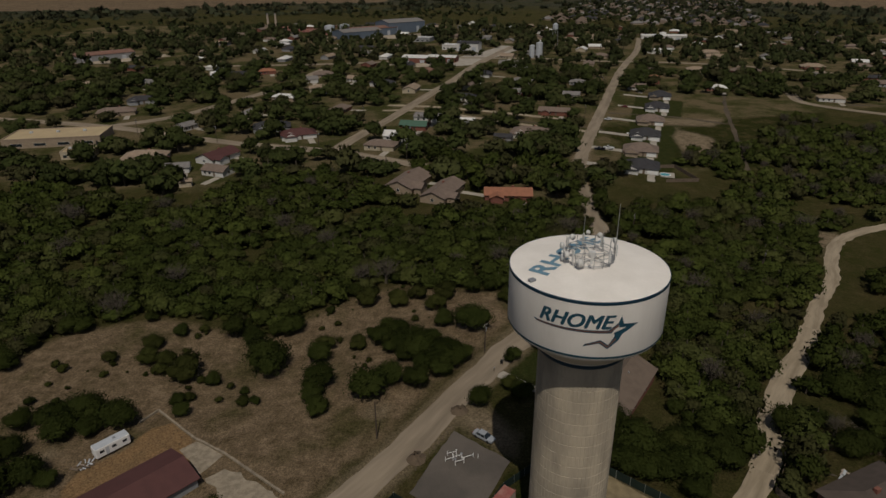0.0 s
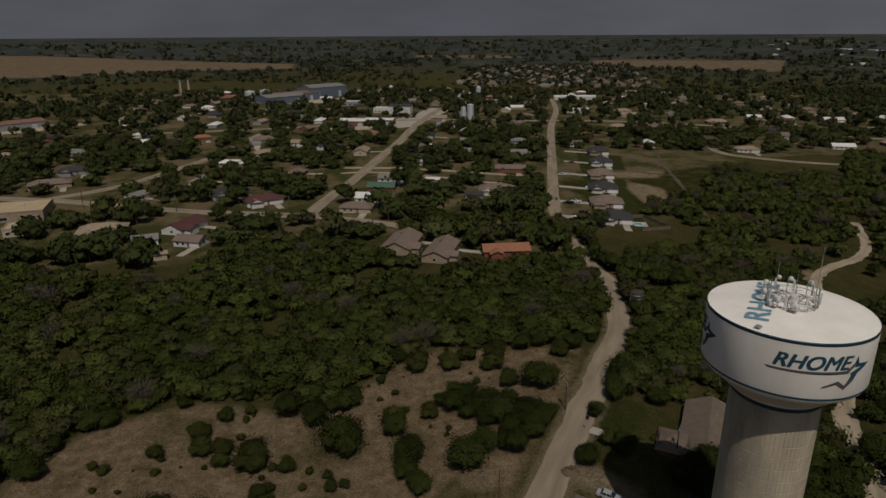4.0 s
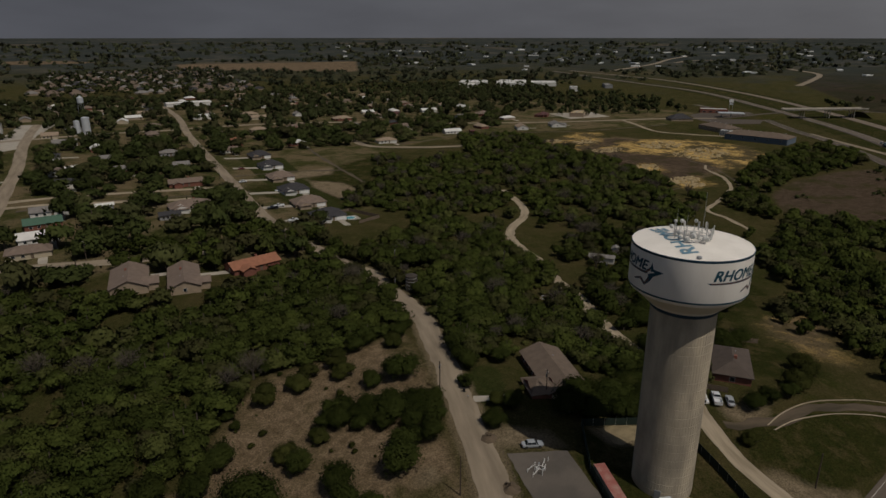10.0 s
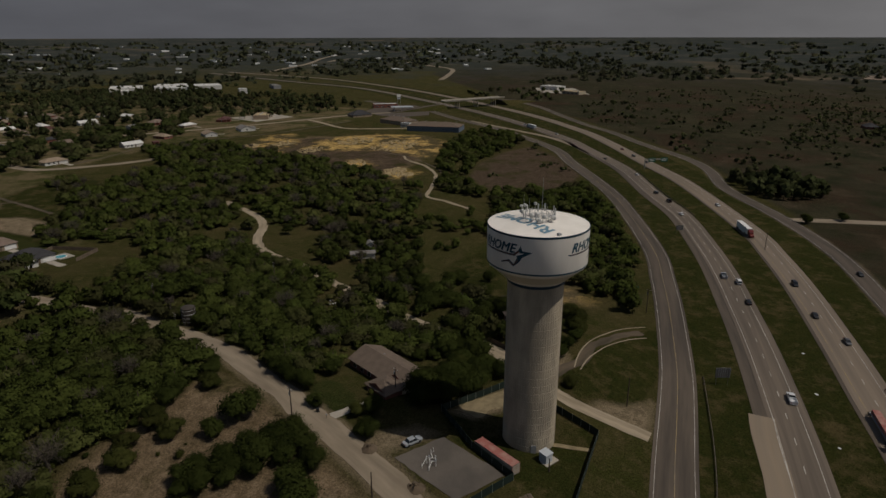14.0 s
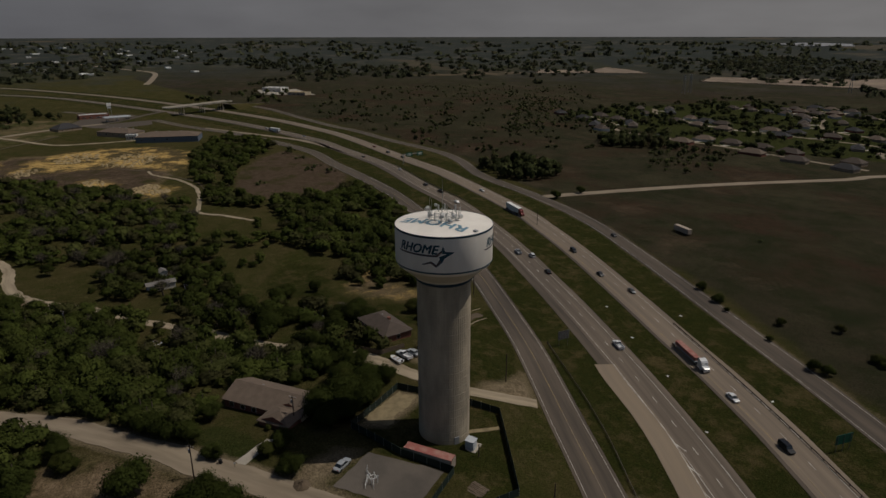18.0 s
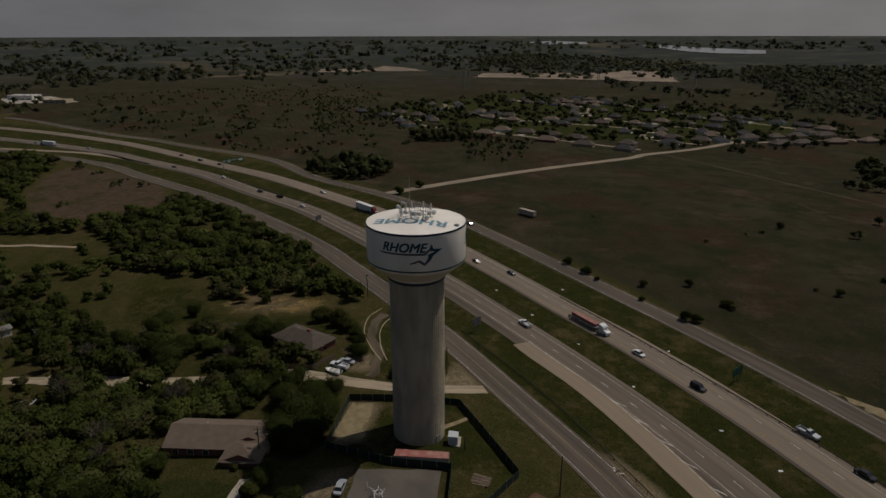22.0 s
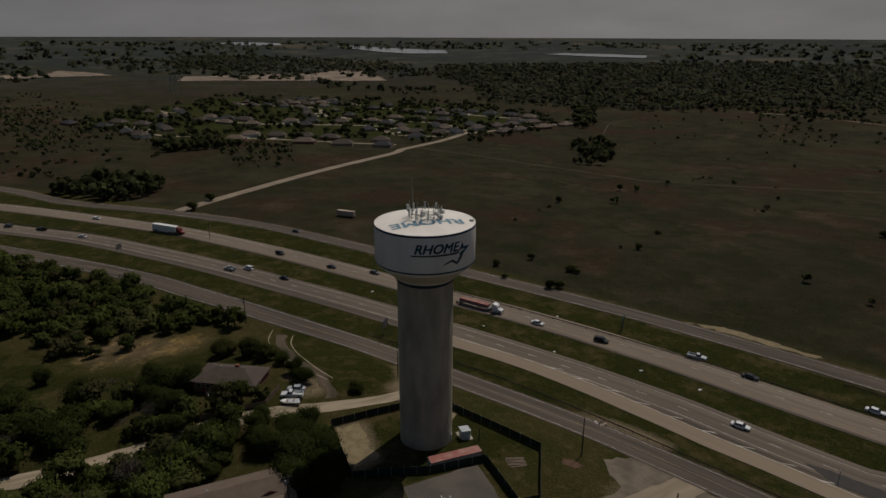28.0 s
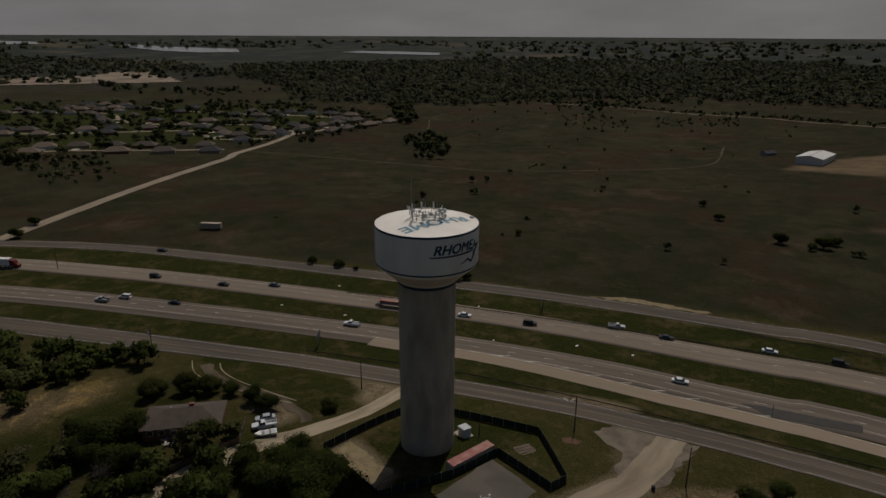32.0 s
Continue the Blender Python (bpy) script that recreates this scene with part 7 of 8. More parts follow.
# the two houses beside the tower
brick_house = house(18, 42.2, 58.0 + 180, 23.5, 11.0, "umber", "brick", "gable", detail=2, label="low red brick house with a brown shingle roof beside the tower", chimney=False, wing=(7.2, 6.5, 8.4, "hip"))
opening(brick_house, "garage_door", 1, -3.4, 0.05, 2.8, 2.2, 23.5, 11.0, WALL["cream"], "cream garage door")
house(58.1, 10.5, 26.5 + 180, 17.5, 9.6, "bark", "brick", "hip", detail=2, label="low brown-roofed house behind a dark garden fence", chimney=True)
fence([(91.1, 15), (80.5, 26.6), (51.0, 26.1), (41.7, 13.1), (44.9, 5.3)], 1.6, 3.0, "dark weathered garden fence", M["wood"], "garden_fence")
house(-81.4, 8.6, 48.5, 25, 11.4, "maroon", "grey", "gable", detail=2, label="long low house with a maroon metal roof", rise=1.6)
def low_wall(points, tall, thick, label):
    x0, y0 = points[0]
    base = Vector((x0, y0, H(x0, y0)))
    w = holder("garden_wall", Matrix.Translation(base), label, "wall")
    for (ax, ay), (bx, by) in zip(points, points[1:]):
        k = max(1, round(math.hypot(bx - ax, by - ay) / 2.4))
        for i in range(k):
            x, y = ax + (bx - ax) * (i + 0.5) / k, ay + (by - ay) * (i + 0.5) / k
            part("slab", box(B(), x - x0, y - y0, H(x, y) - base.z - 0.1, math.hypot(bx - ax, by - ay) / k - 0.05, thick, tall + 0.1 + 0.08 * (i % 2), math.degrees(math.atan2(by - ay, bx - ax)), 0.03), M["stone"], w)
    return w


M["stone"] = mat("pale_rubble_stone", (0.30, 0.25, 0.18), 0.95, vary=0.25, scale=0.8, fine=5, bump=0.3, second=(0.2, 0.165, 0.12))
low_wall([(-90, 33.8), (-87.5, 38.2), (-75.6, 28.6), (-66.7, 23.2), (-51.1, 11.5)], 0.45, 0.4, "low pale stone wall round the yard of the house")
patch("pavement_slab", [(-77, 24.8), (-74.4, 27.7), (-66.6, 22.7), (-69.8, 17.5)], M["stone"], "pale cracked concrete slab beside the house", "pavement", 0.07, 0.15)
patch("pavement_slab", [(-68.4, 16.5), (-66.9, 18.3), (-63.4, 18.7), (-51, 10.2), (-56.7, 5.9), (-62.6, 10.2)], M["stone"], "pale broken concrete drive of the house", "driveway", 0.07, 0.4)

ROW_NEW = [(133.4, 421.9, -15, 16, 13, "dark", "tan"), (119.9, 380.2, -15, 16, 13, "dark", "white"), (104.2, 338.3, -15, 17, 13, "brown", "tan"), (91, 299.8, -15, 17, 13, "dark", "white"), (79.6, 264.6, -15, 18, 13, "brown", "tan"), (72.2, 233.7, -15, 17, 13, "dark", "white")]
for x, y, a, L, W, r, w in ROW_NEW:
    house(x, y, a, L, W, r, w, "hip", garage=True, rise=3.2, wing=(-4.5, 6.0, 6.5))
    d = Vector((-1, 0.27)).normalized()
    p, q = Vector((x, y)) + d * 9, Vector((x, y)) + d * 27
    n = Vector((-d.y, d.x)) * 2.6
    patch("pavement_drive", [tuple(p + n), tuple(q + n), tuple(q - n), tuple(p - n)], M["concrete"], "pale concrete driveway", "driveway", 0.08, 0.05)
for i, (x, y, c) in enumerate(((83.8, 304.5, "white"), (63, 268.4, "white"), (76.9, 338.8, "white"), (57.6, 265.9, "black"), (97.3, 381.3, "red"), (53.6, 237.1, "white"))):
    vehicle(x, y, 165, "pickup" if i % 2 else "sedan", c, "parked car on a concrete driveway", group="parked vehicles")

OLD_TOWN = [(-185.8, 245, 10, 22, 13, "tan", "tan", "hip"), (-147.4, 246.6, 65, 20, 12, "maroon", "white", "gable"), (-138.7, 222, -20, 13, 9, "brown", "white", "gable"), (-160.5, 226.2, 15, 11, 8, "grey", "white", "gable"), (-114.8, 289.9, 20, 20, 12, "maroon", "white", "hip"), (-135.5, 308.4, 15, 22, 13, "dark", "grey", "hip"), (-189.9, 310.4, 65, 11, 8, "grey", "white", "gable"), (-252.4, 386.2, 15, 20, 11, "dark", "grey", "hip"), (-253.2, 348.4, 20, 24, 11, "brown", "tan", "hip"), (-232.8, 492.3, 15, 14, 9, "white", "white", "gable"), (-213.1, 491.1, 15, 17, 10, "dark", "white", "gable"), (-195.1, 508.7, 15, 15, 9, "orange", "brick", "hip")]
TOWN_2 = [(-148.6, 466, 15, 17, 10, "grey", "white", "gable"), (-130.5, 428.3, 15, 16, 10, "tan", "cream", "hip"), (-139.7, 490.5, 15, 18, 11, "brown", "tan", "hip"), (-101.3, 353.7, 75, 17, 10, "brown", "brick", "hip"), (-41.9, 196.6, 70, 23, 13, "brown", "tan", "gable"), (-26, 184.3, 69, 24, 11, "brown", "tan", "gable"), (2.2, 183.7, -2, 20, 9.5, "orange", "brick", "gable"), (-61.6, 260.1, -15, 17, 10, "brown", "cream", "hip"), (-54, 278.5, -10, 16, 10, "white", "white", "gable"), (-46.8, 300.8, -10, 16, 10, "green", "brick", "gable"), (-39, 321.2, -15, 17, 9, "grey", "white", "gable"), (22.2, 291.7, -15, 22, 13, "brown", "white", "hip")]
TOWN_3 = [(5.5, 278.1, -15, 10, 6, "dark", "grey", "gable"), (43.1, 348.3, -15, 20, 9, "brown", "brick", "gable"), (63.1, 405.1, -15, 12, 9, "grey", "white", "gable"), (89.2, 518.4, -15, 12, 9, "dark", "white", "gable"), (76.4, 459.3, -15, 13, 9, "grey", "grey", "hip"), (-17.2, 382.5, -15, 17, 10, "dark", "white", "hip"), (-12.7, 421.7, 75, 13, 9, "brown", "white", "gable"), (25.3, 544.4, -15, 18, 11, "grey", "white", "gable"), (26.8, 595.7, -15, 13, 11, "tan", "cream", "gable"), (206.6, 690.4, -10, 26, 12, "white", "white", "gable"), (264.3, 690.2, -10, 20, 11, "tan", "cream", "hip"), (202.1, 550.3, -15, 16, 10, "tan", "tan", "hip")]
TOWN_4 = [(247.9, 547.6, -15, 26, 11, "brown", "brick", "hip"), (330.9, 589.1, -15, 22, 12, "tan", "brick", "hip"), (384.8, 598.9, -15, 20, 11, "brown", "tan", "hip"), (418.4, 596.6, -15, 18, 11, "maroon", "tan", "hip"), (479.6, 600.7, -15, 22, 11, "white", "white", "gable"), (516.3, 698.9, -15, 20, 11, "brown", "brick", "hip"), (262.4, 420.7, -15, 18, 10, "tan", "white", "hip"), (356.5, 428.8, -20, 18, 10, "white", "white", "gable"), (441, 405.2, 50, 18, 12, "tan", "white", "gable"), (488.1, 394.1, 50, 19, 13, "grey", "white", "gable"), (551.4, 463.7, 20, 24, 12, "maroon", "brick", "hip"), (505.3, 525.5, 10, 22, 12, "brown", "brick", "hip")]
for rows in (OLD_TOWN, TOWN_2, TOWN_3, TOWN_4):
    for x, y, a, L, W, r, w, k in rows:
        house(x, y, a, L, W, r, w, k, wing=(-L * 0.25, 5.0, W * 0.55) if L > 18 else None, chimney=L > 19)
house(146, 485.7, -15, 9, 8, "orange", "brick", "hip", 2, label="narrow two-storey brick house with an orange roof")
for x, y, a, L, W, r, w in ((-173.8, 239, 15, 6, 4, "maroon", "brick"), (-147.7, 203.5, 15, 5.5, 4, "tan", "cream"), (-14.5, 314.6, -15, 8.5, 5.5, "white", "grey"), (-0.1, 429.2, -15, 7, 5, "white", "white"), (129.4, 98.7, -64, 11, 3.2, "grey", "white"), (145.1, 101.6, 30, 3.6, 3.0, "grey", "white"), (372.7, 415.4, -20, 5, 4, "maroon", "brick")):
    house(x, y, a, L, W, r, w, "gable", detail=0, name="shed", label=f"small {SIDES[w]} shed with a {COLOUR[r]} roof", rise=0.8)
flat_block(-253.9, 282.3, 12, 52, 26, 5.0, "gold", "tan", "wide tan building with a sandy flat roof")
flat_block(-225.2, 252.4, 12, 16, 12, 4.0, "gold", "cream", "low cream annex with a sandy flat roof")
hall(-396.3, 603.9, 50, 60, 22, 6, "rust", "grey", label="long grey warehouse with a streaked roof")
hall(-108.3, 880.9, 40, 62, 34, 15, "grey", "blue", label="large blue-grey metal mill building")
hall(-159.4, 815.2, 40, 60, 30, 9, "grey", "blue", label="wide grey metal mill shed")
hall(-144.8, 842.2, 40, 70, 24, 10, "rust", "blue", label="rusty-roofed metal shed at the mill")
hall(-62.6, 563.1, -15, 26, 17, 4.5, "white", "brick", label="red brick station building with a white roof", name="station_building")
hall(-37.4, 561.3, -15, 28, 13, 4.5, "white", "brick", label="red brick hall with a white roof", name="station_building")
house(-47.9, 486.6, -15, 17, 13, "rust", "brick", "hip", label="square red brick house with a rusty hip roof")
hall(-11.6, 646.5, -15, 24, 16, 8.5, "dark", "white", label="tall white hall with a dark roof", name="hall")
flat_block(-30.8, 659.3, -15, 18, 16, 5, "white", "white", "low white building with a white flat roof")
flat_block(-69.2, 748.7, -15, 26, 16, 5, "white", "grey", "low grey building with a white roof")
hall(257.4, 852.9, -8, 60, 14, 5, "white", "white", label="long low white shed")
for x, y, L, W, t in ((876.7, 896, 70, 55, 8), (925.9, 835.9, 110, 60, 8), (979.6, 795.4, 60, 50, 7), (829.4, 868.3, 40, 30, 6)):
    flat_block(x, y, 40, L, W, t, "white", "white", "wide white factory hall with a flat roof", "factory")
flat_block(591.3, 433.9, 22, 34, 18, 5, "gold", "tan", "tan shop building with a sandy flat roof")
flat_block(905, 666.7, 40, 20, 14, 8, "white", "white", "tall white shop building")
flat_block(1026.1, 671.9, 40, 50, 14, 6, "grey", "grey", "long grey shop building")
hall(546.9, 191.4, 92, 58, 26, 5.5, "umber", "blue", "hip", label="long dark-roofed metal warehouse beside the highway", rise=3.5)
hall(589.1, 250.1, 63, 42, 22, 4.5, "umber", "tan", "hip", label="low brown-roofed storage hall beside a dirt road", rise=3.5)
flat_block(561.8, 231.3, 92, 10, 8, 4.5, "white", "white", "small white annex between two warehouses")
house(641.5, 323.3, -42, 26, 18, "dark", "tan", "hip", label="wide house with a charcoal hip roof", rise=5)
flat_block(751.4, 331.3, -60, 34, 14, 5.0, "white", "brick", "red brick fuel station shop with a white flat roof")
flat_block(1131, 137.6, 60, 40, 26, 7, "white", "white", "white roadside service building")
flat_block(1046.1, 90, 60, 36, 20, 5, "gold", "cream", "cream roadside service building")
hall(-204.3, -531.1, 62, 40, 22, 6, "white", "white", label="white metal barn on open fields", name="barn")
house(-172.2, -568.7, 30, 12, 8, "dark", "grey", "gable", label="small dark shed beside the white barn", name="shed")


def canopy(x, y, turn):
    c = holder("fuel_canopy", pose(x, y, H(x, y), 0, 0, turn), "flat grey fuel canopy on steel posts", "canopy")
    part("roof", box(B(), 0, 0, 5.0, 30, 14, 1.0, 0, 0.05), M["pale_grey"], c)
    for i in (-11, 0, 11):
        for j in (-4, 4):
            part("post", box(B(), i, j, 0, 0.5, 0.5, 5.0), M["metal"], c)
        part("pump", box(B(), i, 0, 0, 1.0, 0.6, 1.7, 0, 0.05), M["white_paint"], c)
    return c


canopy(713.5, 291.5, -60)


def pole_sign(x, y, turn):
    s = holder("pole_sign", pose(x, y, H(x, y), 0, 0, turn), "tall white roadside sign on two steel poles", "sign")
    for i in (-2.0, 2.0):
        part("pole", rod(B(), (i, 0, -0.3), (i, 0, 17), 0.22, 8), M["metal"], s)
    part("panel", box(B(), 0, 0, 12.5, 5.6, 0.5, 4.0, 0, 0.05), M["white_paint"], s)
    part("panel", box(B(), 0, 0, 9.6, 4.6, 0.5, 2.2, 0, 0.05), M["pale_grey"], s)
    return s


pole_sign(774.4, 318.3, -60)


def storage_tank(x, y, r, tall, label, group="", shell="pale_grey"):
    t = holder("storage_tank", pose(x, y, H(x, y)), label, "tank", group)
    part("shell", lathe(B(), [(r, -0.3), (r, tall), (0.02, tall + r * 0.28)], 28), M[shell], t, smooth_shade=False)
    for k in range(4):
        part("hoop", lathe(B(), [(r + 0.01, tall * (k + 1) / 4.6), (r + 0.06, tall * (k + 1) / 4.6 + 0.08), (r + 0.01, tall * (k + 1) / 4.6 + 0.16)], 28), M["galv"], t)
    for s in (-0.25, 0.25):
        part("ladder_rail", rod(B(), (-r - 0.15, s, 0), (-r - 0.15, s, tall), 0.03, 4), M["galv"], t)
    return t


storage_tank(35.6, 122.3, 2.3, 6.2, "round dark grey corrugated water tank beside the street", "", "rail_steel")
storage_tank(60.3, 608.8, 3.4, 15, "tall grey grain silo in the town", "silos")
storage_tank(53.2, 610.5, 2.6, 12, "tall grey grain silo in the town", "silos")
storage_tank(-207.3, 867.7, 7, 11, "wide pale storage tank at the mill", "mill tanks")
storage_tank(-188.9, 885.7, 7, 11, "wide pale storage tank at the mill", "mill tanks")
for x, y in ((-331.5, 995.5), (-319.8, 998.6)):
    t = holder("chimney_stack", pose(x, y, H(x, y)), "tall pale chimney stack far off", "chimney", "mill stacks")
    part("stack", rod(B(), (0, 0, -1), (0, 0, 19), 1.9, 12, 1.5), M["tan_steel"], t)
    part("cap", rod(B(), (0, 0, 18.5), (0, 0, 19.5), 1.8, 12), M["metal"], t)
for x, y, a, L in ((-288.5, 943.1, 10, 40), (-255.3, 901.3, 10, 60), (-231.1, 891, 12, 40), (-202.7, 844.8, 20, 26)):
    bm = box(B(), x, y, H(x, y) + 0.9, L, 3, 3.2, a, 0.1)
    tagged(part("rail_wagon", bm, M["rust_red"]), "row of red rail wagons at the mill", "wagon", "rail wagons")
t = holder("standpipe", pose(93.8, 743.2, H(93.8, 743.2)), "old pale elevated water tank on legs", "water tower")
part("tank", lathe(B(), [(0.3, 17), (3.2, 18.5), (3.2, 24), (0.02, 26)], 24), M["pale_grey"], t)
for i in range(4):
    a = i * math.pi / 2
    part("leg", rod(B(), (4 * math.cos(a), 4 * math.sin(a), -0.5), (2.6 * math.cos(a), 2.6 * math.sin(a), 18.5), 0.25, 6), M["metal"], t)


def pool(x, y, turn):
    p = holder("swimming_pool", pose(x, y, H(x, y), 0, 0, turn), "round blue swimming pool set in a pale deck", "pool")
    part("deck", box(B(), 0, 0, -0.1, 9, 8, 0.25, 0, 0.03), M["concrete"], p)
    part("rim", lathe(B(), [(2.7, 0.1), (2.75, 0.32), (2.5, 0.34), (2.45, 0.1)], 28), M["white_paint"], p)
    part("water", lathe(B(), [(2.5, 0.22), (0.02, 0.22)], 28), mat("pool_water", (0.10, 0.36, 0.42), 0.05, vary=0.1, scale=2, spec=0.5), p, "clear blue water")
    return p


pool(82.5, 227, -15)
fence([(74, 235.5), (91, 240.5), (96.5, 219.5), (79.5, 215)], 1.8, 3.0, "dark wooden privacy fence", M["wood"], "garden_fence")

# ---- the housing estate across the fields ----
rng = random.Random(31)
ESTATE = [[(731.9, -300.1), (640, -316.9), (563, -297), (457, -366), (397, -396), (345, -425)], [(848, -479), (744.4, -437.7), (619.3, -455.4), (540, -510), (470, -550), (408, -497), (350, -520)], [(856, -626), (717, -667), (600, -590), (506, -605), (423, -622), (338, -575)], [(345, -560), (318, -643), (294, -710)], [(820, -720), (700, -745), (560, -720), (412, -732), (330, -720)]]
COLOURS = ("bark", "dark", "bark", "dark", "umber", "bark")
for lane_pts in ESTATE:
    l = smooth(lane_pts, 6)
    road("road_estate", l, 7, M["chip"], "pale estate street", lift=0.1)
    for side in (-1, 1):
        off = side_step(l, side * 22)
        seg = np.r_[0, np.cumsum(np.linalg.norm(np.diff(off, axis=0), axis=1))]
        s = rng.uniform(4, 14)
        while s < seg[-1]:
            x, y = (float(np.interp(s, seg, off[:, k])) for k in (0, 1))
            i = min(len(l) - 2, int(s / seg[-1] * len(l)))
            a = math.degrees(math.atan2(*(l[i + 1] - l[i])[::-1]))
            if all(math.hypot(x - u, y - v) > 21 for u, v, _ in HOUSES) and rng.random() < 0.66:
                c = rng.choice(COLOURS)
                house(x, y, a + (180 if side < 0 else 0) + rng.uniform(-8, 8), rng.uniform(17, 23), rng.uniform(11, 13), c, rng.choice(("tan", "brick", "tan", "white")), "hip", rise=3.6, detail=0, label=f"brick estate house with a {COLOUR[c]} hip roof")
                if rng.random() < 0.7:
                    d = Vector((l[i][0] - x, l[i][1] - y)).normalized()
                    n = Vector((-d.y, d.x)) * 3
                    c0, c1 = Vector((x, y)) + d * 7, Vector((l[i][0], l[i][1])) - d * 3
                    patch("pavement_drive", [tuple(c0 + n), tuple(c1 + n), tuple(c1 - n), tuple(c0 - n)], M["concrete"], "pale concrete driveway", "driveway", 0.08, 0.05)
            s += rng.uniform(26, 42)

# more roofs of the old town, filling its blocks
rng = random.Random(17)
for i in range(420):
    x, y = rng.uniform(-330, 560), rng.uniform(340, 1000)
    if any(math.hypot(x - a, y - b) < 34 for a, b, _ in HOUSES) or min(float(near_line(np.array(x), np.array(y), [tuple(p) for p in l[::3]])) for l, _ in ROADS) < 17:
        continue
    if inside(np.array(x), np.array(y), W_FAR) or inside(np.array(x), np.array(y), GOLD) or (x > 120 and y < 430):
        continue
    c = rng.choice(("brown", "grey", "dark", "tan", "white", "brown", "grey", "white", "tan"))
    house(x, y, -15 + rng.choice((1.3, 90.7)) + rng.uniform(-6, 6), rng.uniform(13, 19), rng.uniform(8.5, 11), c, rng.choice(("white", "tan", "brick", "cream", "grey")), rng.choice(("hip", "gable")), detail=1 if y < 520 else 0)
    if len(HOUSES) > 330:
        break
# the far estate beyond the railway, roofs only a few metres across in view
FAR_ROOFS = []
for i in range(420):
    y = rng.uniform(1090, 1760)
    x = rng.uniform(110, 500) + 0.3 * (y - 1090)
    if all(math.hypot(x - a, y - b) > 24 for a, b, _ in FAR_ROOFS):
        FAR_ROOFS.append((x, y, 12))
wallm, roofm = B(), {k: B() for k in ("grey", "dark", "umber")}
for x, y, _ in FAR_ROOFS[:210]:
    m = pose(x, y, H(x, y), 0, 0, rng.uniform(-20, 20))
    L, W = rng.uniform(15, 20), rng.uniform(11, 13)
    for bm, made in ((wallm, wall_mesh(L, W, 2.8, 0, "flat")), (roofm[rng.choice(("grey", "dark", "umber", "umber"))], roof_mesh(L, W, 2.8, 3.6, "hip"))):
        bmesh.ops.transform(made, matrix=m, verts=made.verts)
        me = bpy.data.meshes.new("tmp")
        made.to_mesh(me)
        made.free()
        bm.from_mesh(me)
        bpy.data.meshes.remove(me)
far_estate = tagged(part("far_houses", wallm, WALL["tan"]), "far estate of low brick houses with hip roofs", "houses", kind="stuff")
for k, bm in roofm.items():
    tagged(part("far_roofs", bm, ROOF[k], far_estate), kind="stuff")
patch("pavement_lot", [(-27.6, 528.6), (-5.4, 542.1), (20.2, 615.3), (58.6, 705.7), (27.5, 709.5), (0.9, 634.4), (-29.7, 579.3)], M["concrete"], "wide pale paved lot in the middle of town", "pavement", 0.06, 0.6)
patch("pavement_lot", [(-87.8, 532.2), (-29.5, 523.8), (-27.6, 548.1), (-89.7, 554.5)], M["gravel"], "pale gravel yard of the station", "pavement", 0.06, 0.6)
patch("pavement_lot", [(-222.3, 808.2), (-87.4, 793), (-58.7, 856.4), (-87.4, 848), (-193, 834.7)], M["gravel"], "pale gravel mill yard", "pavement", 0.06, 1.0)
patch("pavement_lot", [(-428.3, 573.5), (-375.5, 570.3), (-333.2, 627.8), (-353.7, 648.5)], M["gravel"], "pale gravel yard of the warehouse", "pavement", 0.06, 1.0)
patch("pavement_lot", [(556.5, 422.2), (611.7, 401.6), (635.8, 446.4), (580.7, 477.1)], M["concrete"], "pale paved lot round the shop", "pavement", 0.06, 0.4)
patch("pavement_lot", [(641.9, 272.9), (658, 304.4), (697.9, 338.9), (778.2, 343.6), (787.8, 297.4), (727.4, 255.7), (677.5, 241.3)], M["asphalt"], "pale paved forecourt", "pavement", 0.06, 0.4)
patch("pavement_lot", [(1039.8, 61.1), (1172.1, 102.3), (1163.7, 174.7), (1062.1, 154.3)], M["concrete"], "pale paved roadside lot", "pavement", 0.06, 0.4)
for l in ([(-50.8, 338.6), (-9.6, 331.6), (24.5, 323), (68.2, 312.6)], [(81.4, 359.7), (127.5, 359.4), (159.5, 340.6)], [(342.4, 415.8), (302, 406), (261.4, 406.4)], [(413.1, 389.4), (483.3, 347.9), (593.9, 313.1)], [(126, 228.9), (149.4, 310), (169.5, 381.3), (187.9, 437.6)]):
    tagged(ribbon("road_track", smooth(l, 5), 2.6, M["track"], lift=0.06, ragged=0.6), "tan dirt track", "track", kind="structure")


# ---- single trees and bushes ----
def off_houses(spots, extra=2.0):
    hs = np.array(HOUSES)
    return [(x, y) for x, y in spots if np.all(np.hypot(hs[:, 0] - x, hs[:, 1] - y) > hs[:, 2] + extra)]


YARD = [(3, -86, 51.5, 1.15), (4, -66, 54, 0.95), (1, -53.5, 57.5, 0.9), (1, -51.5, 46, 1.05), (2, -52.5, 41.5, 1.0), (1, -38.5, 40.5, 1.15), (1, -34.5, 45, 1.0), (2, -50, 35.5, 1.1), (0, -14.5, 69, 0.95), (2, -22.5, 71.5, 0.95), (3, -25, 81, 0.9), (3, -22, 88, 1.0), (1, 1, 88, 0.9), (1, -73, 66, 0.9), (1, -80, 71, 1.0), (3, -45, 87, 1.0), (3, -4, 85, 0.8), (2, -96, 72, 0.8), (3, -101, 66, 0.7), (3, -36, 86, 0.9), (3, -31, 89, 0.8)]
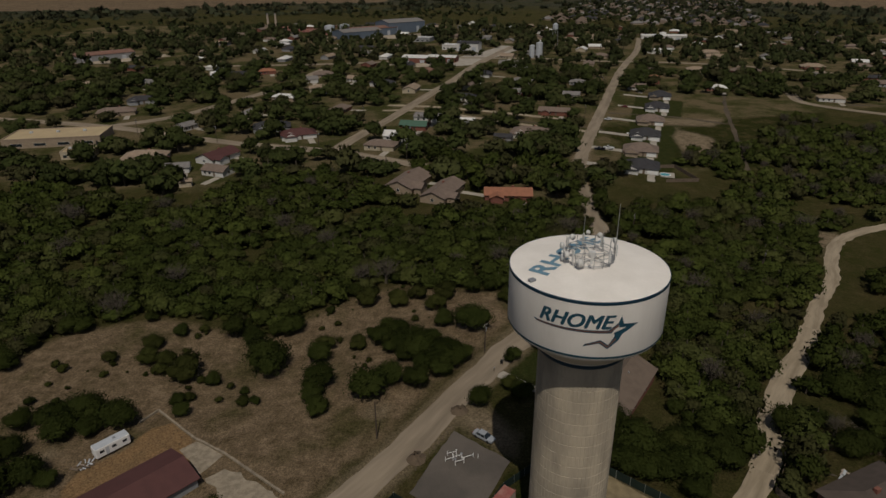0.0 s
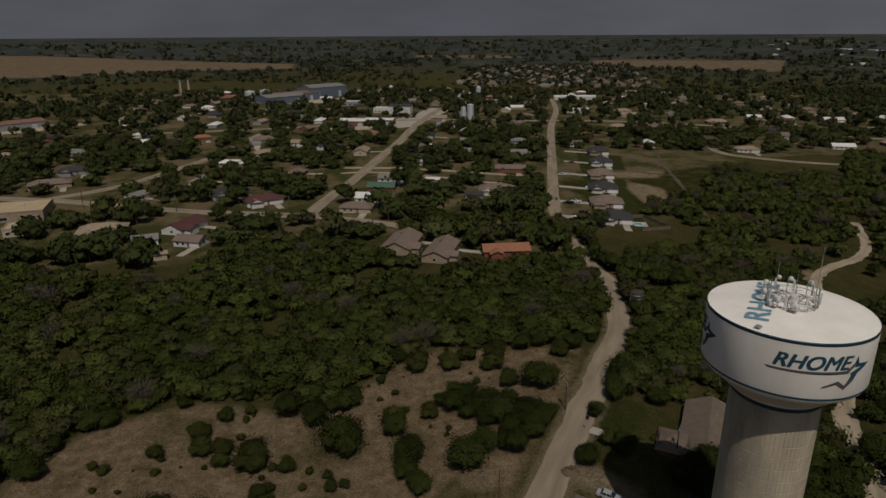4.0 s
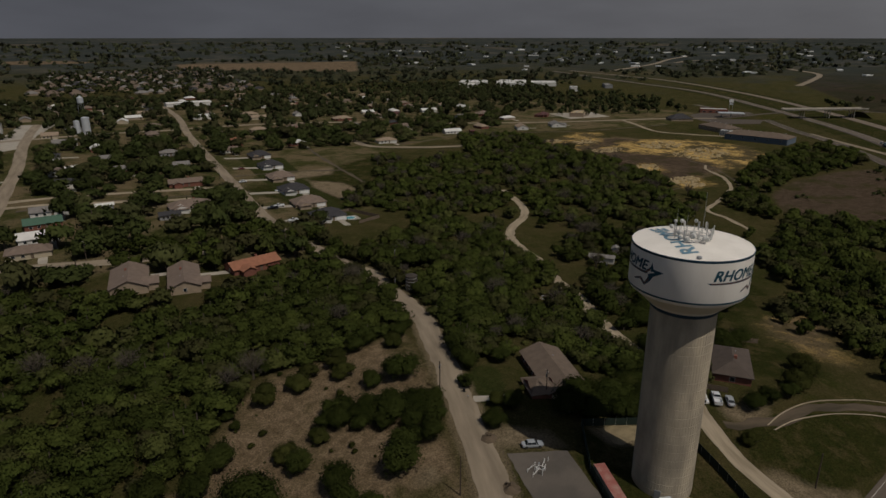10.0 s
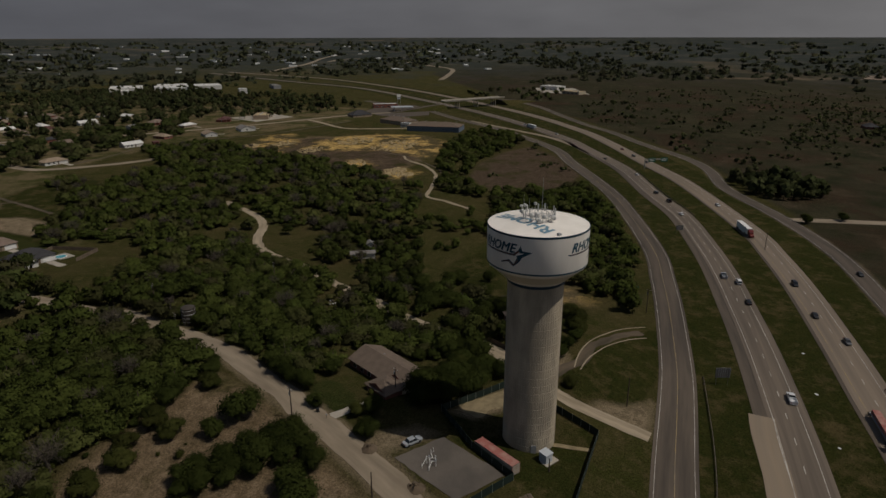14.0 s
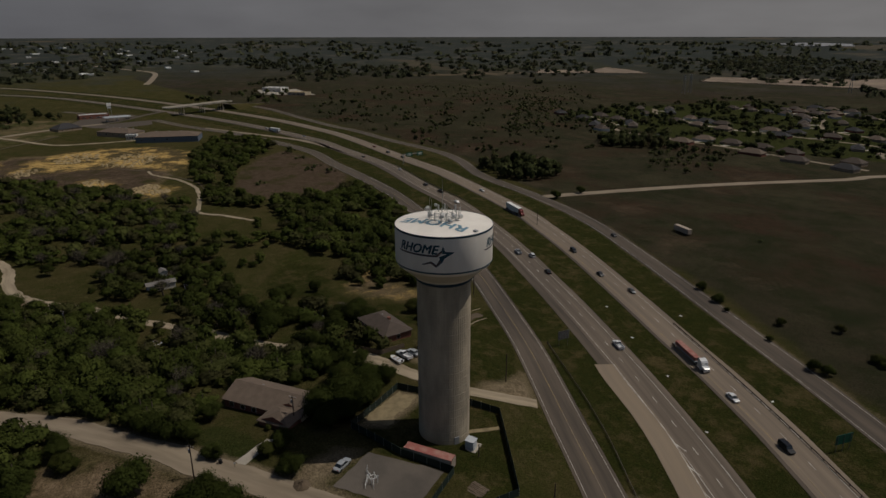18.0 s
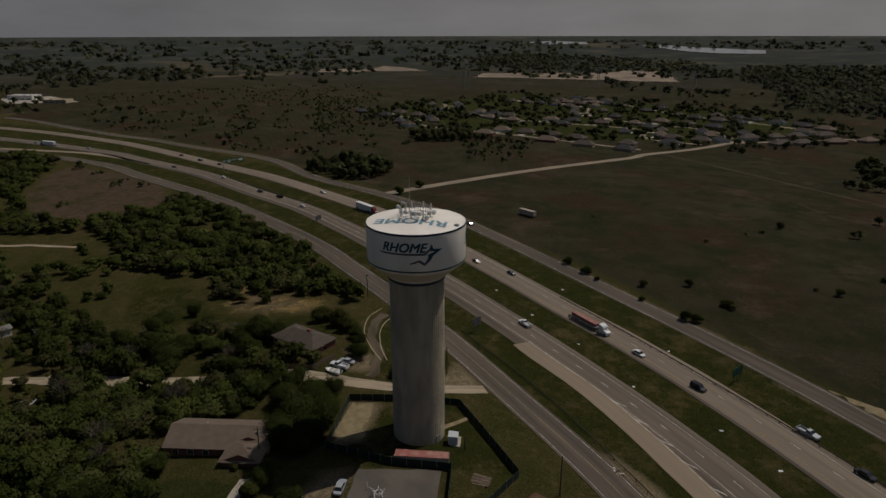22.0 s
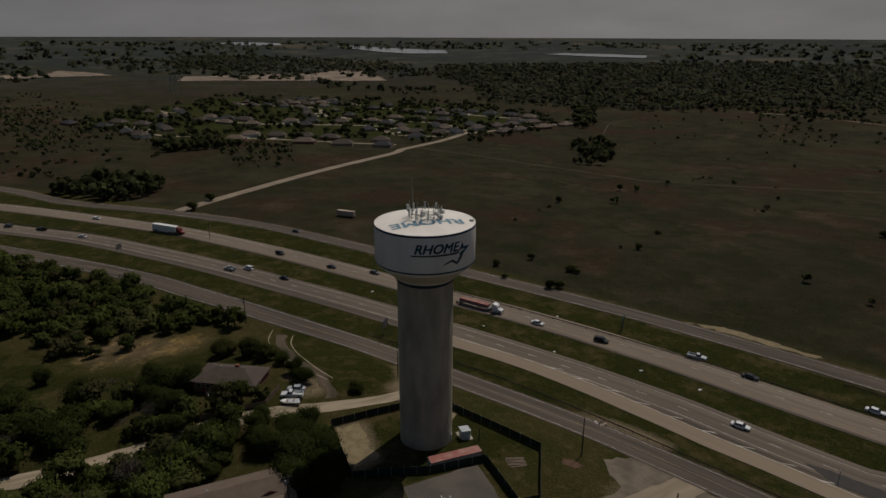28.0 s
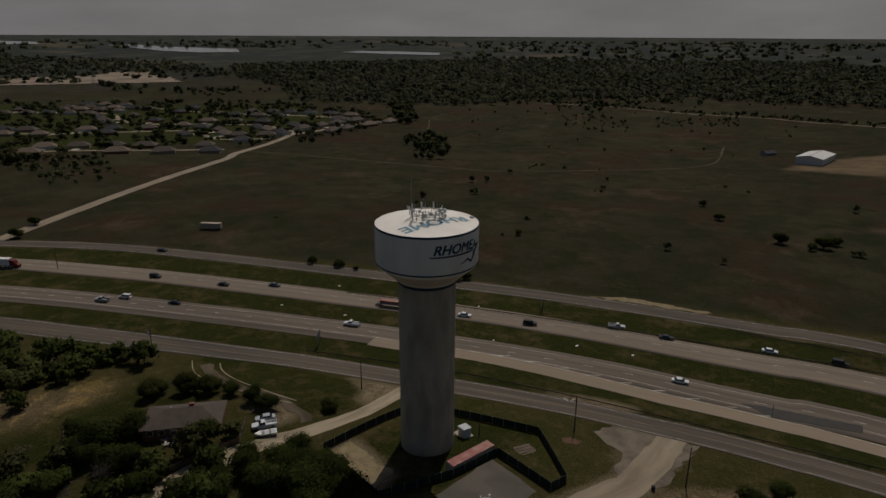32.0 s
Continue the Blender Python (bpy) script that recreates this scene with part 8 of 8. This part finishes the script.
BRICK_YARD = [(0, 5.2, 65.5, 0.95), (1, 2.4, 60.6, 1.0), (0, 8.5, 70.2, 1.0), (1, 12.6, 57.2, 1.0), (2, -4.4, 54.4, 0.9), (1, -13.2, 35.4, 0.85), (6, 5.2, 42.6, 0.8)]
FRONT_OAKS = [(1, 34.6, 20.5, 1.15), (0, 27.8, 17.6, 0.95), (4, 26.6, 24.6, 0.8), (4, 21.6, 21.4, 0.8), (0, 18.4, 17.8, 0.85), (1, 38.6, 26.0, 1.2), (0, 40.6, 31.2, 1.0), (4, 65.4, 27.2, 0.75), (1, 51.9, 33.2, 1.15), (0, 42.5, 33.3, 0.9), (1, 35, 30.4, 1.1), (0, 29.5, 24.7, 0.9), (0, 24.5, 19.3, 0.85), (4, 16.1, 22.4, 0.7), (0, 9.4, 23.6, 0.9), (0, 78.4, 43.6, 1.0)]
BIG_BUSH = [(0, -37.7, 64.2, 0.85), (0, -32.8, 60.7, 0.95), (0, -27.8, 56.3, 1.0), (4, -23.1, 53.4, 0.85), (0, -20.5, 50.5, 0.85), (1, -22.5, 46.5, 1.0), (1, -26.8, 49.8, 0.9), (1, -31.3, 55.3, 0.9), (2, -35.3, 59.2, 1.0), (1, -27, 42.5, 0.95), (2, -29.5, 45, 0.9), (1, -40.7, 66.7, 0.8), (1, -34.5, 67, 1.0), (0, -30, 62.5, 0.9), (1, -25.5, 60, 1.0), (0, -21, 56, 0.85), (1, -17.5, 52.5, 1.0), (1, -37, 68.5, 0.9)]
BY_TOWER = [(5, -5.8, 52.4, 0.62), (2, -13.2, 37.0, 1.0), (4, 12, 31, 0.9), (0, 6, 28, 0.95), (4, 18, 25, 0.95), (0, 22, 17.5, 0.95), (1, 9, 23.5, 0.9), (0, 15, 18.5, 0.85), (3, 26, 24, 1.0), (1, 27, 12, 0.95), (1, -3.4, 38.5, 0.9), (3, -6, 42, 0.7), (5, 7.2, 61.5, 0.55), (2, 36.3, 42.8, 0.9), (2, 30.5, 38, 0.9), (2, 35.5, 31.5, 1.0), (3, 28.5, -7.4, 0.75), (0, 43.4, -2.1, 0.8), (1, 48.1, -3.5, 0.9), (1, 56.1, -6.1, 0.8)]
BEHIND_TRAILER = [(0, -94.3, 33.5, 1.0), (4, -102.5, 35.6, 0.9), (0, -109.6, 33.7, 1.0), (1, -115.8, 31.7, 1.1), (1, -99.4, 30.6, 1.0), (0, -105.5, 29.1, 0.9), (0, -104.6, 16.4, 1.0), (4, -108.7, 12.4, 0.8), (1, -99.5, 14.9, 0.8), (0, -113.8, 22.6, 0.9), (2, -83.5, 40.4, 0.9), (1, -81.1, 36.5, 0.6)]
ROUND_HOUSE = [(4, 73.9, 20.9, 0.8), (0, 83.0, 18.5, 0.9), (1, 71.9, 26.8, 1.0), (0, 61.9, 25.1, 0.7), (3, 79.1, -2.9, 1.1), (3, 69.5, -5.5, 1.1), (0, 89.9, 36.5, 1.0), (0, 104.3, 49.1, 0.9), (1, 113.9, 34.7, 0.9), (0, 97.2, 59.3, 0.9), (1, -62.8, 6, 0.9), (0, -70.1, 0.8, 0.9), (1, -76.2, -5.5, 0.9), (0, 73, 20.1, 1.05), (4, 68.2, 16.1, 0.9), (0, 83.1, 49.8, 1.05), (4, 73.6, 48.8, 0.9), (1, 89.4, 50.4, 1.05), (3, 78.9, -1.2, 1.05), (3, 63.2, -5.6, 1.05), (1, 77.1, 25.2, 1.05), (1, 95.1, 32.4, 1.05), (0, 107.6, 46.1, 1.05), (1, 73.1, 36.3, 1.05)]
FIELD = [(3, 25.7, -145.7, 0.8), (6, 22.8, -144.7, 1.3), (6, 56.9, -133.4, 1.6), (6, 47.6, -149.9, 1.6), (2, 93.5, -123.3, 0.9), (2, 80, -122.5, 1.1), (6, 70.9, -121, 1.0), (6, 45.8, -121.7, 1.2), (2, 24.8, -122.1, 0.9), (2, 21.4, -124.2, 1.0), (2, 252.4, -113.7, 1.3), (2, 263.7, -134.6, 1.2), (6, 88.8, -270.6, 1.8), (2, -93.7, -267.7, 1.3), (6, -88.5, -306.2, 2.0), (6, 12.1, -196.7, 1.8), (1, -116.9, -223.2, 1.2), (0, -136.3, -219.3, 1.0), (1, -143.7, -228, 1.0), (6, -129.9, -214.9, 2.0)]
YARD = [(k, x, y, s * 1.18) for k, x, y, s in YARD]
_re = random.Random(31)
for (x0, y0), (x1, y1) in zip(W_NORTH[11:21], W_NORTH[12:22]):
    for j in range(int(math.hypot(x1 - x0, y1 - y0) / 6)):
        u = _re.random()
        plant(_re.choice((1, 2, 2, 0)), x0 + (x1 - x0) * u + _re.uniform(-1, 4), y0 + (y1 - y0) * u - _re.uniform(-1, 6), _re.uniform(0.55, 1.0))
for group in (YARD, BIG_BUSH, BEHIND_TRAILER, BY_TOWER, BRICK_YARD, FRONT_OAKS, ROUND_HOUSE, FIELD):
    for k, x, y, s in group:
        plant(k, x, y, s)
for x, y in spread(CLEARING, 5.6, 41, thin=0.08):
    if x > -125 and y > 36 and min(math.hypot(x - g[1], y - g[2]) for g in YARD + BIG_BUSH) > 4.5:
        plant(random.choice((6, 6, 3, 2)), x, y, 0.3 + 0.8 * random.random() ** 2)


TOWN = [(-330, 225), (-244.4, 204.7), (-147.8, 188.8), (-78.4, 219.3), (-15.6, 197.6), (35.7, 162.8), (59.9, 222.8), (210.2, 432.2), (271.5, 411.3), (372.8, 441), (432.6, 429.5), (570.3, 527.4), (646.7, 705.2), (563.6, 1003), (151.2, 996.8), (-317.4, 958.5), (-575.2, 722.6)]
OPEN_YARDS = [(57.8, 229.5), (128.2, 243.4), (180.1, 309.8), (251.1, 403.3), (210.2, 432.2), (118.1, 438.7), (86, 340.8)]
ROW_YARDS = [(38, 226), (66, 226), (152, 440), (106, 440), (76, 362), (46, 258)]
near_town = off_houses([p for p in spread(TOWN, 9.8, 51, thin=-0.08) if p[1] < 520 and not any(inside(np.array(p[0]), np.array(p[1]), yard) for yard in (OPEN_YARDS, ROW_YARDS))], 1.0)
thicket("street_trees", near_town, "green shade trees among the houses of the town", M["leaf_town"], 230, 0.075, (8, 16), 0.72, seed=61, lobes=6)
by_cross = [(x + random.uniform(-2, 2), y + random.uniform(-2, 2)) for k in (-9.5, 8.5) for x, y in side_step(CROSS, k)[-12:]]
thicket("street_trees", off_houses(by_cross + spread([(-32, 200), (-16, 190), (28, 192), (34, 207), (-14, 208)], 8, 89), 1.0), "broad green trees that hide the residential street", M["leaf_wood"], 300, 0.07, (8, 13), 0.75, seed=68, lobes=6)
far_town = off_houses([p for p in spread(TOWN, 10.5, 52, thin=0.08) if p[1] >= 520], 1.0)
thicket("street_trees", far_town, "green shade trees in the far part of town", M["leaf_far_haze"], 60, 0.14, (7, 13), seed=62, lobes=3)
thicket("street_trees", off_houses(spread([(675, -240.9), (512.2, -274.2), (365, -452.4), (297.6, -458.4), (270.9, -750), (530.8, -891.8), (1008.2, -737.5), (879.3, -425.6)], 11, 53, thin=0.12), 1.0), "dark trees among the estate houses", M["leaf_far_haze"], 50, 0.14, (6, 13), 0.6, seed=63, lobes=3)
thicket("field_trees", spread([(311.6, -92.7), (366.8, -86.4), (371.5, -131.2), (319.8, -147), (304.2, -115.7)], 7, 54) + spread([(446.6, -225.8), (499.6, -241.8), (483, -307), (430.4, -296.5)], 8, 55) + spread([(214.3, -580.7), (185, -607.5), (141, -534.2), (121.3, -445), (149.1, -429.7)], 10, 56, thin=-0.12) + spread([(359.1, -912.5), (310, -900), (237, -705.9), (254.1, -686.4)], 10, 88), "clumps of green trees in the fields", M["leaf_far_haze"], 120, 0.12, (7, 12), seed=64, lobes=4)
scrub = spread([(444.5, -63.4), (651.8, 19.9), (1140.5, 61), (1357.4, -520.2), (964.2, -446.7), (738.7, -262.2), (444.3, -157.1)], 12, 57, thin=0.22)
scrub += spread([(-16.3, -365.7), (280.8, -812.6), (530, -954), (313.2, -1549.5), (-493.3, -1504.2), (-500, -700), (-257.9, -681.4)], 34, 58, thin=0.2)
scrub += spread([(-300, -160), (-36.3, -161.4), (216.7, -189.5), (137.4, -459.8), (-300, -420)], 14, 59, thin=0.42)
scrub += spread([(64.5, -882.6), (5, -908), (-38.3, -791.4), (-8.4, -697.7), (42.1, -729)], 15, 83, thin=-0.1) + spread([(-73.8, -848.6), (-180.7, -867.5), (-183.8, -786.6), (-72.9, -765.2)], 15, 84, thin=0)
scrub += spread([(480, -298.8), (414.2, -347.8), (317, -256.6), (338.9, -213.6)], 8, 85, thin=-0.12) + spread([(781.9, -300.4), (764.7, -391.5), (520.5, -259), (592.6, -218.5)], 10, 86, thin=-0.05) + spread([(1053.5, -322.4), (926.1, -352.9), (527, -190.1), (550.1, -150.9)], 13, 87, thin=0.0)
scrub += [(x + dx, y + dy) for x, y in ((326.7, 76.6), (423.1, 54.5), (370, 45.1), (361.6, 27.3), (384.5, 38.8), (427.6, 95.3), (448.9, 68.1), (464.5, 63.8)) for dx, dy in ((0, 0), (4, 3), (-3, 5))]
scrub += spread([(377.1, -86.4), (589.6, -0.9), (734.2, 61.5), (938.3, 61.3), (731.4, -125.1), (470.5, -274.4)], 9, 69, thin=0.3)
thicket("field_brush", scrub, "low dark brush scattered over dry fields", M["leaf_far_haze"], 40, 0.17, (2.5, 7.5), 0.55, seed=65, lobes=2)
thicket("roadside_trees", spread([(571.5, 427.1), (739.3, 354.4), (843.5, 437.8), (901.3, 640.5), (646.7, 705.2)], 17, 67, thin=-0.1) + spread([(648.4, 565.8), (900.3, 699.8), (990.7, 891.6), (700.7, 999.1), (605.7, 805)], 15, 68), "green trees round the shops and the factory", M["leaf_far_haze"], 50, 0.15, (7, 12), seed=66, lobes=3)
thicket("street_trees", spread([(100, 1080), (510, 1080), (720, 1780), (300, 1780)], 21, 70), "dark trees among the roofs of the far estate", M["leaf_far_haze"], 24, 0.22, (6, 11), 0.8, seed=67, trunks=False, lobes=2)
# woods and tree belts far off
rng = np.random.default_rng(77)
far = []
for ring, (r0, r1, n) in enumerate(((760, 1300, 5200), (1300, 2300, 8000), (2300, 3600, 4200))):
    a, r = rng.uniform(0, 2 * math.pi, n), np.sqrt(rng.uniform(r0**2, r1**2, n))
    x, y = r * np.cos(a), r * np.sin(a)
    v = np.array([noise.noise(Vector((p * 0.0016 + 3, q * 0.0042, 1.7))) + 0.6 * noise.noise(Vector((p * 0.005, q * 0.009, 5.1))) for p, q in zip(x, y)])
    north = ease(-200, 500, y - 0.45 * x)
    north = np.maximum(north, 0.75 * ease(1150, 1700, np.hypot(x, y)))
    keep = v > (0.32, 0.20, 0.02)[ring] - (0.58, 0.46, 0.36)[ring] * north
    keep &= ~inside(x, y, PLOUGH) & ~inside(x, y, TAN_FIELD)
    for line, half in ROADS[:6]:
        keep &= near_line(x, y, [tuple(p) for p in line[::4]]) > half + 25
    hs = np.array(HOUSES)
    d = np.min(np.hypot(x[:, None] - hs[None, :, 0], y[:, None] - hs[None, :, 1]), 1)
    keep &= d > 22
    keep &= ~((np.hypot(x, y) > 1900) & (np.hypot(x, y) < 2900) & (np.degrees(np.arctan2(y, x)) > -75) & (np.degrees(np.arctan2(y, x)) < -40))
    far.append(list(zip(x[keep], y[keep])))
thicket("far_woods", far[0], "dark woods and hedgerows beyond the town", M["leaf_far_haze"], 22, 0.20, (8, 15), 0.50, 71, False, lobes=2, flat=0.4)
thicket("far_woods", far[1], "dark tree belts far off", M["leaf_horizon_haze"], 16, 0.22, (14, 28), 0.20, 72, False, lobes=2, flat=1.4)
thicket("far_woods", far[2], "dark woodland towards the skyline", M["leaf_horizon_haze"], 10, 0.26, (18, 38), 0.10, 73, False, lobes=2, flat=1.8)
SOUTH_WOODS = [(537, -915), (320, -910), (189, -965), (163, -1072), (-9, -1148), (-125, -1190), (-317, -1010), (-520, -900), (-700, -1500), (-640, -2200), (380, -2150), (900, -1900), (1150, -1640), (921, -1330), (656, -1128)]
EAST_WOODS = [(1640, -1043), (1450, -1083), (1369, -1330), (1111, -1390), (1170, -1560), (1357, -1650), (1745, -1575), (2066, -1304)]
thicket("far_woods", spread(SOUTH_WOODS, 19, 81, thin=-0.34) + spread(EAST_WOODS, 21, 82, thin=-0.25), "wide dark green woodland beyond the fields", M["leaf_horizon_haze"], 14, 0.17, (15, 25), 0.28, 74, False, lobes=2, flat=1.4)
HEDGE = smooth([(105.5, -1023.1), (20.6, -1011.4), (-75.1, -964.5), (-113.8, -935.5), (-215.3, -874.8), (-277.2, -810.6), (-420, -700)], 8)
thicket("far_woods", [(x + random.uniform(-3, 3), y - 7 + random.uniform(-4, 4)) for x, y in HEDGE], "dark hedgerow of trees along a farm track", M["leaf_far_haze"], 30, 0.16, (6, 12), 0.6, 75, False, lobes=3, flat=0.3)
road("road_track", HEDGE, 3.4, M["gravel_road"], "pale farm track along the hedgerow", ragged=0.4, lift=0.12)


for poly in ([(1440, -930), (1405, -985), (1262, -1205), (1270, -1300), (1210, -1362), (1065, -1265), (975, -1185), (1035, -1130), (1112, -1085), (1210, -985), (1285, -930), (1350, -850)], [(1764.7, -574.5), (1715.1, -718.9), (1783.5, -786), (1687.4, -818.2), (1581.4, -825), (1640, -690.4), (1672, -534.2)]):
    patch("ground_quarry", poly, M["lime"], "pale bare rock of a far quarry", "quarry", 1.2, 3.0)


# ---- far water and roadside odds and ends ----
M["lake"] = mat("pale_lake", (0.20, 0.21, 0.22), 0.12, vary=0.05, scale=0.01, fine=0.2, spec=0.6)
for poly in ([(2164.2, -2259.1), (1930.2, -2152.4), (1716, -2056.6), (1542.1, -2039.4), (1435, -2144.2), (1565.2, -2323.5), (1728.9, -2319.7), (1914.6, -2308.3), (2133.3, -2375.1)], [(1090.8, -2321.2), (877, -2282.1), (674.4, -2292.8), (711.1, -2427.7), (846.2, -2445), (1042.2, -2425.6)], [(2785.1, -2032.9), (2527.5, -2017.5), (2412.7, -2162.4), (2584.7, -2296.1), (2804, -2239.8)]):
    bm = B()
    f = bm.faces.new([bm.verts.new((x, y, 0)) for x, y in poly])
    bmesh.ops.triangulate(bm, faces=[f])
    for _ in range(4):
        bmesh.ops.subdivide_edges(bm, edges=[e for e in bm.edges if e.calc_length() > 60], cuts=1)
        bmesh.ops.triangulate(bm, faces=bm.faces)
    for v in bm.verts:
        v.co.z = H(v.co.x, v.co.y) + 2.0
    tagged(part("water_lake", bm, M["lake"]), "pale far-off lake below the skyline", "lake", kind="structure")


def pylon(x, y, tall):
    p = holder("pylon", pose(x, y, H(x, y), 0, 0, 40), "far grey lattice power pylon", "pylon", "power pylons")
    for s in (-1, 1):
        for t in (-1, 1):
            part("leg", rod(B(), (s * 3, t * 3, -1), (s * 0.6, t * 0.6, tall), 0.28, 5), M["metal"], p)
    for k in (0.7, 0.82, 0.94):
        part("arm", box(B(), 0, 0, tall * k, 12 - 6 * (k - 0.7), 0.4, 0.5), M["metal"], p)
    return p


for x, y in ((1110.5, -672.8), (1137.9, -701.9), (1041.7, -994.5), (849.9, -1093.3)):
    pylon(x, y, 38)
rng = random.Random(5)
specks = B()
for i in range(75):
    a, r = rng.uniform(0.22, 1.0), rng.uniform(1700, 3300)
    x, y = r * math.cos(a), r * math.sin(a)
    box(specks, x, y, H(x, y) - 0.5, rng.uniform(10, 45), rng.uniform(8, 16), rng.uniform(3, 4.5), rng.uniform(0, 180))
tagged(part("far_buildings", specks, M["white_paint"]), "scattered pale halls of far-off towns", "buildings", kind="stuff")


def rock_field(spots, seed):
    """Pale broken rock lying in loose rows on the dry lot."""
    rng = random.Random(seed)
    verts, faces = [], []
    for cx, cy, w, n in spots:
        for i in range(n):
            a, r = rng.uniform(0, 6.283), w * math.sqrt(rng.random())
            x, y, s = cx + r * math.cos(a), cy + 0.6 * r * math.sin(a), rng.uniform(0.5, 1.7)
            z, b, t = H(x, y), len(verts), rng.uniform(0, 3.14)
            for k in range(5):
                u, q = t + k * 1.2566, s * rng.uniform(0.7, 1.2)
                verts += [(x + q * math.cos(u), y + q * math.sin(u), z - 0.2), (x + 0.6 * q * math.cos(u + 0.2), y + 0.6 * q * math.sin(u + 0.2), z + s * rng.uniform(0.25, 0.6))]
            faces += [(b + 2 * k, b + 2 * ((k + 1) % 5), b + 2 * ((k + 1) % 5) + 1, b + 2 * k + 1) for k in range(5)]
            faces.append(tuple(b + 2 * k + 1 for k in range(5)))
    return tagged(mesh_object("rock_rubble", verts, faces, M["sand_rock"]), "pale sandy rock rubble strewn over a dry lot", "rocks", kind="stuff")


rock_field([(322.2, 156.4, 15, 150), (312.6, 143.8, 9, 60), (341.4, 198.5, 16, 110), (319.3, 180.7, 9, 50), (390.2, 263.8, 18, 110), (416.5, 304.9, 16, 70), (393.5, 326.7, 12, 50), (437.1, 198.2, 34, 200), (453.4, 245.6, 26, 140)], 9)
